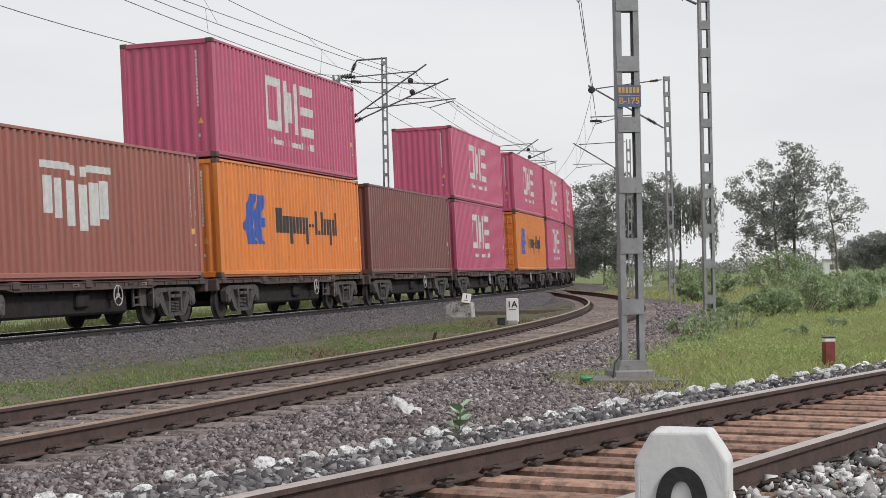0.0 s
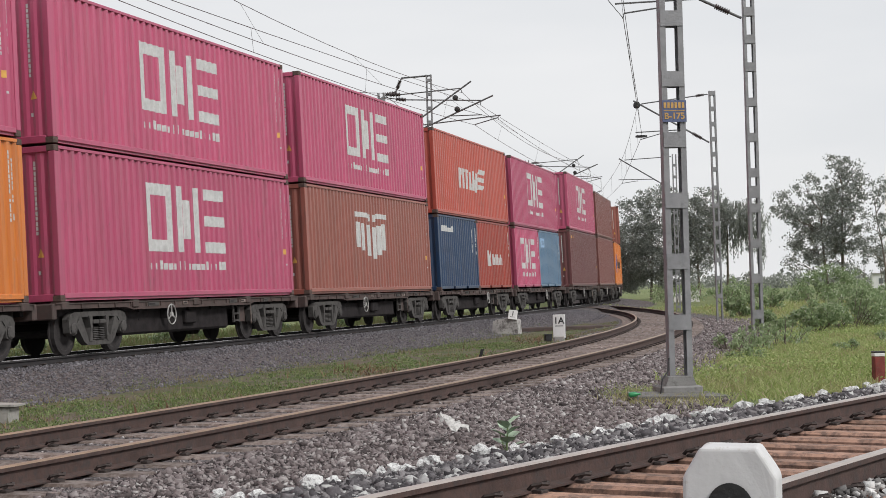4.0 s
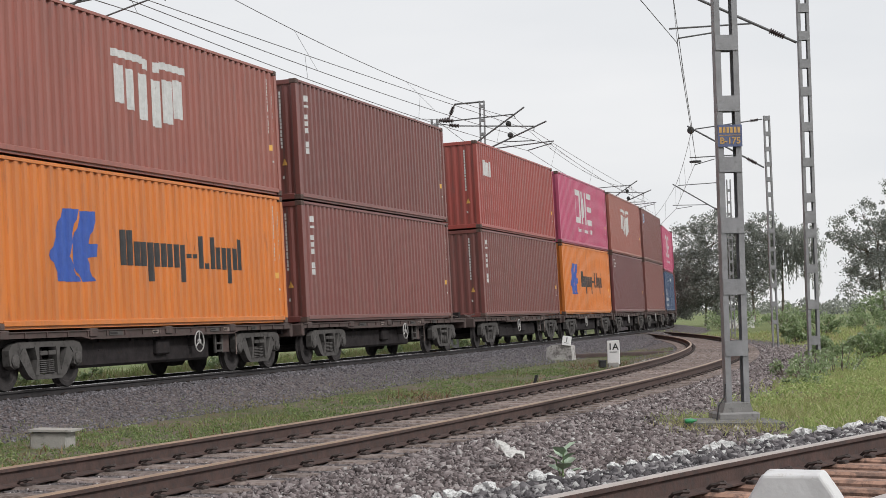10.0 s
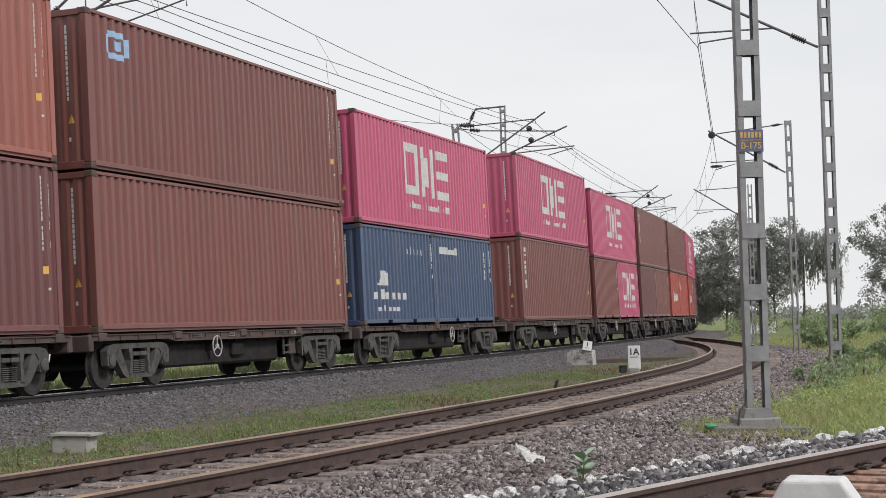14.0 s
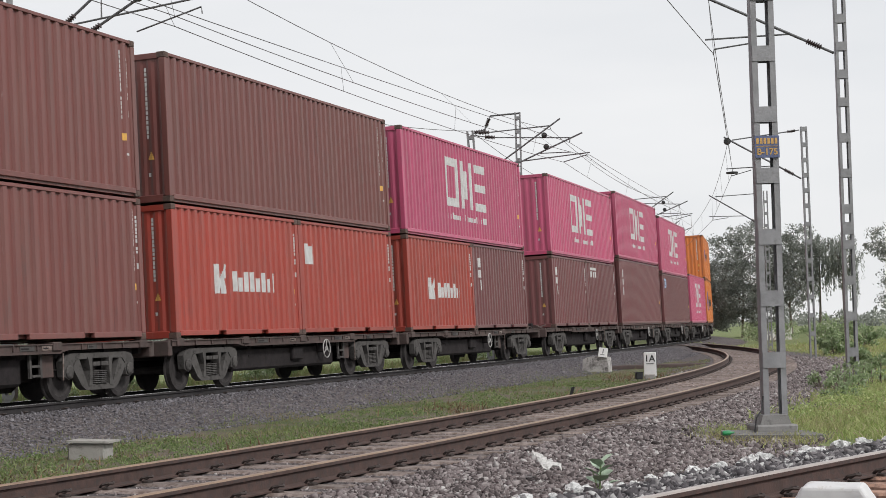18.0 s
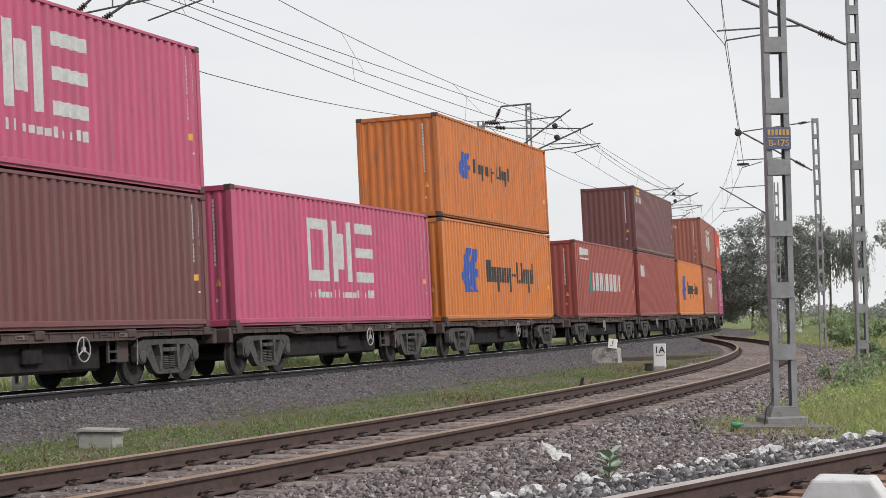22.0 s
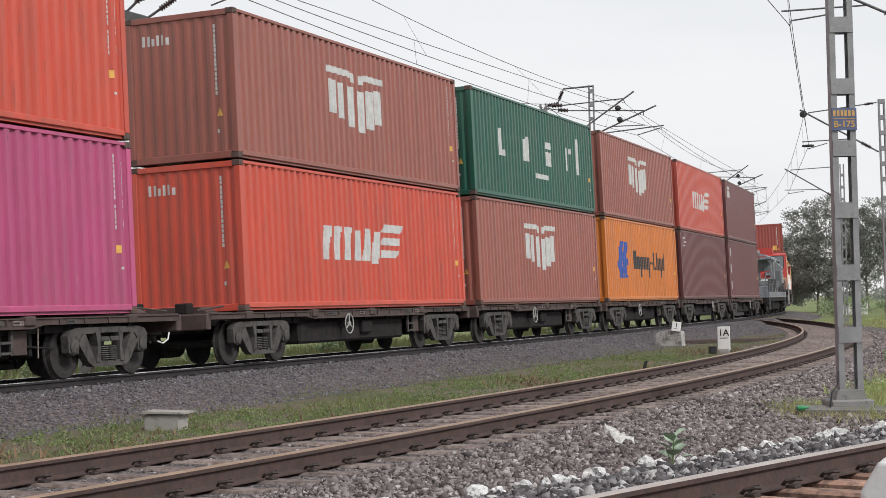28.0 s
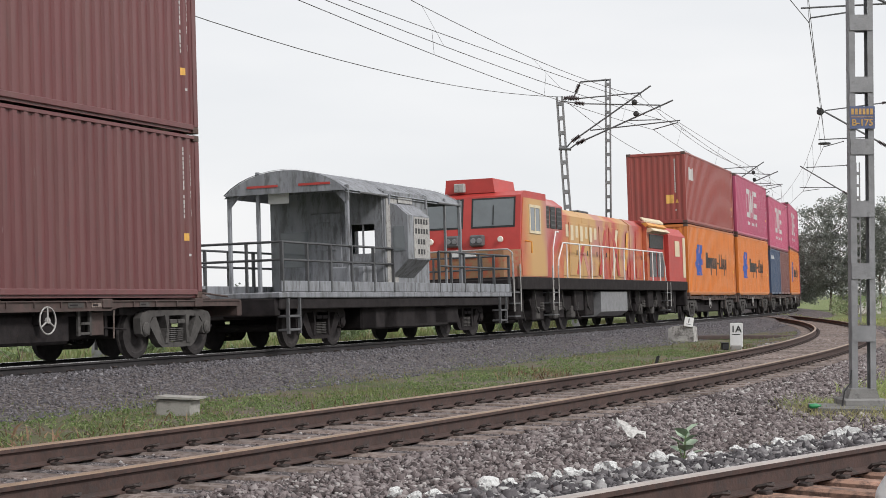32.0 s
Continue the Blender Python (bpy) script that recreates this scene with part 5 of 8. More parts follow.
def livery(name, stops, slant, wobble):
    """Paint in bands of several colours that run into each other along the hood."""
    m = bpy.data.materials.new(name)
    m.use_nodes = True
    nt = m.node_tree
    b = nt.nodes["Principled BSDF"]
    b.inputs["Roughness"].default_value = 0.45
    co = nt.nodes.new("ShaderNodeTexCoord")
    sep = nt.nodes.new("ShaderNodeSeparateXYZ")
    nt.links.new(co.outputs["Object"], sep.inputs[0])
    nz = nt.nodes.new("ShaderNodeTexNoise")
    nz.inputs["Scale"].default_value, nz.inputs["Detail"].default_value = 1.1, 6.0
    nt.links.new(co.outputs["Object"], nz.inputs["Vector"])
    a = nt.nodes.new("ShaderNodeMath")
    a.operation = "MULTIPLY_ADD"
    a.inputs[1].default_value = slant
    nt.links.new(sep.outputs["Z"], a.inputs[0])
    nt.links.new(sep.outputs["Y"], a.inputs[2])
    c = nt.nodes.new("ShaderNodeMath")
    c.operation = "MULTIPLY_ADD"
    c.inputs[1].default_value = wobble
    nt.links.new(nz.outputs["Fac"], c.inputs[0])
    nt.links.new(a.outputs[0], c.inputs[2])
    mr = nt.nodes.new("ShaderNodeMapRange")
    mr.inputs["From Min"].default_value, mr.inputs["From Max"].default_value = -11.0 + 2.5 * slant + wobble * 0.5, 11.0 + 2.5 * slant + wobble * 0.5
    nt.links.new(c.outputs[0], mr.inputs["Value"])
    r = nt.nodes.new("ShaderNodeValToRGB")
    while len(r.color_ramp.elements) < len(stops):
        r.color_ramp.elements.new(0.5)
    for e, (p, col) in zip(r.color_ramp.elements, stops):
        e.position, e.color = p, (*col, 1)
    nt.links.new(mr.outputs["Result"], r.inputs["Fac"])
    nt.links.new(r.outputs["Color"], b.inputs["Base Color"])
    return m


RED, YEL, ORA, PNK = (0.4, 0.05, 0.045), (0.5, 0.29, 0.11), (0.48, 0.15, 0.06), (0.42, 0.17, 0.15)
M["hood_paint"] = livery("red_yellow_orange_hood_paint", [(0.0, PNK), (0.13, PNK), (0.19, RED), (0.24, ORA), (0.3, YEL), (0.38, YEL), (0.43, PNK), (0.46, YEL), (0.5, RED), (0.54, ORA), (0.57, YEL), (0.62, PNK), (0.66, RED), (0.72, ORA), (0.76, RED), (0.84, RED), (0.9, ORA), (1.0, RED)], -0.7, 5.0)
M["cab_paint"] = livery("yellow_to_pink_cab_paint", [(0.0, RED), (0.03, ORA), (0.06, YEL), (0.11, YEL), (0.13, PNK), (1.0, PNK)], 0.1, 0.8)
# lower nose: dirty yellow, browned so that the colour holds its shade
M["nose_paint"] = mat("shaded_dirty_yellow_nose_paint", (0.3, 0.17, 0.09), rough=0.55, spread=0.25, scale=1.5, second=(0.4, 0.09, 0.05), second_at=0.52)


def locomotive():
    v = thing("diesel_locomotive", "red, yellow and orange diesel locomotive with white handrails", "locomotive")
    part("frame", MB().box(-1.52, 1.52, -11.0, 11.0, 1.2, 1.55, 0.02).box(-1.45, 1.45, -11.2, -10.8, 0.6, 1.5, 0.04).box(-1.45, 1.45, 10.8, 11.2, 0.6, 1.5, 0.04).box(-0.75, 0.75, -10.8, 10.8, 0.28, 1.25, 0.04), M["under"], v, "black underframe")
    cab = MB()
    cab.prism([(-10.7, 2.3), (-10.6, 3.0), (-10.45, 3.82), (-10.1, 3.95), (-8.1, 3.95), (-8.1, 2.3)], 0, -1.5, 1.5)
    cb = part("cab", cab, M["loco_red"], v, "red cab with a sloping face")
    part("nose", MB().prism([(-1.5, -10.75), (-1.1, -10.95), (1.1, -10.95), (1.5, -10.75), (1.5, -8.1), (-1.5, -8.1)], 2, 1.55, 2.3), M["nose_paint"], cb, "dirty brownish yellow lower nose with its shade painted in")
    part("cab_side_panel", MB().prism([(-10.55, 1.58), (-10.62, 2.4), (-10.3, 3.75), (-8.15, 3.75), (-8.15, 1.58)], 0, 1.5, 1.515), M["cab_paint"], cb, "yellow cab side fading into pink")
    part("side_window", MB().box(1.512, 1.53, -9.75, -8.85, 2.85, 3.5, 0.006), M["glass"], cb, "dark side window")
    part("window_frame", MB().box(1.512, 1.54, -9.83, -9.75, 2.77, 3.58).box(1.512, 1.54, -8.85, -8.77, 2.77, 3.58).box(1.512, 1.54, -9.75, -8.85, 3.5, 3.58).box(1.512, 1.54, -9.75, -8.85, 2.77, 2.85).box(1.512, 1.54, -9.33, -9.27, 2.85, 3.5), M["loco_cream"], cb, "cream window frame")

    def face_quad(x0, x1, z0, z1, out):
        def y(z):
            return -10.6 + (z - 3.0) * 0.18 - out
        return MB().quad((x0, y(z0), z0), (x1, y(z0), z0), (x1, y(z1), z1), (x0, y(z1), z1)).quad((x0, y(z0) + 0.02, z0), (x1, y(z0) + 0.02, z0), (x1, y(z1) + 0.02, z1), (x0, y(z1) + 0.02, z1))
    for x0, x1 in ((-1.33, -0.22), (0.12, 1.3)):
        part("windscreen", face_quad(x0, x1, 2.98, 3.72, 0.012), M["glass"], cb, "dark windscreen")
        part("windscreen_seal", face_quad(x0 - 0.05, x1 + 0.05, 2.93, 3.77, 0.006), M["black"], cb)
    part("wiper", face_quad(0.7, 0.73, 3.0, 3.55, 0.03), M["black"], cb)
    for x in (-0.45, 0.28):
        part("headlight_box", MB().box(x - 0.2, x + 0.2, -10.83, -10.6, 2.42, 2.74, 0.04), M["galv_dark"], cb)
        for e in (-0.09, 0.09):
            part("headlight", MB().lathe([(0, 0.075), (0.02, 0.07)], (x + e, -10.835, 2.58), (0, -1, 0), 12), M["galv"], cb, "round headlight")
    for x in (-1.1, 0.95):
        part("marker_light", MB().lathe([(0, 0.09), (0.04, 0.07)], (x, -10.72, 2.6), (0, -1, 0), 12), M["lamp"], cb, "lit round marker light")
    part("number_panel", MB().box(-0.4, 0.3, -10.98, -10.94, 2.1, 2.25, 0.01), M["white"], cb, "white panel")
    part("roof_unit", MB().prism([(-0.82, 3.94), (0.66, 3.94), (0.6, 4.34), (-0.78, 4.34)], 1, -10.2, -8.3), M["loco_red"], cb, "red roof cooling unit")
    part("roof_lamp", MB().box(-0.5, -0.2, -10.35, -10.12, 3.97, 4.22, 0.02), M["old_white"], cb)
    part("mirror_arm", MB().path([(1.5, -10.2, 2.55), (1.72, -10.3, 2.5), (1.72, -10.3, 2.2)], 0.025, 6), M["loco_yellow"], cb)
    secs = [(-8.1, -6.0, 1.38, 3.9), (-6.0, -3.0, 1.15, 3.72), (-3.0, 0.4, 1.15, 3.72), (0.4, 3.0, 1.15, 3.72), (3.0, 4.9, 1.2, 3.72), (4.9, 7.8, 1.35, 3.75)]
    for a, b, w, z in secs:
        part("hood_section", MB().prism([(-w, 1.55), (w, 1.55), (w, z - 0.22), (w - 0.28, z), (-w + 0.28, z), (-w, z - 0.22)], 1, a + 0.01, b - 0.01), M["hood_paint"], v, "engine hood section in bands of paint")
    part("rear_cab", MB().prism([(-1.5, 1.55), (1.5, 1.55), (1.5, 3.3), (1.25, 3.6), (-1.25, 3.6), (-1.5, 3.3)], 1, 7.85, 10.85), M["loco_red"], v, "red rear cab")
    part("rear_window", MB().box(1.502, 1.52, 8.9, 9.7, 2.5, 3.1, 0.006), M["loco_cream"], v, "cream window frame")
    part("rear_pillar", MB().box(1.502, 1.52, 10.3, 10.75, 1.7, 3.25, 0.006), M["loco_cream"], v, "cream painted pillar")
    for y in (-8.0, -7.35, -6.7):
        f = part("vent_panel", MB().box(1.385, 1.4, y, y + 0.55, 3.0, 3.64, 0.006), M["black"], v, "dark vent panel")
        for k in range(4):
            part("vent_slat", MB().box(1.4, 1.412, y + 0.04, y + 0.51, 3.08 + 0.14 * k, 3.12 + 0.14 * k), M["galv_dark"], f)
    for k, (y, w) in enumerate(((-5.8, 0.9), (-4.6, 0.9), (-3.4, 0.9), (-2.2, 0.9), (-1.0, 0.9), (0.3, 0.9), (1.5, 0.9), (2.7, 0.9), (3.8, 0.8))):
        x = 1.205 if y > 3 else 1.155
        dr = part("hood_door", MB().box(x, x + 0.02, y, y + w, 1.65, 3.3, 0.006), M["hood_paint"], v)
        part("door_latch", MB().box(x + 0.02, x + 0.04, y + w - 0.12, y + w - 0.08, 2.3, 2.45), M["galv_dark"], dr)
    for k in range(7):
        y = -5.0 + 0.55 * k
        part("hood_lettering_bar", MB().box(1.1765, 1.1815, y, y + 0.3, 2.75 if k % 2 else 2.85, 3.22), M["loco_cream"], v, "cream painted bar")
    for k, (y, z0, z1, slant, mk) in enumerate(((-3.9, 1.7, 2.6, 0.7, "loco_red"), (-2.6, 1.7, 2.4, -0.5, "loco_pink"), (-1.2, 1.7, 3.2, 0.8, "loco_red"), (0.5, 1.7, 3.25, 0.6, "loco_cream"), (1.3, 1.7, 2.9, -0.6, "loco_red"), (2.2, 1.9, 3.2, 0.4, "loco_yellow"))):
        part("painted_stripe", MB().prism([(y, z0), (y + 0.3, z0), (y + 0.34 + slant, z1), (y + slant, z1)], 0, 1.1765 + 0.0015 * k, 1.18 + 0.0015 * k), M[mk], v, "slanted painted stripe")
    part("radiator_grille", MB().box(1.355, 1.38, 5.3, 7.5, 2.75, 3.25, 0.006), M["black"], v, "dark radiator grille")
    for y in (5.3, 6.5):
        part("radiator_door", MB().box(1.355, 1.375, y, y + 1.0, 1.7, 2.6, 0.006), M["galv_dark"], v, "dark grey door")
    for k in range(3):
        part("radiator_wing", MB().prism([(1.36, 3.3 + 0.19 * k), (1.62 - 0.13 * k, 3.36 + 0.19 * k), (1.5 - 0.13 * k, 3.47 + 0.19 * k), (1.2, 3.45 + 0.19 * k)], 1, 5.0 - 0.2 * k, 7.7), M["loco_cream" if k != 1 else "loco_yellow"], v, "cream flared radiator roof")
    part("exhaust_stack", MB().box(-0.4, 0.4, -0.6, 0.6, 3.7, 3.9, 0.04), M["black"], v)
    for y in (-6.0, -4.6, -3.2, -1.8, -0.4, 1.0, 2.4, 3.8, 5.2, 6.4):
        part("handrail_post", MB().tube((1.48, y, 1.5), (1.48, y, 2.6), 0.024, 6), M["white"], v, "white handrail post")
    part("handrail", MB().path([(1.48, -7.0, 1.5), (1.48, -6.9, 2.1), (1.48, -6.4, 2.6), (1.48, 6.8, 2.6), (1.48, 7.2, 2.1), (1.48, 7.3, 1.5)], 0.024, 6), M["white"], v, "white handrail")
    part("handrail", MB().path([(1.5, -7.6, 0.9), (1.5, -7.5, 2.4), (1.5, -7.2, 2.9), (1.5, -6.9, 2.9)], 0.022, 6), M["white"], v, "white handrail")
    for y in (-7.4, 7.6, -11.1):
        for z in (0.45, 0.8, 1.1):
            part("step", MB().box(1.2, 1.52, y - 0.25, y + 0.25, z, z + 0.04), M["galv_dark"], v)
        for e in (-0.3, 0.3):
            part("grab_rail", MB().path([(1.52, y + e, 0.6), (1.52, y + e, 1.5 if y > 0 else 1.9)], 0.02, 6), M["old_white"], v, "white grab rail")
    part("front_rail", MB().path([(-1.4, -11.15, 1.5), (-1.4, -11.15, 2.3), (1.3, -11.15, 2.3), (1.42, -11.15, 2.2), (1.42, -11.15, 1.5)], 0.024, 6), M["old_white"], v, "white front rail")
    part("fuel_tank", MB().prism([(-1.2, 0.35), (1.2, 0.35), (1.42, 0.5), (1.42, 1.15), (-1.42, 1.15), (-1.42, 0.5)], 1, -2.0, 1.5), M["galv"], v, "grey fuel tank")
    rng = random.Random(4)
    for k in range(15):
        y = -10.3 + 1.38 * k
        if -2.7 < y < 1.4:
            continue
        z0 = rng.uniform(0.3, 0.6)
        part("equipment_box", MB().box(0.9, 1.18 + rng.uniform(0, 0.2), y, y + rng.uniform(0.5, 1.1), z0, 1.2, 0.03), M["under"], v, "black equipment box")
        part("brake_pipe", MB().path([(1.32, y, 1.2), (1.34, y + 0.1, 0.7), (1.3, y + 0.5, rng.uniform(0.3, 0.6))], 0.022, 6), M["bogie"], v)
    for yb in (-6.6, 5.9):
        b = part("bogie", MB().box(-1.0, 1.0, yb - 2.6, yb + 2.6, 0.5, 1.15, 0.03), M["under"], v, "black three-axle bogie")
        for sx in (-1, 1):
            x0, x1 = sorted((sx * 1.05, sx * 1.22))
            part("side_frame", MB().prism([(yb - 2.5, 0.9), (yb - 2.3, 0.6), (yb + 2.3, 0.6), (yb + 2.5, 0.9), (yb + 2.3, 1.02), (yb - 2.3, 1.02)], 0, x0, x1), M["under"], b)
            for e in (-1.85, 0, 1.85):
                part("axle_box", MB().box(x0, x1 + 0.06 if sx > 0 else x1, yb + e - 0.2, yb + e + 0.2, 0.35, 0.72, 0.03), M["bogie"], b)
                part("spring", MB().lathe([(0, 0.08), (0.04, 0.1), (0.08, 0.08), (0.12, 0.1), (0.16, 0.08), (0.2, 0.1), (0.24, 0.08)], (sx * 1.26, yb + e + 0.35, 0.6), (0, 0, 1), 8), M["bogie"], b)
        for e in (-1.85, 0, 1.85):
            w = MB().tube((-0.98, yb + e, 0.546), (0.98, yb + e, 0.546), 0.09, 8)
            for sx in (-1, 1):
                w.lathe([(0.0, 0.4), (0.02, 0.575), (0.05, 0.55), (0.14, 0.546), (0.142, 0.46), (0.11, 0.3), (0.14, 0.12)], (sx * 0.8, yb + e, 0.546), (sx, 0, 0), 22)
            part("wheelset", w, M["wheel"], b)
    return v


RIDERS.append((brake_van(), 537.235 + 8.8, 0.0, 4.3, False, 0.0))
RIDERS.append((locomotive(), 537.235 + 27.0, 0.0, 6.6, False, 0.0))


# ---- overhead line masts ----
def battened_mast(name, x, y, height, width, turn, label, pitch=0.78, batten=0.2, z0=None, lean=0.0, first=0.15, bands=None):
    """Two steel channels tied by batten plates; bands: rows of (foot, height) of the plates above the mast's foot."""
    z0 = ground_z(x, y) if z0 is None else z0
    t = thing(name, label, "overhead line mast", "overhead line masts")
    t.matrix_world = pose(x, y, z0, 0, lean, turn)
    leg = width * 0.24
    d = width * 0.55
    for s in (-1, 1):
        a, b = sorted((s * (width / 2 - leg), s * width / 2))
        xo = s * width / 2
        xi = xo - s * leg
        m = MB().prism([(xo, -d / 2), (xo, d / 2), (xi, d / 2), (xi, d / 2 - 0.01), (xo - s * 0.012, d / 2 - 0.01), (xo - s * 0.012, -d / 2 + 0.01), (xi, -d / 2 + 0.01), (xi, -d / 2)], 2, 0, height)
        part("channel", m, M["galv"], t)
    if bands is None:
        bands = [(first + k * pitch, batten) for k in range(int((height - first - 0.1) / pitch) + 1)]
    for z, h in bands:
        for f in (-1, 1):
            y0, y1 = sorted((f * (d / 2 + 0.002), f * (d / 2 + 0.012)))
            part("batten_plate", MB().box(-width / 2 + 0.004, width / 2 - 0.004, y0, y1, z, min(height, z + h)), M["galv"], t)
    return t


def insulator(mb, p, q, r=0.07, n=7):
    p, q = Vector(p), Vector(q)
    d = q - p
    L = d.length
    ring = []
    for k in range(n):
        a = L * k / n
        ring += [(a, r * 0.45), (a + L / n * 0.3, r), (a + L / n * 0.55, r), (a + L / n * 0.9, r * 0.45)]
    return mb.lathe(ring, p, d, 10)


def cantilever(mast, side, base, tips):
    """Bracket arms on a mast; side: +1 or -1 along the mast's x; tips: rows of (reach, foot height, tip height, stay height at the mast, stay height at its end)."""
    for reach, zf, zt, zs, ze in tips:
        f, tip = Vector((side * (0.16 if base == 0 else base), 0, zf)), Vector((side * reach, 0, zt))
        a = f.lerp(tip, 0.1)
        b = f.lerp(tip, 0.22)
        arm = part("bracket_arm", MB().tube(f, a, 0.03, 8).tube(b, tip, 0.032, 8), M["galv_dark"], mast, "dark bracket tube")
        part("insulator", insulator(MB(), a, b), M["insul"], arm, "dark ribbed insulator")
        s0, s1 = Vector((side * 0.16, 0, zs)), Vector((side * (reach * 0.9), 0, ze))
        a, b = s0.lerp(s1, 0.06), s0.lerp(s1, 0.18)
        st = part("stay_tube", MB().tube(s0, a, 0.02, 6).tube(b, s1, 0.022, 8), M["galv_dark"], mast, "dark stay tube")
        part("insulator", insulator(MB(), a, b, 0.055), M["insul"], st, "dark ribbed insulator")


near_mast = battened_mast("overhead_line_mast", 2.455, 21.8, 9.6, 0.305, 8, "grey battened steel mast with a blue number plate", pitch=0.79, z0=-0.12, first=0.614)
Z2, Z3, Z4 = ground_z(6.04, 38.0), ground_z(8.45, 62.0), ground_z(9.86, 88.0)
m2 = battened_mast("overhead_line_mast", 6.04, 38.0, 9.4, 0.26, 6, "grey battened steel mast standing in tall grass", bands=[(z - Z2, 0.2) for z in (0.25, 1.05, 1.85, 2.65, 3.45, 4.25, 5.05)] + [(2.98 - Z2, 0.27)] + [(5.85 + 0.63 * k - Z2, 0.2) for k in range(5)])
m3 = battened_mast("overhead_line_mast", 8.47, 62.0, 8.17 - Z3, 0.24, 4, "slim grey battened steel mast beside the curve", lean=-0.4, bands=[(z - Z3, 0.16) for z in (0.5, 1.17, 1.84, 2.5, 3.17, 3.84, 4.5, 5.18, 5.74, 6.3, 6.86, 7.42, 8.0)])
m4 = battened_mast("overhead_line_mast", 9.86, 88.0, 7.85 - Z4, 0.23, 0, "slim grey battened steel mast far along the curve", pitch=0.62, batten=0.14)
cantilever(m2, -1, 0, [(2.95, 7.07 - Z2, 8.36 - Z2, 8.75 - Z2, 8.55 - Z2)])
part("registration_tube", MB().tube((-1.1, 0, 7.52 - Z2), (-3.05, 0, 7.43 - Z2), 0.02, 6), M["galv_dark"], m2)
part("steady_arm", MB().path([(-2.0, 0.05, 7.34 - Z2), (-2.84, 0.05, 7.22 - Z2), (-2.87, 0.05, 7.1 - Z2)], 0.018, 6), M["galv_dark"], m2)
cantilever(m3, -1, 0, [(2.93, 6.26 - Z3, 7.88 - Z3, 8.05 - Z3, 7.76 - Z3)])
part("registration_tube", MB().tube((-1.2, 0, 6.76 - Z3), (-2.89, 0, 6.71 - Z3), 0.02, 6), M["galv_dark"], m3)
part("steady_arm", MB().path([(-1.97, 0.05, 6.64 - Z3), (-2.69, 0.05, 6.45 - Z3)], 0.016, 6), M["galv_dark"], m3)
part("line_pulley", MB().lathe([(-0.06, 0.06), (-0.05, 0.13), (0.05, 0.13), (0.06, 0.06)], (-2.81, 0, 7.72 - Z3), (0, 1, 0), 12), M["black"], m3)
part("line_weight", MB().lathe([(-0.04, 0.05), (-0.03, 0.22), (0.03, 0.22), (0.04, 0.05)], (-2.68, 0, 6.56 - Z3), (0, 0, 1), 12), M["black"], m3)
cantilever(m4, -1, 0, [(2.9, 6.0 - Z4, 7.7 - Z4, 7.73 - Z4, 7.62 - Z4)])
part("registration_tube", MB().tube((-1.06, 0, 6.57 - Z4), (-2.93, 0, 6.59 - Z4), 0.02, 6), M["galv_dark"], m4)
part("steady_arm", MB().path([(-1.93, 0.05, 6.51 - Z4), (-2.76, 0.05, 6.4 - Z4)], 0.016, 6), M["galv_dark"], m4)


def main_mast(x, y, height, turn, label, lean=0.0, arms=True, width=0.3):
    m = battened_mast("overhead_line_mast", x, y, height, width, turn, label, pitch=0.62, batten=0.16, lean=lean)
    z = ground_z(x, y)
    if arms:
        cantilever(m, 1, 1.08, [(3.75, 7.72 - z, 9.9 - z, 9.35 - z, 9.75 - z)])
        cantilever(m, 1, 1.6, [(4.7, 7.56 - z, 9.35 - z, 9.2 - z, 9.3 - z)])
        for z0, z1 in ((7.47, 7.66), (7.03, 7.5)):
            part("offset_strut", MB().tube((0.14, 0, z0 - z), (1.12, 0, z1 - z), 0.035, 8), M["galv_dark"], m, "dark steel strut")
        part("hinge_plate", MB().prism([(0.98, 7.68 - z), (1.05, 7.78 - z), (1.6, 7.6 - z), (1.62, 7.46 - z), (1.15, 7.48 - z)], 1, -0.05, 0.05), M["galv_dark"], m, "dark steel hinge plate")
        part("registration_tube", MB().tube((1.3, 0, 7.95 - z), (5.0, 0, 8.45 - z), 0.022, 6), M["galv_dark"], m)
        part("steady_arm", MB().path([(3.1, 0.05, 7.75 - z), (4.6, 0.05, 8.2 - z), (4.62, 0.05, 8.05 - z)], 0.018, 6), M["galv_dark"], m)
        part("drop_bracket", MB().path([(2.3, 0, 8.1 - z), (2.3, 0, 8.7 - z), (3.6, 0, 8.9 - z)], 0.02, 6), M["galv_dark"], m)
        for r, h in ((3.05, 9.15), (3.15, 8.55)):
            part("line_pulley", MB().lathe([(-0.06, 0.07), (-0.05, 0.15), (0.05, 0.15), (0.06, 0.07)], (r, 0, h - z), (0, 1, 0), 12), M["black"], m, "black round pulley")
    return m


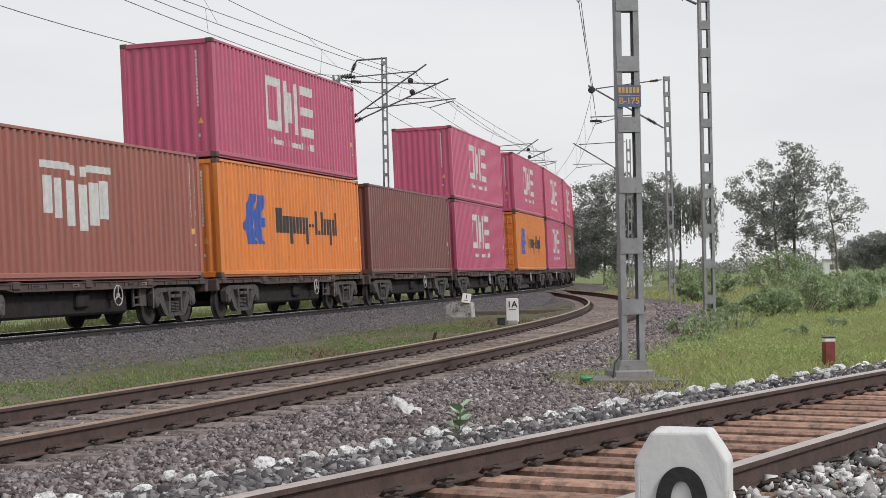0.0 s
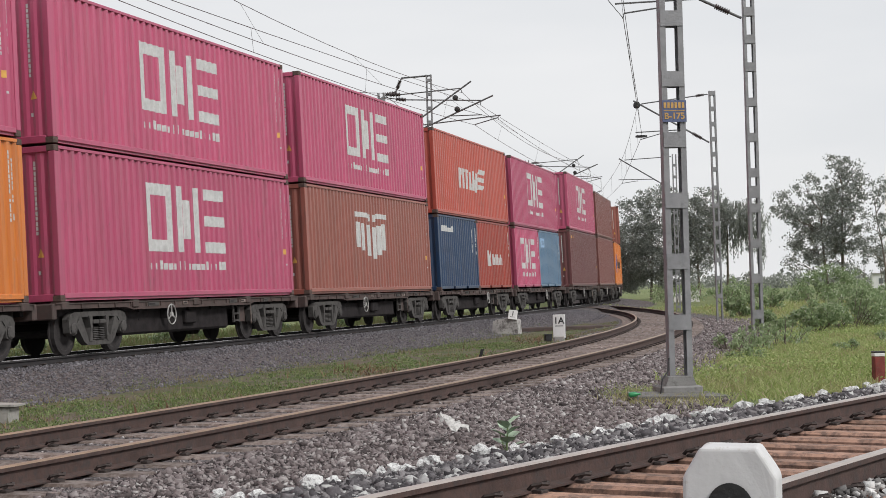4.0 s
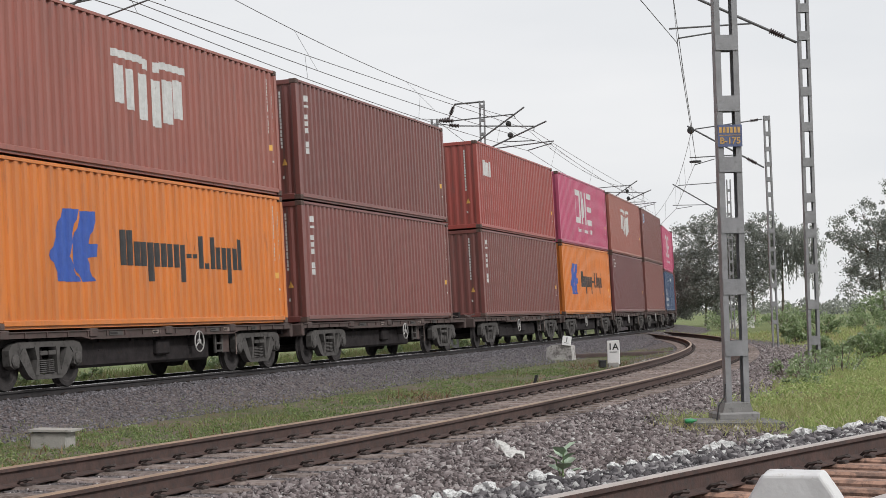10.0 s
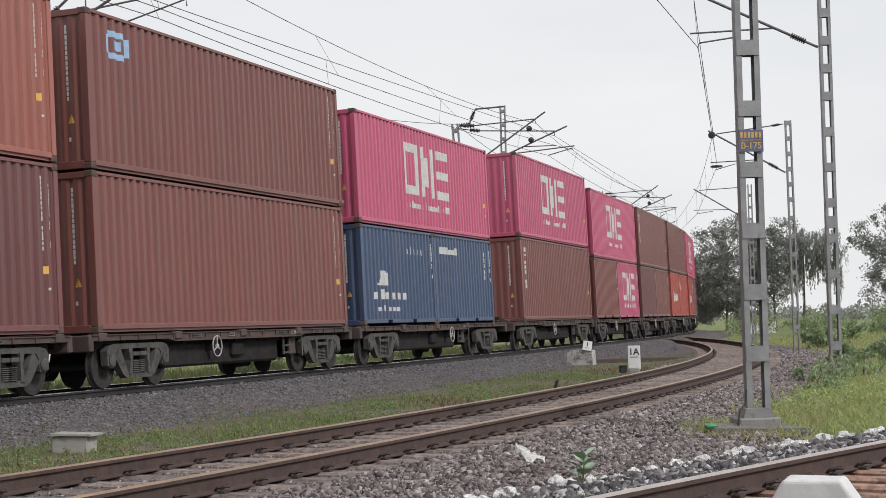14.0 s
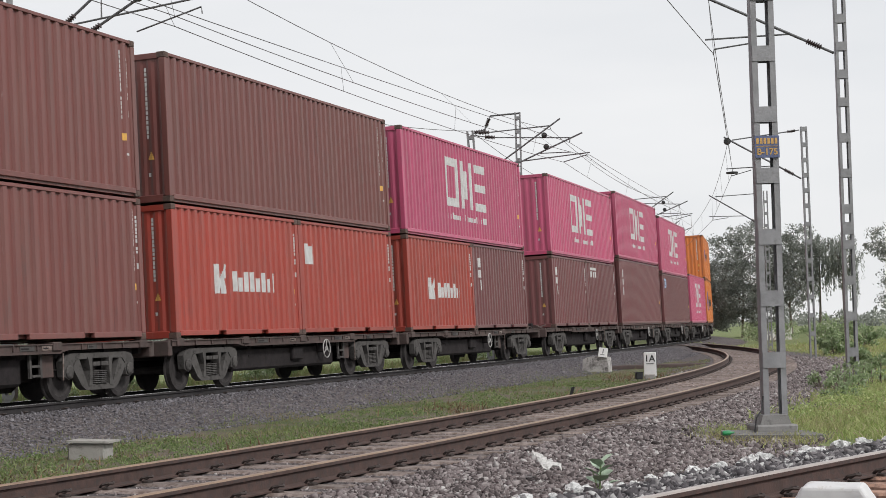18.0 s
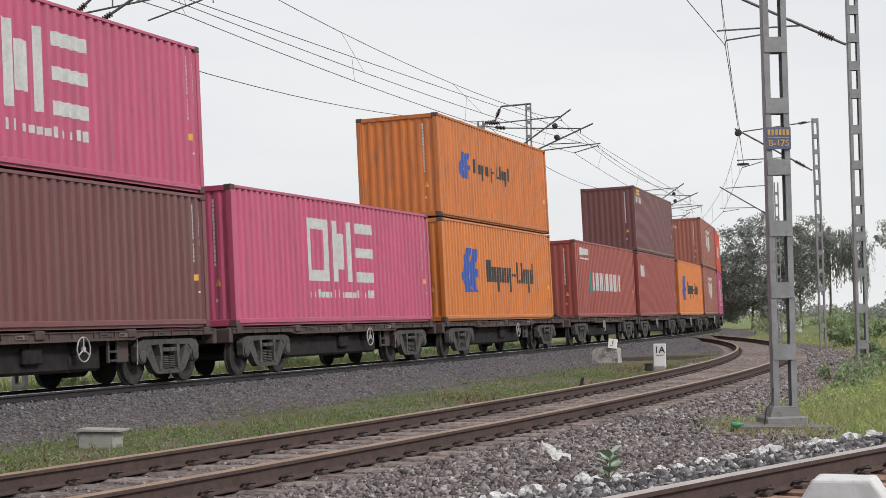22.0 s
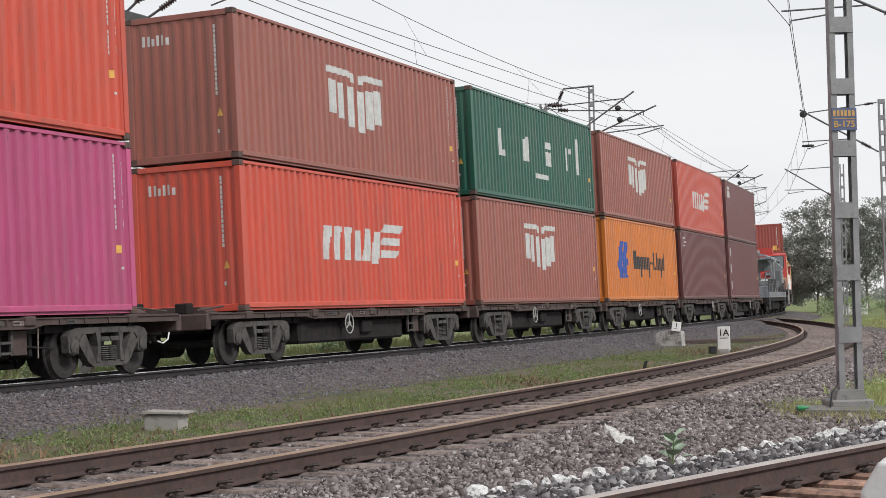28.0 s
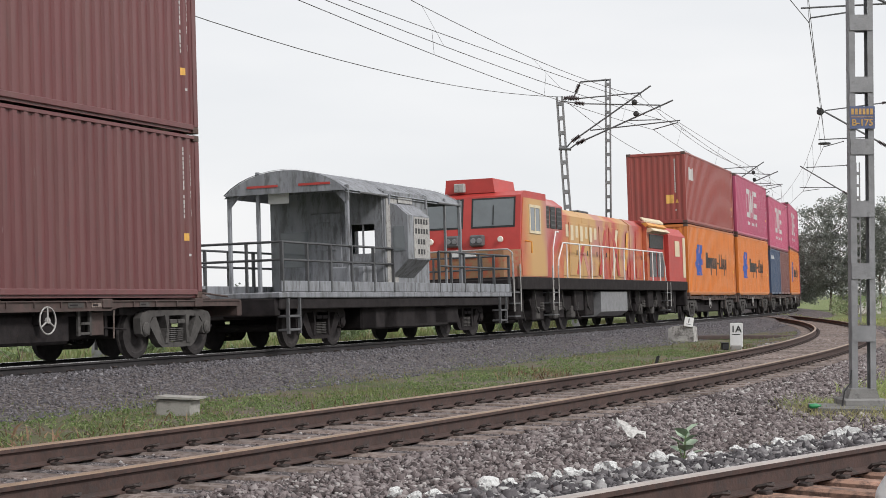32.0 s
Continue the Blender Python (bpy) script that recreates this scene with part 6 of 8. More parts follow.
def twin_bracket(m, x0, y0, turn):
    """Two bracket arms with their stays on a mast; reaches count from (x0, y0), heights from rail level."""
    back = m.matrix_world.inverted()
    c, q = math.cos(radians(turn)), math.sin(radians(turn))

    def at(r, z, fore=0.0):
        return back @ Vector((x0 + c * r - q * fore, y0 + q * r + c * fore, z))
    for foot, i0, i1, tip in (((0.2, 7.22), (0.46, 7.51), (0.8, 7.72), (3.76, 9.73)), ((0.3, 7.15), (0.64, 7.39), (1.02, 7.55), (4.67, 9.1))):
        arm = part("bracket_arm", MB().tube(at(*foot), at(*i0), 0.03, 8).tube(at(*i1), at(*tip), 0.034, 8), M["galv_dark"], m, "dark bracket tube")
        part("insulator", insulator(MB(), at(*i0), at(*i1), 0.1), M["insul"], arm, "dark ribbed insulator")
    for a0, i0, i1, e, hook in (((0.0, 9.24), (0.3, 9.29), (0.77, 9.29), (3.3, 9.45), (3.38, 9.26)), ((0.05, 9.2), (0.57, 9.11), (1.0, 9.06), (4.16, 8.91), (4.13, 8.71))):
        st = part("stay_tube", MB().tube(at(*a0), at(*i0), 0.022, 6).tube(at(*i1), at(*e), 0.026, 8).tube(at(*e), at(*hook), 0.018, 6), M["galv_dark"], m, "dark stay tube")
        part("insulator", insulator(MB(), at(*i0), at(*i1), 0.09), M["insul"], st, "dark ribbed insulator")
    part("foot_plate", MB().tube(at(-0.1, 7.2), at(0.42, 7.17), 0.06, 6), M["galv_dark"], m, "dark steel foot plate")
    part("registration_tube", MB().tube(at(1.22, 7.94), at(4.96, 8.26), 0.026, 6), M["galv_dark"], m)
    part("registration_tube", MB().tube(at(2.88, 8.31), at(4.19, 8.31), 0.022, 6), M["galv_dark"], m)
    part("steady_arm", MB().path([at(3.86, 7.91), at(4.86, 8.17), at(4.88, 8.1)], 0.022, 6), M["galv_dark"], m)
    for r, z in ((3.08, 9.06), (3.15, 8.58)):
        part("line_pulley", MB().lathe([(-0.06, 0.06), (-0.04, 0.12), (0.04, 0.12), (0.06, 0.06)], at(r, z), (0, 1, 0), 12), M["black"], m, "black round pulley")


main_mast(-12.51, 36.0, 9.9, -8, "grey battened steel mast with two bracket arms behind the train")
mL = battened_mast("overhead_line_mast", -3.68, 70.0, 9.42 - ground_z(-3.68, 70.0), 0.3, -6, "leaning grey steel mast with two bracket arms behind the train", pitch=0.62, batten=0.16, lean=-3.9)
twin_bracket(mL, -4.28, 70.0, -6)
zr = ground_z(-2.42, 74.0)
mR = battened_mast("overhead_line_mast", -2.45, 74.0, 10.62 - zr, 0.26, -6, "tall grey steel mast with a top arm behind the train", pitch=0.62, batten=0.14, first=0.1)
arm = part("top_arm", MB().path([(0.1, 0, 10.58 - zr), (-1.22, 0, 10.52 - zr), (-1.5, -0.1, 9.85 - zr)], 0.04, 8), M["galv_dark"], mR, "dark top arm")
part("insulator", insulator(MB(), (-1.28, -0.03, 10.4 - zr), (-1.42, -0.07, 10.05 - zr), 0.09), M["insul"], arm, "dark ribbed insulator")
part("insulator", insulator(MB(), (-1.95, -0.1, 9.8 - zr), (-1.42, -0.1, 9.86 - zr), 0.1), M["insul"], arm, "dark ribbed insulator")
mf = battened_mast("overhead_line_mast", 2.7, 111.0, 9.9, 0.26, 0, "grey steel mast with bracket arms far behind the train", pitch=0.62, batten=0.16)
twin_bracket(mf, 2.7, 111.0, 0)
mg = battened_mast("overhead_line_mast", 5.0, 142.0, 9.8, 0.26, 6, "grey steel mast with bracket arms far behind the train", pitch=0.62, batten=0.16)
twin_bracket(mg, 5.0, 142.0, 6)


# ---- wires ----
def wire(name, pts, sag, r, label, group="overhead wires"):
    c = MB()
    allp = []
    for a, b in zip(pts[:-1], pts[1:]):
        a, b = Vector(a), Vector(b)
        n = 14
        for k in range(n + (1 if b == Vector(pts[-1]) else 0)):
            f = k / n
            p = a.lerp(b, f)
            p.z -= sag * (b - a).length_squared / 1225 * 4 * f * (1 - f)
            allp.append(p)
    c.path(allp, r, 5)
    ob = part(name, c, M["wire"])
    tagged(ob, label, "wire", group)
    return allp


def droppers(top, low):
    for k, (a, b) in enumerate(zip(top, low)):
        if k % 4 == 2:
            ob = part("dropper_wire", MB().tube(a, b, 0.006, 4), M["wire"])
            tagged(ob, "thin dark dropper wire between two overhead wires", "wire", "dropper wires")


def held(ob_x, ob_y, turn, r, z):
    """The place of a wire on a bracket that reaches r from the mast."""
    return Vector((ob_x + math.cos(radians(turn)) * r, ob_y + math.sin(radians(turn)) * r, z))


def along_main(first, last, off0, hook, rise):
    """A wire held at the masts behind the train: reach and height at the first two masts, then the usual hook."""
    return [lateral(MAIN, -29, off0, first[1] + rise), held(-12.51, 36.0, -8, *first), held(-4.28, 70.0, -6, *last), held(2.7, 111.0, 0, *hook), held(5.0, 142.0, 6, *hook)]


A_TOP = along_main((3.8, 8.25), (4.13, 8.71), -0.6, (4.13, 8.71), 0.1)
A_LOW = along_main((4.0, 7.8), (3.86, 7.9), 0.0, (3.86, 7.9), 0.0)
B_TOP = along_main((3.7, 9.45), (3.38, 9.26), 0.3, (3.38, 9.26), 0.0)
B_LOW = along_main((4.0, 8.03), (4.85, 8.1), 0.6, (4.85, 8.1), 0.0)
droppers(wire("catenary_wire", A_TOP, 0.05, 0.01, "dark catenary wire above the train"), wire("contact_wire", A_LOW, 0.2, 0.01, "dark contact wire above the train"))
droppers(wire("catenary_wire", B_TOP, 0.45, 0.01, "dark catenary wire above the train"), wire("contact_wire", B_LOW, 0.2, 0.01, "dark contact wire above the train"))
wire("feeder_wire", [Vector((-21.0, 3.0, 8.6)), held(-12.51, 36.0, -8, 0, 8.1), held(-4.28, 70.0, -6, 0, 9.38), held(2.7, 111.0, 0, 0, 9.3), held(5.0, 142.0, 6, 0, 9.1)], 0.57, 0.012, "dark sagging feeder wire between masts")
C_TOP = [Vector((-4.0, 4.0, 8.5)), held(6.04, 38.0, 6, -2.95, 8.36), held(8.47, 62.0, 4, -2.81, 7.8), held(9.86, 88.0, 0, -2.75, 7.64), Vector((7.4, 118.0, 7.2))]
C_LOW = [Vector((-3.9, 4.0, 7.2)), held(6.04, 38.0, 6, -2.87, 7.1), held(8.47, 62.0, 4, -2.7, 6.56), held(9.86, 88.0, 0, -2.76, 6.4), Vector((7.4, 118.0, 6.2))]
droppers(wire("catenary_wire", C_TOP, 0.35, 0.009, "dark catenary wire over the curved track"), wire("contact_wire", C_LOW, 0.02, 0.009, "dark contact wire over the curved track"))


# ---- small things beside the tracks ----
def lettering(name, text, size, m, material, parent, label):
    cu = bpy.data.curves.new(name, "FONT")
    cu.body, cu.size, cu.extrude = text, size, 0.002
    cu.align_x, cu.align_y = "CENTER", "CENTER"
    cu.offset = size * 0.02
    tmp = bpy.data.objects.new("tmp", cu)
    scene.collection.objects.link(tmp)
    me = bpy.data.meshes.new_from_object(tmp)
    bpy.data.objects.remove(tmp)
    me.materials.clear()
    me.materials.append(material)
    ob = new(name, me)
    ob.parent, ob.matrix_basis = parent, m
    ob["label"] = label
    return ob



# number plate of the near mast
plate = part("number_plate", MB().box(-0.16, 0.16, -0.108, -0.1, 3.31, 3.595, 0.002), M["plate_blue"], near_mast, "faded blue number plate")
lettering("plate_lettering", "B-175", 0.115, pose(0, -0.111, 3.385, 90, 0, 0), M["plate_text"], plate, "faded orange lettering")
for k in range(6):
    part("plate_bar", MB().box(-0.14 + k * 0.048, -0.107 + k * 0.048, -0.111, -0.109, 3.49, 3.565), M["plate_text"], plate)
part("plate_rule", MB().box(-0.14, 0.14, -0.111, -0.109, 3.455, 3.463), M["plate_text"], plate)
M["foot_concrete"] = mat("mid_grey_concrete", (0.215, 0.21, 0.205), rough=0.93, spread=0.2, scale=3, second=(0.12, 0.118, 0.113), second_at=0.6, bump=0.35)
foot = tagged(part("mast_foot", MB().box(-0.27, 0.27, -0.27, 0.27, -0.2, 0.07, 0.02).prism([(-0.2, 0.07), (0.2, 0.07), (0.16, 0.19), (-0.16, 0.19)], 1, -0.2, 0.2), M["foot_concrete"]), "grey concrete foot block in two tiers under the steel mast", "concrete block")
foot.matrix_world = pose(2.42, 21.8, -0.29, 0, 0, 8)
slab = tagged(part("foundation_slab", MB().prism([(-0.72, -0.34), (0.1, -0.4), (0.58, -0.32), (0.5, 0.3), (-0.6, 0.3)], 2, -0.15, 0.05), M["old_concrete"]), "cracked grey concrete slab under the mast foot", "concrete slab")
slab.matrix_world = pose(2.4, 21.5, -0.36, 2, 1.5, 8)
cable = tagged(part("earth_cable", MB().path([(-0.17, -0.14, 0.42), (-0.2, -0.2, 0.26), (-0.3, -0.29, 0.16), (-0.34, -0.33, -0.04)], 0.01, 6), M["black"]), "black earth cable down the foot of the mast", "cable")
cable.matrix_world = pose(2.45, 21.8, -0.28, 0, 0, 8)

M["post_white"] = mat("chipped_white_post_paint", (0.57, 0.565, 0.57), rough=0.7, spread=0.07, scale=4, second=(0.36, 0.31, 0.27), second_at=0.64, bump=0.12, bump_scale=25)
# white octagonal post with a black nought
post = thing("white_marker_post", "white painted concrete marker post with chamfered top and black nought", "marker post", m=pose(0.905, 6.25, -0.345, 0, 0, -14))
body = MB().prism([(-0.17, -0.2), (0.17, -0.2), (0.175, 0.73), (0.105, 0.845), (-0.105, 0.845), (-0.175, 0.73)], 1, -0.1, 0.1).mesh("post_body", M["post_white"])
bm = bmesh.new()
bm.from_mesh(body)
bmesh.ops.bevel(bm, geom=bm.edges[:], offset=0.016, segments=3, affect="EDGES", profile=0.5)
bmesh.ops.subdivide_edges(bm, edges=[e for e in bm.edges if e.calc_length() > 0.08], cuts=6, use_grid_fill=True)
for vv in bm.verts:
    vv.co += vv.normal * (0.004 * noise.noise(vv.co * 9.0) - 0.006 * max(0.0, noise.noise(vv.co * 23.0) - 0.25))
bm.to_mesh(body)
bm.free()
part("post_body", body, None, post, "chipped white painted concrete")
lettering("nought", "0", 0.4, pose(0, -0.108, 0.55, 90, 0, 0), M["black"], post, "black painted nought")

# board 1A
b1a = thing("track_number_board", "white painted board with black lettering beside the curve", "sign board", m=pose(1.84, 44.8, -0.36, 0, 0, -8))
part("board", MB().box(-0.165, 0.165, -0.03, 0.03, 0.06, 0.7, 0.012), M["white"], b1a, "white board")
part("board_edge", MB().box(-0.174, 0.174, 0.031, 0.05, 0.05, 0.712, 0.005), M["black"], b1a, "black edge")
lettering("board_lettering", "1A", 0.24, pose(0, -0.032, 0.53, 90, 0, 0), M["black"], b1a, "black lettering")
part("board_line", MB().box(-0.1, 0.1, -0.034, -0.031, 0.385, 0.405), M["black"], b1a)
part("board_foot", MB().box(-0.14, 0.14, -0.1, 0.1, -0.05, 0.12, 0.02), M["concrete"], b1a)
box = tagged(part("cable_box", MB().box(-0.09, 0.09, -0.09, 0.09, 0, 0.17, 0.015).box(-0.1, 0.1, -0.1, 0.1, 0.17, 0.19, 0.008), M["black"]), "small dark steel box beside the white board", "steel box")
box.matrix_world = pose(1.5, 43.6, -0.33, 0, 0, 10)

# tilted board 1 on a concrete block
M["block_concrete"] = mat("stained_pale_concrete", (0.4, 0.385, 0.37), rough=0.95, spread=0.2, scale=3, second=(0.13, 0.12, 0.115), second_at=0.55, bump=0.5, bump_scale=12)
blk = tagged(part("concrete_block", MB().prism([(-0.42, -0.3), (0.46, -0.3), (0.42, 0.27), (0.15, 0.33), (-0.22, 0.3), (-0.38, 0.22)], 1, -0.3, 0.3), M["block_concrete"]), "weathered pale grey concrete block beside the main track", "concrete block")
blk.matrix_world = pose(0.52, 54.5, ground_z(0.35, 54.5) + 0.19, 0, 0, -12)
b1 = thing("track_number_board", "small tilted white board with a black figure on a concrete block", "sign board", m=pose(0.71, 54.12, ground_z(0.35, 54.5) + 0.47, -12, 8, -8))
part("board", MB().box(-0.145, 0.145, -0.02, 0.02, 0.0, 0.31, 0.01), M["white"], b1, "white board")
part("board_edge", MB().box(-0.152, 0.152, 0.021, 0.035, -0.008, 0.318, 0.004), M["black"], b1)
lettering("board_figure", "1", 0.2, pose(0, -0.022, 0.19, 90, 0, 0), M["black"], b1, "black figure")
part("board_line", MB().box(-0.07, 0.07, -0.024, -0.021, 0.075, 0.092), M["black"], b1)
sl = tagged(part("steel_beam", MB().box(-2.2, 2.2, -0.12, 0.12, 0, 0.16, 0.03), M["sill"]), "long dark steel beam lying beside the track", "steel beam")
sl.matrix_world = pose(2.3, 57.0, ground_z(2.3, 57.0) - 0.02, 0, 0, 18)

# covered pit in the grass
pit = thing("cable_pit", "grey concrete cable pit with a loose mossy lid", "cable pit", m=pose(-6.16, 20.67, -0.44, 0, 0, -4))
part("pit_wall", MB().box(-0.24, 0.24, -0.17, 0.17, -0.15, 0.225, 0.02), M["concrete"], pit)
part("lid", MB().prism([(-0.24, 0.242), (0.31, 0.228), (0.31, 0.252), (-0.24, 0.272)], 1, -0.2, 0.2), M["concrete"], pit, "thin mossy concrete lid")

# red post with a dark cap
rp = thing("boundary_post", "dull red painted concrete post with a white and black top", "marker post", m=pose(5.45, 23.7, -0.28, 0, 0, 5))
part("post_body", MB().box(-0.075, 0.075, -0.075, 0.075, -0.1, 0.28, 0.012), M["red_post"], rp)
part("white_band", MB().box(-0.077, 0.077, -0.077, 0.077, 0.281, 0.33, 0.008), M["white"], rp)
part("cap", MB().box(-0.08, 0.08, -0.08, 0.08, 0.331, 0.355, 0.008), M["black"], rp)

# litter
M["bottle"] = mat("green_plastic", (0.03, 0.24, 0.09), rough=0.35, spread=0.2, scale=10)
bt = tagged(part("plastic_bottle", MB().lathe([(0, 0.02), (0.015, 0.032), (0.09, 0.032), (0.12, 0.015), (0.14, 0.013), (0.15, 0.014)], (0, 0, 0), (1, 0.2, 0.05), 12), M["bottle"], smooth=True), "crushed green plastic bottle beside the mast foot", "bottle")
bt.matrix_world = pose(1.72, 21.0, -0.28)
M["rag"] = mat("dirty_white_cloth", (0.55, 0.54, 0.52), rough=0.9, spread=0.2, scale=12, second=(0.3, 0.29, 0.28), second_at=0.56)
rag = MB()
rr = random.Random(8)
n = 9
g = [[(0.09 * i - 0.4 + rr.uniform(-0.03, 0.03), 0.05 * j * (1 - i / 11) - 0.1 + rr.uniform(-0.02, 0.02), 0.05 * abs(math.sin(i * 1.7 + j)) + rr.uniform(0, 0.025) + 0.012 * i) for j in range(5)] for i in range(n)]
rag.add([p for row in g for p in row], [(i * 5 + j, (i + 1) * 5 + j, (i + 1) * 5 + j + 1, i * 5 + j + 1) for i in range(n - 1) for j in range(4)])
rg = tagged(part("torn_rag", rag, M["rag"]), "torn dirty white plastic rag on the gravel", "rag")
rg.matrix_world = pose(-0.46, 16.3, -0.27, 0, 0, 115)
md = rg.modifiers.new("thickness", "SOLIDIFY")
md.thickness = 0.008
shoe = tagged(part("rail_scrap", MB().box(-0.12, 0.12, -0.06, 0.06, 0, 0.08, 0.02).prism([(0.04, 0.06), (0.1, 0.06), (0.16, 0.26), (0.1, 0.26)], 1, -0.03, 0.03), M["black"]), "black scrap of rail fitting beside the rail", "scrap")
shoe.matrix_world = pose(-0.28, 31.5, ground_z(-0.28, 31.5), 0, 0, 0)


# ---- plants and stones ----
def mesh_from_arrays(name, verts, faces, material, smooth=False):
    """verts (n, 3) and faces (m, k), all of one size."""
    me = bpy.data.meshes.new(name)
    n, m, k = len(verts), len(faces), faces.shape[1]
    me.vertices.add(n)
    me.vertices.foreach_set("co", np.ascontiguousarray(verts, np.float32).ravel())
    me.loops.add(m * k)
    me.loops.foreach_set("vertex_index", np.ascontiguousarray(faces, np.int32).ravel())
    me.polygons.add(m)
    me.polygons.foreach_set("loop_start", np.arange(0, m * k, k, dtype=np.int32))
    me.polygons.foreach_set("loop_total", np.full(m, k, np.int32))
    if smooth:
        me.polygons.foreach_set("use_smooth", np.ones(m, bool))
    me.update(calc_edges=True)
    me.validate()
    me.materials.append(material)
    return me


def island_material(name, stops, rough=0.8, translucent=0.0, bump=0.0, noise_scale=30.0, spec=0.3, patch=None):
    """A colour for each loose piece, picked from stops; patch: a second colour in broad patches."""
    m = bpy.data.materials.new(name)
    m.use_nodes = True
    nt = m.node_tree
    b = nt.nodes["Principled BSDF"]
    b.inputs["Roughness"].default_value = rough
    b.inputs["Specular IOR Level"].default_value = spec
    g = nt.nodes.new("ShaderNodeNewGeometry")
    r = nt.nodes.new("ShaderNodeValToRGB")
    while len(r.color_ramp.elements) < len(stops):
        r.color_ramp.elements.new(0.5)
    for e, (p, c) in zip(r.color_ramp.elements, stops):
        e.position, e.color = p, (*c, 1)
    nt.links.new(g.outputs["Random Per Island"], r.inputs["Fac"])
    co = nt.nodes.new("ShaderNodeTexCoord")
    nz = nt.nodes.new("ShaderNodeTexNoise")
    nz.inputs["Scale"].default_value = noise_scale
    nt.links.new(co.outputs["Object"], nz.inputs["Vector"])
    mr = nt.nodes.new("ShaderNodeMapRange")
    mr.inputs["To Min"].default_value, mr.inputs["To Max"].default_value = 0.65, 1.35
    nt.links.new(nz.outputs["Fac"], mr.inputs["Value"])
    hs = nt.nodes.new("ShaderNodeHueSaturation")
    nt.links.new(r.outputs["Color"], hs.inputs["Color"])
    nt.links.new(mr.outputs["Result"], hs.inputs["Value"])
    nt.links.new(hs.outputs["Color"], b.inputs["Base Color"])
    if patch:
        pn = nt.nodes.new("ShaderNodeTexNoise")
        pn.inputs["Scale"].default_value, pn.inputs["Detail"].default_value = 0.55, 5.0
        nt.links.new(co.outputs["Object"], pn.inputs["Vector"])
        pr = nt.nodes.new("ShaderNodeMapRange")
        pr.inputs["From Min"].default_value, pr.inputs["From Max"].default_value, pr.inputs["To Max"].default_value = 0.46, 0.66, 0.75
        nt.links.new(pn.outputs["Fac"], pr.inputs["Value"])
        pm = nt.nodes.new("ShaderNodeMixRGB")
        pm.inputs[2].default_value = (*patch, 1)
        nt.links.new(pr.outputs["Result"], pm.inputs[0])
        nt.links.new(r.outputs["Color"], pm.inputs[1])
        nt.links.new(pm.outputs["Color"], hs.inputs["Color"])
    if translucent:
        t = nt.nodes.new("ShaderNodeBsdfTranslucent")
        nt.links.new(hs.outputs["Color"], t.inputs["Color"])
        mx = nt.nodes.new("ShaderNodeMixShader")
        mx.inputs[0].default_value = translucent
        nt.links.new(b.outputs["BSDF"], mx.inputs[1])
        nt.links.new(t.outputs["BSDF"], mx.inputs[2])
        nt.links.new(mx.outputs["Shader"], nt.nodes["Material Output"].inputs["Surface"])
    if bump:
        bp = nt.nodes.new("ShaderNodeBump")
        bp.inputs["Strength"].default_value = bump
        bp.inputs["Distance"].default_value = 0.02
        nt.links.new(nz.outputs["Fac"], bp.inputs["Height"])
        nt.links.new(bp.outputs["Normal"], b.inputs["Normal"])
    return m


RNG = np.random.default_rng(7)
M["gravel_brown"] = island_material("brownish_grey_gravel", [(0.0, (0.045, 0.037, 0.037)), (0.3, (0.13, 0.107, 0.106)), (0.7, (0.215, 0.182, 0.181)), (0.94, (0.29, 0.262, 0.256)), (1.0, (0.42, 0.4, 0.39))], 0.95, bump=0.4)
M["gravel_dark"] = island_material("dark_bluish_ballast", [(0.0, (0.035, 0.033, 0.036)), (0.5, (0.112, 0.103, 0.109)), (0.85, (0.22, 0.207, 0.21)), (1.0, (0.5, 0.5, 0.49))], 0.95, bump=0.4)
M["gravel_main"] = island_material("grey_violet_ballast", [(0.0, (0.085, 0.08, 0.087)), (0.5, (0.128, 0.12, 0.13)), (0.9, (0.165, 0.156, 0.167)), (1.0, (0.24, 0.23, 0.24))], 0.95, bump=0.3)
M["lime_stone"] = mat("limewashed_stone", (0.74, 0.74, 0.73), rough=0.95, spread=0.12, scale=1.3, second=(0.17, 0.165, 0.17), second_at=0.57, bump=0.6, tone=0.15)
M["grass"] = island_material("mixed_dull_green_grass", [(0.0, (0.1, 0.15, 0.05)), (0.45, (0.16, 0.22, 0.075)), (0.8, (0.22, 0.25, 0.11)), (1.0, (0.27, 0.21, 0.14))], 0.7, 0.35, patch=(0.27, 0.19, 0.125))
M["meadow"] = island_material("bright_green_tall_grass", [(0.0, (0.24, 0.31, 0.1)), (0.5, (0.34, 0.4, 0.15)), (0.85, (0.43, 0.46, 0.22)), (1.0, (0.42, 0.34, 0.24))], 0.7, 0.45, patch=(0.36, 0.3, 0.17))
M["pit_grass"] = island_material("dull_mid_green_grass", [(0.0, (0.13, 0.185, 0.06)), (0.5, (0.19, 0.25, 0.09)), (0.85, (0.25, 0.29, 0.13)), (1.0, (0.29, 0.22, 0.15))], 0.7, 0.4, patch=(0.27, 0.2, 0.125))
# the last stop turns a few leaves near white, as painted highlights
M["shrub_leaf"] = island_material("fresh_green_shrub_leaves", [(0.0, (0.18, 0.25, 0.12)), (0.6, (0.3, 0.38, 0.2)), (0.92, (0.43, 0.5, 0.33)), (1.0, (0.66, 0.68, 0.58))], 0.45, 0.5)
# leaves of distant trees: air haze is mixed into the green as pale grey
M["hazed_leaf"] = island_material("haze_greyed_leaves", [(0.0, (0.19, 0.205, 0.185)), (0.6, (0.28, 0.295, 0.265)), (1.0, (0.42, 0.435, 0.4))], 0.5, 0.5)
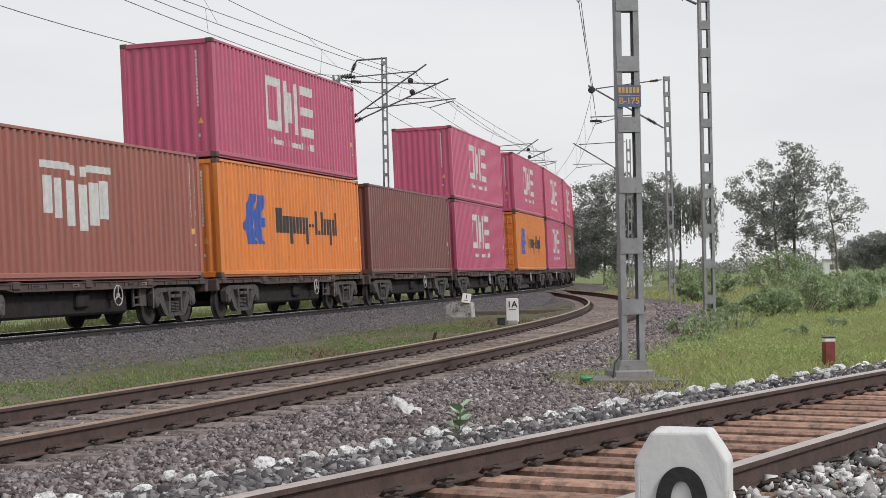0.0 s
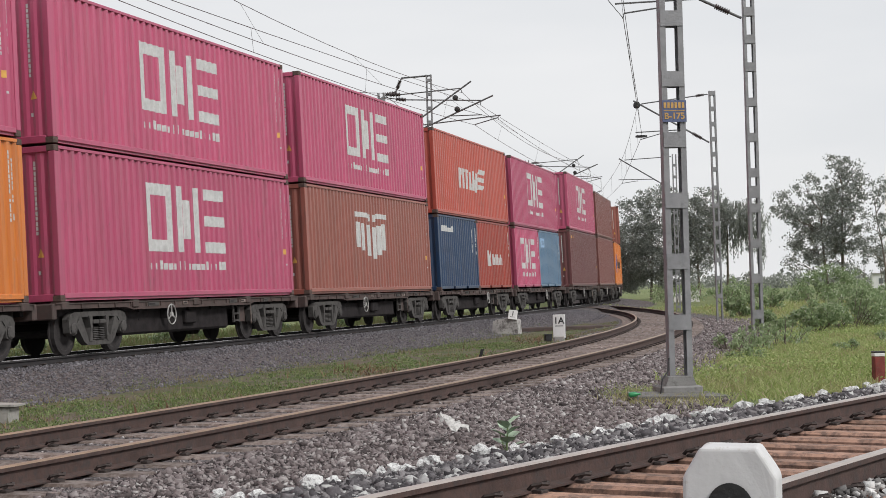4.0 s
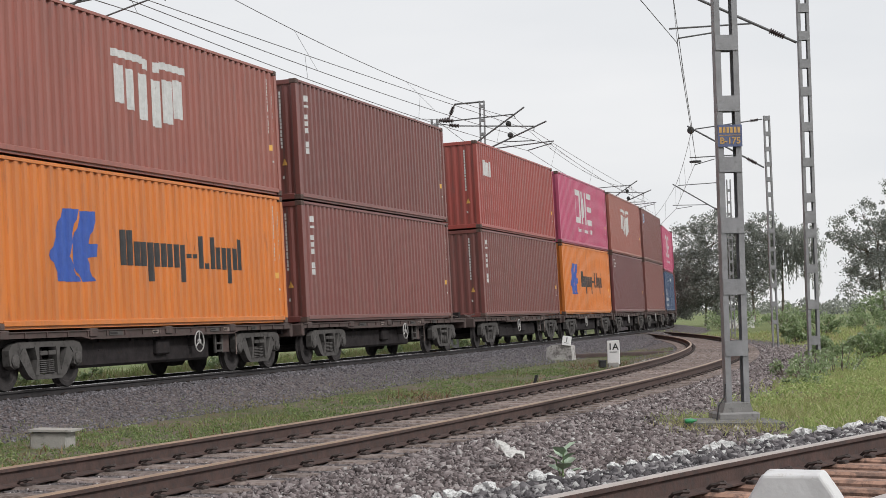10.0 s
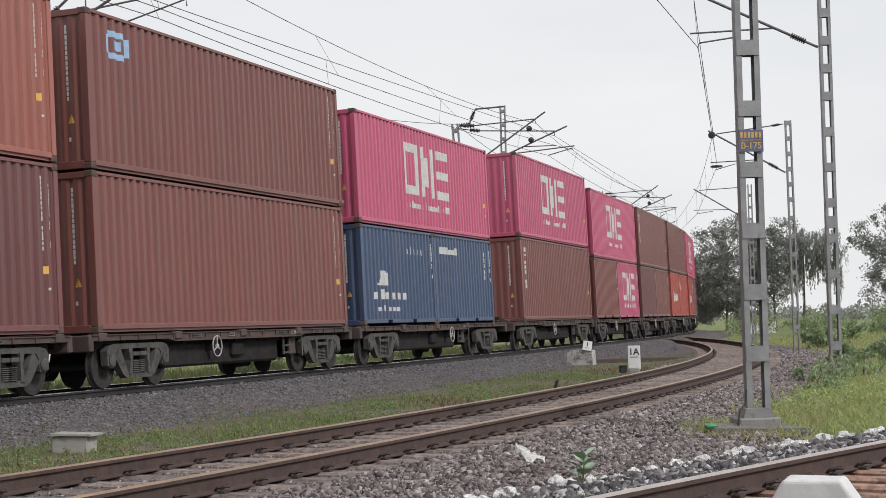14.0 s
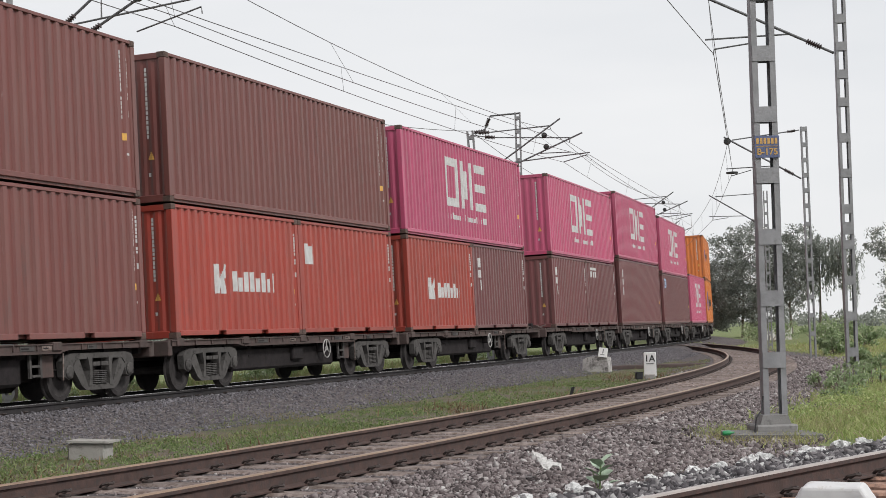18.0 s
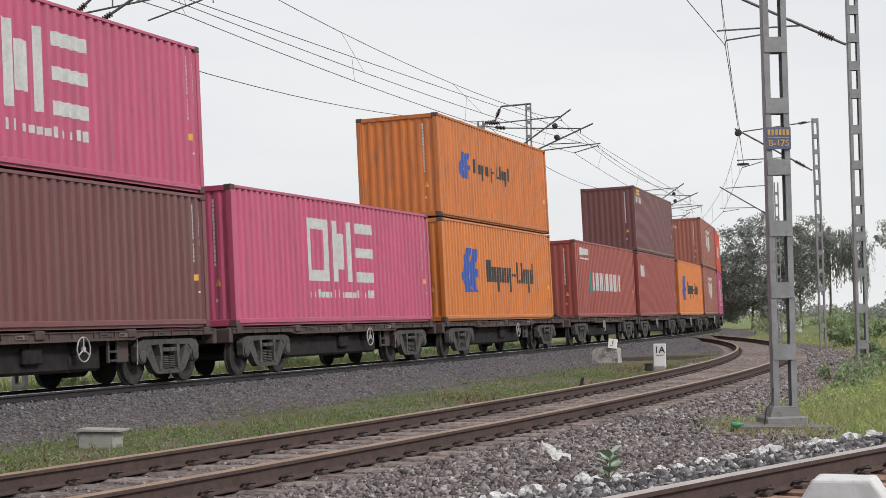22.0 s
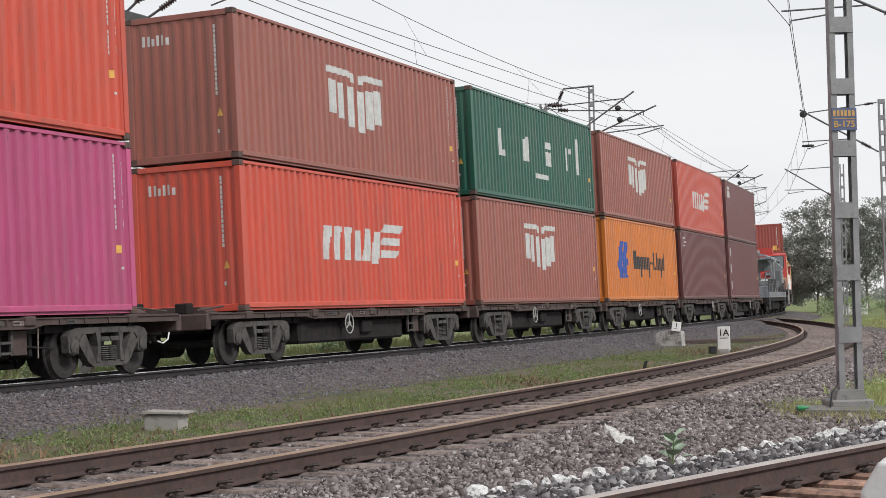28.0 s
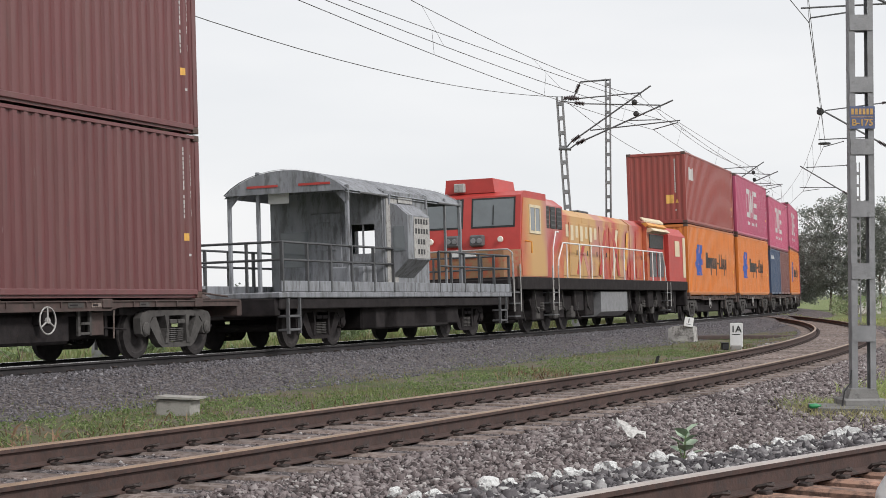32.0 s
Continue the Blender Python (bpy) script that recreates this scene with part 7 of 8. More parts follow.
M["bark"] = mat("pale_grey_brown_bark", (0.2, 0.17, 0.14), rough=0.95, spread=0.35, scale=4, second=(0.09, 0.075, 0.06), second_at=0.52, bump=0.5)

CHIP_V = np.array([(1, 0, 0), (-1, 0, 0), (0, 1, 0), (0, -1, 0), (0, 0, 1), (0, 0, -1)]) * 1.12
CHIP_F = np.array([(0, 2, 4), (2, 1, 4), (1, 3, 4), (3, 0, 4), (2, 0, 5), (1, 2, 5), (3, 1, 5), (0, 3, 5)])


def turns(n, rng):
    """Random rotation matrices (n, 3, 3)."""
    q = rng.normal(size=(n, 4))
    q /= np.linalg.norm(q, axis=1, keepdims=True)
    w, x, y, z = q.T
    return np.stack([1 - 2 * (y * y + z * z), 2 * (x * y - z * w), 2 * (x * z + y * w), 2 * (x * y + z * w), 1 - 2 * (x * x + z * z), 2 * (y * z - x * w), 2 * (x * z - y * w), 2 * (y * z + x * w), 1 - 2 * (x * x + y * y)], 1).reshape(n, 3, 3)


def stones(name, x, y, size, material, label, lift=0.15, rng=RNG, up=0.0):
    n = len(x)
    h, _ = ground_height(x, y)
    v = (CHIP_V[None] + rng.uniform(-0.45, 0.45, (n, 6, 3))) * rng.uniform(0.5, 1.3, (n, 1, 3))
    v = np.einsum("nij,nkj->nki", turns(n, rng), v) * size[:, None, None]
    v[:, :, 2] *= 0.85
    v += np.stack([x, y, h + up + size * lift], 1)[:, None]
    f = CHIP_F[None] + (np.arange(n) * 6)[:, None, None]
    ob = new(name, mesh_from_arrays(name, v.reshape(-1, 3), f.reshape(-1, 3), material))
    return tagged(ob, label, "stones", kind="stuff")


def strip(line, s0, s1, lo, hi, n, rng=RNG):
    """Random places along a line, between two distances to its right."""
    s = rng.uniform(s0, s1, n)
    o = rng.uniform(lo, hi, n)
    x, y, th = np.interp(s, line[0], line[1]), np.interp(s, line[0], line[2]), np.interp(s, line[0], line[3])
    return x + np.cos(th) * o, y + np.sin(th) * o


# brownish gravel between the curve and the siding, and in the beds
px, py = [], []
for s0, s1, lo, hi, n in ((0, 16, 1.35, 5.6, 62000), (16, 34, 1.35, 4.4, 42000), (34, 62, 1.35, 3.6, 12000), (0, 34, 0.95, 1.4, 3500), (0, 22, -0.78, 0.78, 5000), (22, 50, -0.78, 0.78, 7000), (50, 90, -0.78, 0.78, 6000), (2, 45, -1.9, -0.95, 6000)):
    a, b = strip(LOOP, s0, s1, lo, hi, n)
    px.append(a)
    py.append(b)
px, py = np.concatenate(px), np.concatenate(py)
keep = (dist_to(T_SIDE, px, py) > 3.0) & (np.abs(dist_to(T_LOOP, px, py) - 0.874) > 0.12)
px, py = px[keep], py[keep]
stones("gravel", px, py, np.clip(RNG.lognormal(-4.05, 0.46, len(px)), 0.009, 0.046) * (1 + 0.25 * (py > 45)) * np.where(dist_to(T_LOOP, px, py) < 1.4, 0.6, 1.0), M["gravel_brown"], "brownish grey gravel between the tracks")
# darker, coarser ballast of the siding
px, py = [], []
for s0, s1, lo, hi, n in ((-2, 12, -3.0, -0.98, 17000), (12, 34, -3.0, -0.98, 18000), (-2, 26, -0.74, 0.74, 5000)):
    a, b = strip(SIDE, s0, s1, lo, hi, n)
    px.append(a)
    py.append(b)
px, py = np.concatenate(px), np.concatenate(py)
stones("ballast", px, py, np.clip(RNG.lognormal(-3.6, 0.34, len(px)), 0.016, 0.055) * np.where(dist_to(T_SIDE, px, py) < 0.8, 0.6, 1.0), M["gravel_dark"], "dark bluish grey ballast stones along the siding")
px, py = strip(SIDE, -2, 20, 0.98, 3.2, 14000)
M["gravel_pale"] = island_material("pale_limewashed_gravel", [(0.0, (0.08, 0.077, 0.076)), (0.35, (0.22, 0.21, 0.205)), (0.6, (0.42, 0.41, 0.4)), (1.0, (0.74, 0.73, 0.72))], 0.95, bump=0.4)
stones("gravel", px, py, np.clip(RNG.lognormal(-3.9, 0.35, len(px)), 0.012, 0.05), M["gravel_pale"], "pale grey gravel beyond the siding")
px, py = strip(SIDE, 0, 16, 0.92, 1.7, 2600)
stones("gravel", px, py, np.clip(RNG.lognormal(-3.7, 0.35, len(px)), 0.014, 0.05), M["gravel_pale"], "pale rubble over the sleeper ends of the siding", up=0.05)
# ballast shoulder of the main track
px, py = strip(MAIN, -14, 55, 0.93, 4.3, 34000)
stones("ballast", px, py, np.clip(RNG.lognormal(-3.9, 0.35, len(px)), 0.012, 0.045), M["gravel_main"], "grey ballast stones below the train")

# limewashed stones along the edge of the siding's bed
proto = []
for k in range(6):
    bm = bmesh.new()
    bmesh.ops.create_icosphere(bm, subdivisions=2, radius=1.0)
    for vv in bm.verts:
        n1 = noise.noise(vv.co * 1.3 + Vector((k * 7.0, 0, 0)))
        vv.co = vv.co * (1 + 0.6 * n1 + 0.32 * noise.noise(vv.co * 3.4 + Vector((0, k * 5.0, 0))))
        vv.co.y *= 0.75
        vv.co.z *= 0.6
    me = bpy.data.meshes.new("white_stone")
    bm.to_mesh(me)
    bm.free()
    me.materials.append(M["lime_stone"])
    proto.append(me)
rw = random.Random(21)


def white_stone(x, y, size, k):
    ob = new("white_stone", proto[k % 6])
    ob.matrix_world = pose(x, y, ground_z(x, y) + size * 0.7 + 0.025, rw.uniform(-20, 20), rw.uniform(-20, 20), rw.uniform(0, 360)) @ Matrix.Diagonal((size, size, size, 1))
    tagged(ob, "rough limewashed white stone on the edge of the ballast", "stone", "limewashed edge stones")


for k in range(290):
    s = rw.uniform(-1.0, 27.0) if k < 270 else rw.uniform(-1, 12)
    p = lateral(SIDE, s, -rw.gauss(3.02, 0.13) if k < 250 else -rw.uniform(2.2, 3.6))
    white_stone(p.x, p.y, rw.choice((0.03, 0.038, 0.045, 0.055, 0.07, 0.085)) * rw.uniform(0.8, 1.15), k)
for k in range(45):
    p = lateral(SIDE, rw.uniform(1.5, 12.0), rw.uniform(1.25, 2.6))
    white_stone(p.x, p.y, rw.uniform(0.035, 0.065), k)


# ---- grass ----
def blades(name, x, y, height, width, material, label, lean=0.35, rng=RNG):
    n = len(x)
    h, _ = ground_height(x, y)
    a = rng.uniform(0, 2 * math.pi, n)
    tilt = rng.normal(0, lean, (n, 2)) * height[:, None]
    side = np.stack([np.cos(a), np.sin(a), np.zeros(n)], 1) * width[:, None]
    base = np.stack([x, y, h - 0.02], 1)
    mid = base + np.stack([tilt[:, 0] * 0.35, tilt[:, 1] * 0.35, height * 0.6], 1)
    tip = base + np.stack([tilt[:, 0], tilt[:, 1], height], 1)
    v = np.stack([base - side, base + side, mid + side * 0.8, mid - side * 0.8, tip], 1).reshape(-1, 3)
    k = (np.arange(n) * 5)[:, None, None]
    f = (np.array([(0, 1, 2), (0, 2, 3), (3, 2, 4)])[None] + k).reshape(-1, 3)
    ob = new(name, mesh_from_arrays(name, v, f, material))
    return tagged(ob, label, "grass", kind="stuff")


def tufted(x, y, lo):
    """Keeps places where a slow noise is high, to leave gaps."""
    f = np.sin(x * 1.7 + 0.6 * y) + np.sin(0.9 * y - 0.8 * x + 1.0) + np.sin(2.6 * x + 1.9 * y + 2.0) * 0.7
    return f + RNG.normal(0, 0.8, len(x)) > lo


gx1, gy1 = strip(LOOP, 2, 60, -7.5, -1.5, 80000)
k = (dist_to(T_MAIN, gx1, gy1) > 3.3 + RNG.normal(0, 0.35, len(gx1))) & tufted(gx1, gy1, -0.25)
gx1, gy1 = gx1[k], gy1[k]
blades("grass", gx1, gy1, np.clip(RNG.lognormal(-3.25, 0.5, len(gx1)), 0.015, 0.16), RNG.uniform(0.004, 0.01, len(gx1)), M["grass"], "short patchy grass between two tracks")
gx2 = np.concatenate([RNG.uniform(2.5, 60, 240000), RNG.uniform(2.5, 12, 90000)])
gy2 = np.concatenate([RNG.uniform(20, 100, 240000), RNG.uniform(20, 40, 90000)])
dl2, ds2 = dist_to(T_LOOP, gx2, gy2), dist_to(T_SIDE, gx2, gy2)
k = (side_of(T_LOOP, gx2, gy2) > 0) & (side_of(T_SIDE, gx2, gy2) < 0) & (dl2 > WEDGE + RNG.normal(0, 0.3, len(gx2))) & (ds2 > 3.15) & (gx2 < gy2 * 0.32 + 3) & tufted(gx2, gy2, -1.2)
k &= RNG.uniform(0, 1, len(gx2)) < np.clip(1.4 - gy2 / 90, 0.25, 1)
gx2, gy2 = gx2[k], gy2[k]
far = np.clip((np.minimum(dist_to(T_SIDE, gx2, gy2) - 3.2, dist_to(T_LOOP, gx2, gy2) - WEDGE)) / 6, 0, 1)
hh = RNG.uniform(0.04, 0.16, len(gx2)) + far * RNG.uniform(0.02, 0.3, len(gx2))
DRY = island_material("reddish_brown_weeds", [(0.0, (0.09, 0.07, 0.04)), (0.5, (0.19, 0.12, 0.075)), (1.0, (0.3, 0.2, 0.13))], 0.8, 0.3)
gx4, gy4 = strip(LOOP, 6, 45, -4.2, -1.6, 9000)
k4 = tufted(gx4 + 3.0, gy4 * 0.7, 1.5)
blades("grass", gx4[k4], gy4[k4], np.clip(RNG.lognormal(-2.5, 0.5, k4.sum()), 0.03, 0.25), RNG.uniform(0.006, 0.016, k4.sum()), DRY, "dry reddish weeds between two tracks", 0.8)
blades("grass", gx2, gy2, hh, RNG.uniform(0.004, 0.01, len(gx2)) * (1 + gy2 / 50), M["meadow"], "tall bright green grass beside the curve", 0.7)
gx6, gy6 = strip(LOOP, 4, 22, -4.6, -1.7, 16000)
k6 = (dist_to(T_MAIN, gx6, gy6) > 4.0) & tufted(gx6, gy6, 0.2)
blades("grass", gx6[k6], gy6[k6], np.clip(RNG.lognormal(-2.9, 0.45, k6.sum()), 0.02, 0.16), RNG.uniform(0.004, 0.01, k6.sum()), M["pit_grass"], "fresh green grass round the cable pit", 0.6)
gx5, gy5 = RNG.normal(2.25, 0.5, 2600), RNG.normal(21.9, 0.9, 2600)
k5 = gx5 > 1.45 + RNG.normal(0, 0.12, 2600)
gx5, gy5 = gx5[k5], gy5[k5]
blades("grass", gx5, gy5, RNG.uniform(0.03, 0.14, len(gx5)), RNG.uniform(0.004, 0.009, len(gx5)), M["meadow"], "loose green grass round the foot of the mast", 0.7)
gx3, gy3 = strip(MAIN, -14, 60, -9, -3.2, 14000)
blades("grass", gx3, gy3, RNG.uniform(0.1, 0.4, len(gx3)), RNG.uniform(0.01, 0.02, len(gx3)), M["pit_grass"], "green grass beyond the train")


# ---- trees and shrubs ----
def leaf_cards(centres, radii, per, size, droop, rng, squash=0.75):
    """Many small folded leaves round the clump centres."""
    n = len(centres) * per
    c = np.repeat(np.array(centres), per, 0)
    r = np.repeat(np.array(radii), per)
    d = rng.normal(size=(n, 3))
    d /= np.linalg.norm(d, axis=1, keepdims=True)
    p = c + d * (r * rng.uniform(0.25, 1.0, n) ** 0.5)[:, None] * np.array([1, 1, squash])
    p[:, 2] -= droop * rng.uniform(0, 1, n) ** 2 * r * 1.6
    R = turns(n, rng)
    s = rng.uniform(0.6, 1.3, n) * size
    shape = np.array([(0, -0.5, 0), (0.22, 0, 0.06), (0, 0.6, 0), (-0.22, 0, 0.06)])
    v = np.einsum("nij,kj->nki", R, shape) * s[:, None, None]
    if droop:
        v[:, :, 2] += (shape[:, 1] * -0.8 * droop)[None] * s[:, None]
    v = (v + p[:, None]).reshape(-1, 3)
    k = (np.arange(n) * 4)[:, None, None]
    f = (np.array([(0, 1, 2), (0, 2, 3)])[None] + k).reshape(-1, 3)
    return v, f


def tree(x, y, trunk_to, masses, label, seed, weep=0.0, size=0.15, tone="hazed_leaf", girth=1.0, clump=0.36):
    """A tree at (x, y). trunk_to: (sideways, height) of the trunk's top; masses of the crown: (sideways, height, half width, half height, fullness)
    from the foot; weep: length of the hanging strands."""
    rng = np.random.default_rng(seed)
    t = thing("tree", label, "tree", "trees beside the railway", m=pose(x, y, ground_z(x, y) - 0.1))
    tr = MB()
    r0 = (0.014 * trunk_to[1] + 0.03) * girth
    pts = [Vector((trunk_to[0] * (k / 6) ** 1.4 + rng.normal(0, 0.03) * (0 < k < 6), rng.normal(0, 0.05), trunk_to[1] * k / 6)) for k in range(7)]
    for k in range(6):
        tr.tube(pts[k], pts[k + 1], r0 * (1 - k / 7), 8, r0 * (1 - (k + 1) / 7), caps=(k in (0, 5)))
    centres, radii, counts = [], [], []
    for mx, mz, rx, rz, full in masses:
        # a bough from the trunk into the mass, with twigs to its clumps
        h = min(trunk_to[1] * 0.95, max(trunk_to[1] * 0.3, mz - rz - abs(mx) * 0.35))
        f = h / trunk_to[1] * 6
        st = pts[min(5, int(f))].lerp(pts[min(6, int(f) + 1)], f - int(f))
        heart = Vector((mx, rng.normal(0, 0.25) * rx, mz))
        elbow = st.lerp(heart, 0.55) + Vector((0, 0, -0.12 * (heart - st).length))
        tr.tube(st, elbow, r0 * 0.42, 6, r0 * 0.28, caps=False)
        tr.tube(elbow, heart, r0 * 0.28, 6, r0 * 0.12, caps=False)
        n = max(6, int(20 * rx * rz * (0.5 + full)))
        for k in range(n):
            d = rng.normal(size=3)
            d *= rng.uniform(0.2, 1.0) ** 0.4 / np.linalg.norm(d)
            c = heart + Vector((d[0] * rx * 1.25, d[1] * rx, d[2] * rz * 1.2))
            if k % 2 == 0:
                tr.tube(elbow.lerp(heart, rng.uniform(0.3, 1.0)), c, r0 * 0.1, 5, r0 * 0.04, caps=False)
            centres.append(tuple(c))
            radii.append(clump * rng.uniform(0.6, 1.5) * (1 if weep == 0 else 0.8))
            counts.append(int((24 + 18 * full) * rng.uniform(0.4, 1.5)))
    part("trunk", tr, M["bark"], t, "grey-brown trunk with limbs")
    c = np.repeat(np.array(centres), counts, 0)
    r = np.repeat(np.array(radii), counts)
    n = len(c)
    d = rng.normal(size=(n, 3))
    d *= (rng.uniform(0.1, 1.0, n) ** 0.45 / np.linalg.norm(d, axis=1))[:, None]
    q = c + d * r[:, None] * np.array([1, 1, 0.8])
    if weep:
        q[:, 2] -= np.repeat(rng.uniform(0.2, 1.0, len(centres)), counts) * weep * rng.uniform(0, 1, n)
        q[:, 0] = c[:, 0] + (q[:, 0] - c[:, 0]) * 0.45
    R = turns(n, rng)
    sz = rng.uniform(0.6, 1.35, n) * size
    shape = np.array([(0, -0.5, 0), (0.24, 0, 0.06), (0, 0.6, 0), (-0.24, 0, 0.06)])
    v = np.einsum("nij,kj->nki", R, shape) * sz[:, None, None]
    if weep:
        v[:, :, 2] += shape[:, 1][None] * -1.1 * sz[:, None]
    v = (v + q[:, None]).reshape(-1, 3)
    fc = (np.array([(0, 1, 2), (0, 2, 3)])[None] + (np.arange(n) * 4)[:, None, None]).reshape(-1, 3)
    # the default tone carries painted haze
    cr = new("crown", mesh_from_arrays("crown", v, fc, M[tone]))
    cr.parent = t
    cr["label"] = "uneven crown of small dull green leaves"
    return t


# the open group in the field
tree(22.1, 110, (-0.4, 6.4), [(-2.9, 6.6, 0.8, 0.8, 1.0), (-2.1, 5.9, 0.9, 0.8, 1.0), (-1.2, 7.6, 0.75, 0.8, 1.1), (-2.2, 4.0, 0.7, 0.5, 0.7), (-0.8, 3.9, 1.2, 1.1, 2.2), (-1.3, 5.4, 1.1, 0.9, 1.4), (-0.2, 6.3, 0.9, 0.9, 1.3), (0.3, 4.9, 0.9, 0.8, 1.4), (-1.6, 2.6, 1.1, 0.5, 0.9)], "spreading dull green tree with an uneven crown", 3)
tree(23.15, 110.6, (0.2, 8.2), [(-0.2, 6.2, 1.0, 1.1, 1.9), (0.1, 4.3, 1.1, 1.0, 2.0), (0.0, 8.9, 0.75, 0.7, 1.3), (0.9, 8.5, 0.8, 0.75, 1.1), (-0.2, 7.6, 0.85, 0.75, 1.2), (1.5, 7.7, 0.7, 0.75, 0.9), (0.7, 7.1, 0.9, 0.7, 0.9), (0.9, 5.6, 0.8, 0.9, 0.7), (-0.2, 2.7, 1.0, 0.6, 1.0)], "tall dull green tree with a dense lower crown", 5)
tree(25.5, 108, (-0.65, 6.6), [(-0.1, 6.6, 0.75, 0.8, 0.8), (0.5, 5.1, 0.95, 0.75, 0.7), (1.4, 5.2, 0.5, 0.45, 0.7), (-0.5, 4.9, 0.8, 0.8, 0.7), (-1.0, 3.6, 0.8, 0.7, 0.9), (-0.3, 7.4, 0.65, 0.65, 0.8), (0.8, 3.9, 0.6, 0.5, 0.5), (0.3, 5.9, 0.8, 0.6, 0.7)], "slim tree with a pale trunk and sparse leaves", 9, girth=0.75)
tree(24.2, 109, (0.0, 3.2), [(0.0, 3.4, 0.7, 0.8, 0.9), (-0.5, 2.4, 0.6, 0.5, 0.6)], "thin young tree with a bare lower trunk", 11, girth=0.7)
tree(26.1, 112, (-0.1, 2.0), [(-0.2, 3.0, 0.65, 0.6, 1.6), (0.5, 2.4, 0.5, 0.3, 0.9)], "small dark tree with a short trunk", 15)
tree(45.0, 175, (0.0, 2.4), [(-1.4, 3.3, 1.4, 0.9, 2.0), (0.5, 3.9, 1.5, 0.9, 2.0), (2.4, 3.4, 1.5, 0.9, 2.0), (-2.6, 2.2, 1.3, 0.9, 2.0), (0.4, 2.2, 1.8, 0.9, 2.0), (3.6, 2.2, 1.3, 0.9, 1.8)], "round dense tree beyond the field, greyed with painted haze", 31, size=0.22, clump=0.5)
tree(21.6, 106, (0.0, 0.9), [(-1.4, 1.5, 0.9, 0.6, 1.4), (0.0, 1.7, 1.0, 0.7, 1.5), (1.3, 1.4, 0.9, 0.6, 1.4)], "low leafy undergrowth below the field trees", 43, size=0.16, tone="shrub_leaf")
# the grove behind the bend
tree(14.4, 150, (0.3, 7.6), [(-1.6, 8.3, 0.95, 0.9, 1.0), (-0.2, 9.1, 1.0, 0.8, 1.0), (1.1, 9.4, 1.0, 0.8, 1.1), (2.2, 8.7, 1.0, 0.9, 1.0), (-1.0, 7.1, 1.2, 0.9, 1.0), (0.9, 7.6, 1.3, 1.0, 1.0), (-1.6, 5.5, 1.6, 1.3, 1.6), (0.9, 5.4, 1.6, 1.3, 1.2), (2.4, 6.4, 1.2, 1.2, 1.1), (0.0, 3.5, 2.0, 1.3, 1.8), (-1.9, 2.6, 1.6, 1.3, 1.8), (2.0, 3.6, 1.4, 1.2, 1.3), (1.8, 1.8, 1.4, 1.0, 1.2)], "dark leafy tree behind the bend of the track", 13, size=0.19, clump=0.5)
tree(11.4, 156, (0.0, 5.0), [(-0.8, 5.8, 1.5, 1.1, 1.6), (0.8, 4.4, 1.8, 1.3, 1.8), (-1.2, 2.9, 1.8, 1.3, 1.8), (1.2, 1.8, 1.8, 1.1, 1.8), (-2.6, 1.4, 1.6, 1.0, 1.6)], "low dense dark tree at the end of the curve", 29, size=0.2, clump=0.5)
tree(18.6, 149, (-0.2, 7.2), [(0.9, 8.7, 1.2, 0.9, 1.1), (-1.0, 8.3, 1.4, 0.9, 1.1), (1.8, 7.6, 1.0, 0.9, 0.9), (0.6, 6.6, 1.4, 1.2, 1.6), (-1.1, 6.2, 1.4, 1.2, 1.5), (0.9, 4.6, 1.3, 1.1, 1.4), (-1.0, 4.2, 1.4, 1.1, 1.3), (-0.3, 2.9, 1.4, 0.8, 0.9)], "dark leafy tree beside the drooping ones", 17, size=0.19, clump=0.5)
tree(21.2, 150, (0.2, 7.6), [(-0.4, 8.7, 1.0, 0.6, 1.2), (0.9, 8.1, 1.0, 0.7, 1.2), (0.1, 7.2, 1.2, 0.7, 1.1), (-0.9, 6.4, 0.9, 0.7, 1.0), (1.0, 6.4, 0.9, 0.6, 0.9), (0.2, 5.4, 1.1, 0.5, 0.8)], "drooping tree with hanging branches", 19, weep=2.2, size=0.19)
tree(23.0, 148, (-0.1, 7.4), [(0.1, 8.5, 1.0, 0.6, 1.2), (-0.6, 7.4, 1.0, 0.7, 1.2), (0.7, 7.2, 0.9, 0.7, 1.2), (0.1, 6.2, 1.1, 0.6, 1.0), (0.6, 5.2, 0.8, 0.5, 0.8)], "drooping tree with hanging branches", 23, weep=2.6, size=0.19)
tree(21.9, 140, (0.0, 1.0), [(0.0, 1.4, 0.8, 0.7, 2.0), (0.6, 1.0, 0.5, 0.5, 1.5)], "low dense bush-like tree in the field", 41, size=0.18)


def shrub(x, y, height, spread, label, seed, size=0.13, per=45, clumps=26):
    rng = np.random.default_rng(seed)
    t = thing("shrub", label, "shrub", "shrubs in the grass", m=pose(x, y, ground_z(x, y) - 0.05))
    st, centres, radii = MB(), [], []
    for k in range(clumps):
        a, r, h = rng.uniform(0, 6.28), spread * rng.uniform(0.1, 1) ** 0.6, height * rng.uniform(0.3, 1.0)
        c = Vector((math.cos(a) * r, math.sin(a) * r, h * (1 - 0.35 * r / spread)))
        centres.append(tuple(c))
        radii.append(height * rng.uniform(0.12, 0.22))
        st.tube((c.x * 0.25, c.y * 0.25, 0), c, 0.016, 5, 0.007, caps=False)
    part("stem", st, M["bark"], t)["kind"] = "stuff"
    v, f = leaf_cards(centres, radii, per, size, 0.3, rng)
    lf = new("foliage", mesh_from_arrays("foliage", v, f, M["shrub_leaf"]))
    lf.parent, lf["kind"] = t, "stuff"
    return t


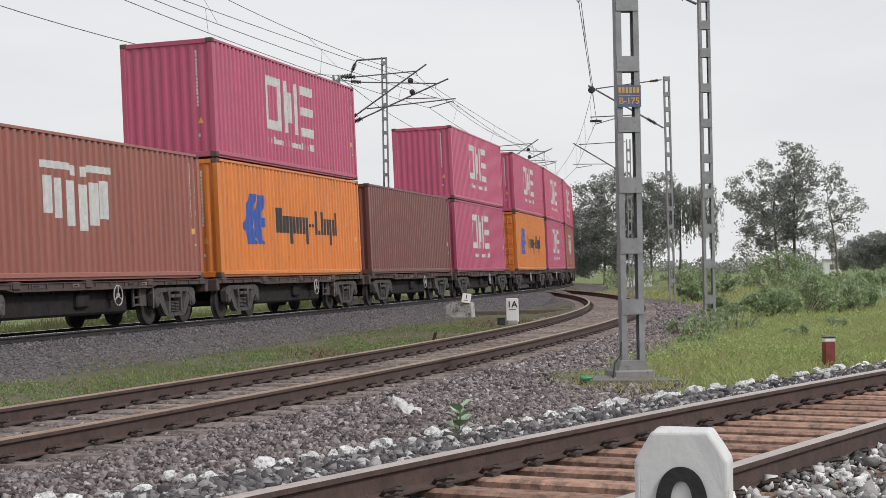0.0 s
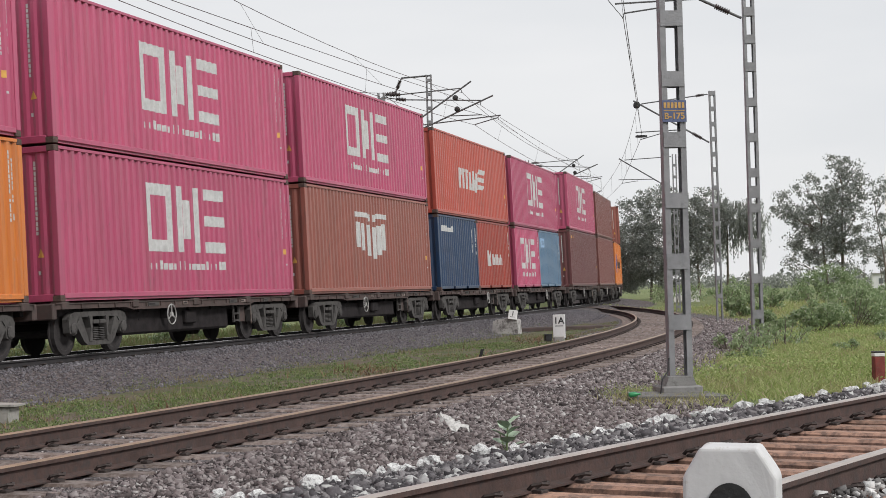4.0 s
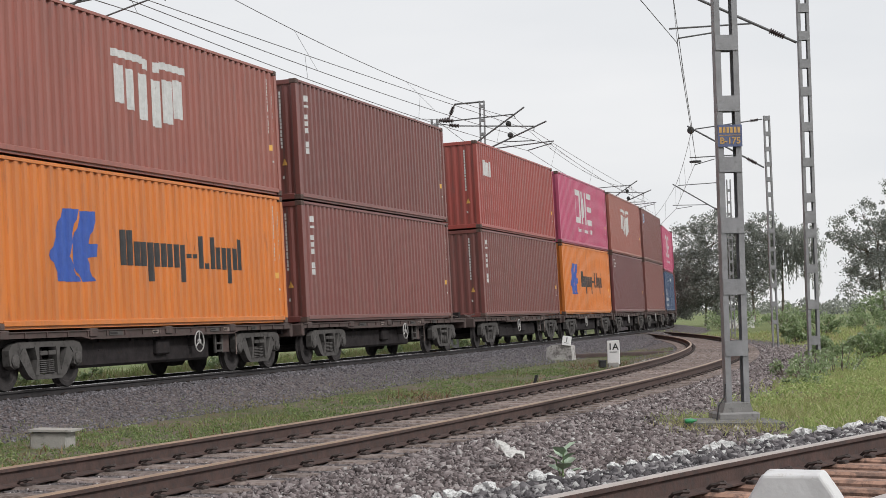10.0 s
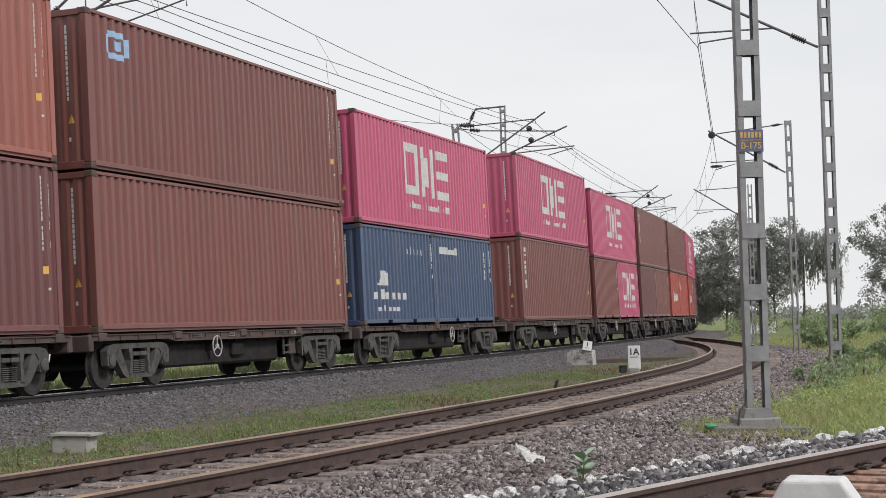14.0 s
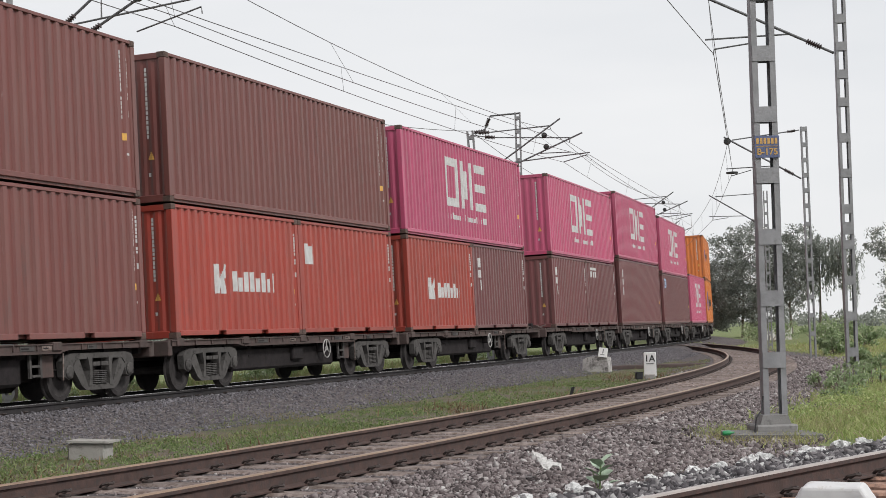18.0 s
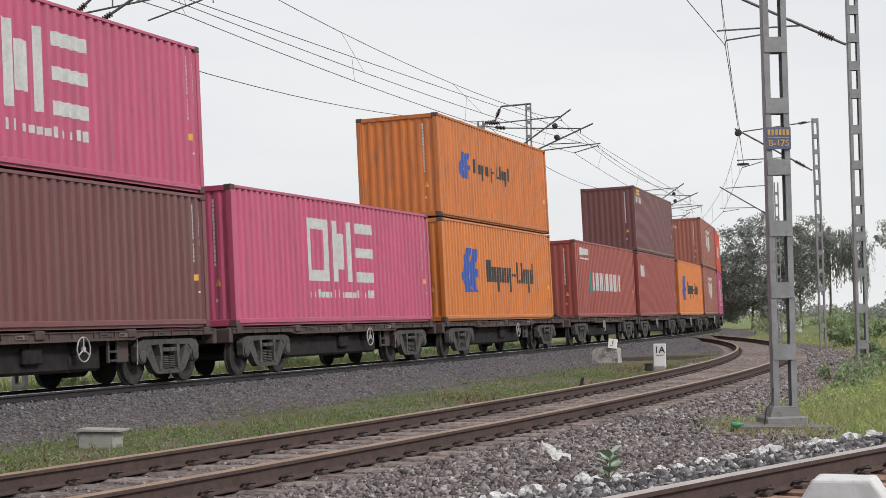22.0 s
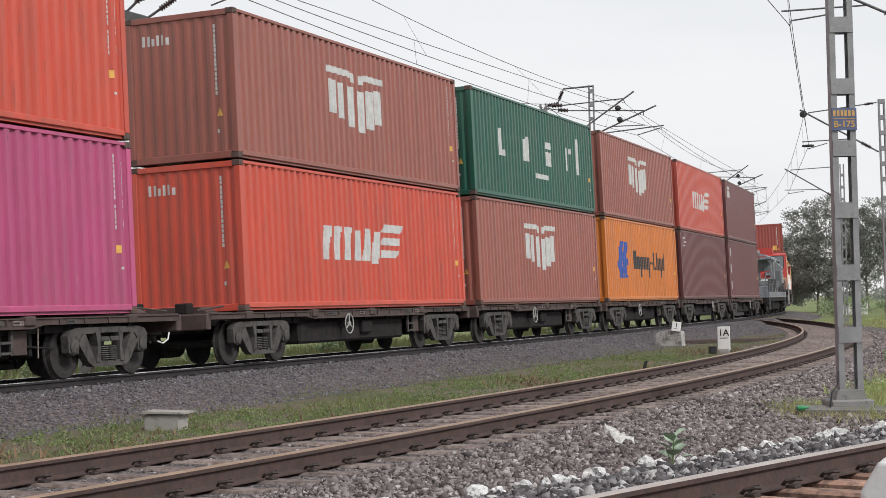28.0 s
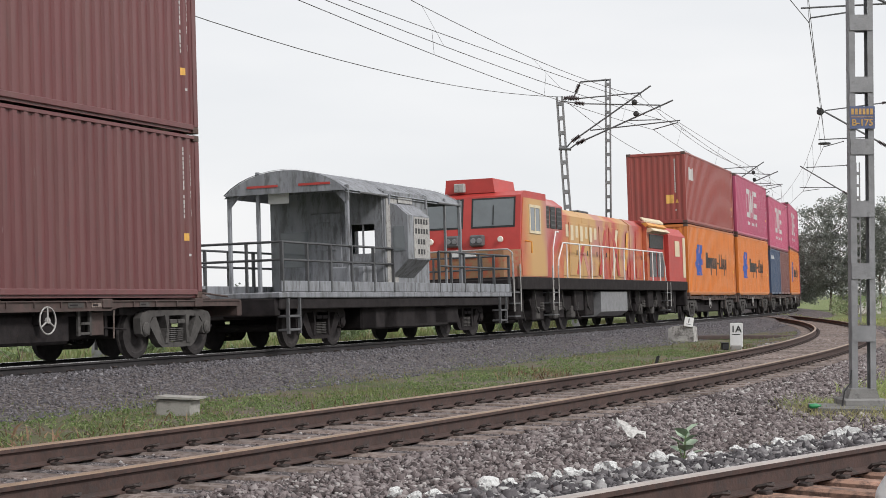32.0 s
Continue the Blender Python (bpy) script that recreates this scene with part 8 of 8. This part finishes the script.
rs = random.Random(12)
for k, (x, y, h, sp) in enumerate(((9.2, 47.5, 1.1, 0.9), (10.4, 48.5, 1.35, 1.1), (11.6, 49.5, 1.4, 1.1), (12.6, 50.5, 1.2, 0.9), (8.3, 49.5, 0.8, 0.7), (10.5, 70.0, 1.0, 0.8), (14.0, 86.0, 1.4, 1.4), (23.0, 88.0, 1.6, 1.6), (19.5, 102.0, 1.5, 1.4), (22.0, 103.0, 1.7, 1.5), (24.2, 101.0, 1.5, 1.4), (15.5, 110.0, 1.7, 1.8), (13.0, 118.0, 1.9, 2.0), (18.0, 120.0, 1.9, 2.0))):
    shrub(x, y, h, sp, "leafy green shrub in the tall grass", 100 + k, size=0.12 if y < 60 else 0.18, per=75 if y < 60 else 50)
for k, (x, y, h) in enumerate(((4.75, 30.5, 0.35), (5.0, 32.2, 0.4), (5.15, 33.8, 0.5), (5.35, 35.2, 0.45), (5.2, 36.4, 0.5), (4.6, 31.6, 0.25), (7.0, 33.0, 0.4), (8.6, 36.5, 0.5), (5.5, 35.8, 0.65), (5.9, 37.0, 0.75), (6.5, 37.2, 0.85), (5.3, 34.4, 0.6), (6.1, 36.2, 0.6))):
    shrub(x, y, h, h * 0.7, "low leafy weed at the edge of the gravel", 200 + k, size=0.09, per=16, clumps=12)

M["weed_leaf"] = island_material("yellowish_green_weed_leaves", [(0.0, (0.22, 0.3, 0.1)), (0.6, (0.36, 0.44, 0.16)), (1.0, (0.5, 0.54, 0.27))], 0.5, 0.45)
wr = np.random.default_rng(31)
wx, wy = wr.uniform(2.5, 13, 5200), wr.uniform(21.5, 44, 5200)
wk = (side_of(T_LOOP, wx, wy) > 0) & (side_of(T_SIDE, wx, wy) < 0) & (dist_to(T_LOOP, wx, wy) > WEDGE + 0.1) & (dist_to(T_SIDE, wx, wy) > 3.4) & tufted(wx * 0.6, wy * 0.6, 0.4)
wx, wy = wx[wk], wy[wk]
wz, _ = ground_height(wx, wy)
v, f = leaf_cards(np.stack([wx, wy, wz + wr.uniform(0.05, 0.2, len(wx))], 1), wr.uniform(0.07, 0.2, len(wx)), 18, 0.055, 0.2, wr, 0.8)
tagged(new("weeds", mesh_from_arrays("weeds", v, f, M["weed_leaf"])), "low leafy weeds in the grass beside the curve", "weeds", kind="stuff")

M["clover"] = island_material("dull_green_clover_leaves", [(0.0, (0.11, 0.17, 0.06)), (0.6, (0.19, 0.26, 0.1)), (1.0, (0.3, 0.33, 0.17))], 0.6, 0.4)
wx, wy = strip(LOOP, 3, 40, -5.2, -1.6, 2600, wr)
wk = (dist_to(T_MAIN, wx, wy) > 3.7) & tufted(wx, wy * 0.8, -0.3)
wx, wy = wx[wk], wy[wk]
wz, _ = ground_height(wx, wy)
v, f = leaf_cards(np.stack([wx, wy, wz + wr.uniform(0.01, 0.06, len(wx))], 1), wr.uniform(0.05, 0.14, len(wx)), 14, 0.042, 0.1, wr, 0.45)
tagged(new("weeds", mesh_from_arrays("weeds", v, f, M["clover"])), "low creeping green weeds between two tracks", "weeds", kind="stuff")

for k in range(11):
    p = lateral(MAIN, -8 + 5.5 * k + rs.uniform(-1.5, 1.5), -rs.uniform(4.2, 6.5))
    shrub(p.x, p.y, rs.uniform(0.5, 0.95), rs.uniform(0.5, 0.9), "low leafy green bush beyond the train", 300 + k, size=0.16, per=18, clumps=16)

# young broad-leaved plant in the gravel
M["pale_leaf"] = mat("pale_bluish_green_leaf", (0.29, 0.37, 0.27), rough=0.6, spread=0.25, scale=9, bump=0.1)
pl = thing("young_plant", "young broad-leaved green plant growing in the gravel", "plant", m=pose(0.13, 15.0, ground_z(0.13, 15.0) - 0.02))
part("stem", MB().tube((0, 0, 0), (0.02, 0.0, 0.3), 0.01, 6, 0.006).tube((0, 0, 0), (-0.06, 0.02, 0.22), 0.008, 6, 0.005), M["shrub_leaf"], pl)
for k in range(9):
    a, h = k * 2.4, 0.06 + 0.026 * k
    L = 0.17 - 0.005 * k
    lean = 0.35 + 0.04 * k
    lb = MB()
    c, s = math.cos(a), math.sin(a)
    q = [(0.0, 0.0), (0.3, 0.42), (0.68, 0.44), (1.0, 0.0), (0.68, -0.44), (0.3, -0.42)]
    lb.add([(0.01 + (u * c - w * s) * L, (u * s + w * c) * L, h + u * L * lean + abs(w) * 0.04) for u, w in q], [(0, 1, 2, 3), (0, 3, 4, 5)])
    part("leaf", lb, M["pale_leaf"], pl)

# far hedges and a white wall
rng_f = np.random.default_rng(44)
cs, rs_ = [], []
for k in range(420):
    a = radians(rng_f.uniform(-30, 25))
    d = rng_f.uniform(330, 520)
    x, y = -math.sin(a) * d, math.cos(a) * d
    hgt = rng_f.uniform(0.6, 2.6) * (1.9 if a < radians(-13.5) else 1.0)
    cs.append((x, y, -0.6 + hgt))
    rs_.append(rng_f.uniform(1.5, 3.5) * (1.5 if a < radians(-13.5) else 1.0))
v, f = leaf_cards(cs, rs_, 70, 0.9, 0.1, rng_f, 0.6)
tagged(new("far_hedge", mesh_from_arrays("far_hedge", v, f, M["hazed_leaf"])), "far hedges and trees on the horizon, haze in their leaf colour", "hedge", kind="stuff")
fh = thing("farm_house", "low white farm house beyond the field", "house", m=pose(58.0, 250.0, ground_z(58.0, 250.0) - 0.1, 0, 0, -10))
part("wall", MB().box(-1.3, 1.3, -1.5, 1.5, 0, 2.3, 0.02), M["white"], fh)
part("roof", MB().prism([(-1.5, 2.31), (1.5, 2.31), (1.4, 2.45), (-1.4, 2.45)], 1, -1.7, 1.7), M["concrete"], fh, "flat grey roof slab")
part("window", MB().box(-0.4, 0.2, -1.53, -1.501, 0.9, 1.7, 0.01), M["glass"], fh, "dark window")
ww = thing("white_wall", "low white painted wall beside the far curve", "wall", m=pose(14.6, 126.0, ground_z(14.6, 126.0), 0, 0, -8))
part("wall_panel", MB().box(-1.1, 1.1, -0.1, 0.1, 0, 0.9, 0.02), M["white"], ww)
part("wall_cap", MB().box(-1.15, 1.15, -0.14, 0.14, 0.905, 0.98, 0.02), M["concrete"], ww)


# ---- movement of the train ----
def gone(t):
    """Metres that the train has moved since the start."""
    return 16.7886 * t + 0.00529 * t * (t - 32)


def rider_pose(middle, foot, half, turned, off):
    x0, y0, _ = on(MAIN, middle - half)
    x1, y1, _ = on(MAIN, middle + half)
    th = math.atan2(-(x1 - x0), y1 - y0)
    m = pose((x0 + x1) / 2, (y0 + y1) / 2, 0, 0, 0, math.degrees(th)) @ pose(0, 0, 0, 0, -math.degrees(CANT), 0) @ pose(0, off, foot)
    return m @ pose(0, 0, 0, 0, 0, 180) if turned else m


def motions():
    for ob, middle, foot, half, turned, off in RIDERS:
        rows = [(0.5 * k, rider_pose(middle - gone(0.5 * k), foot, half, turned, off)) for k in range(65)]
        walk(ob, rows)


motions()
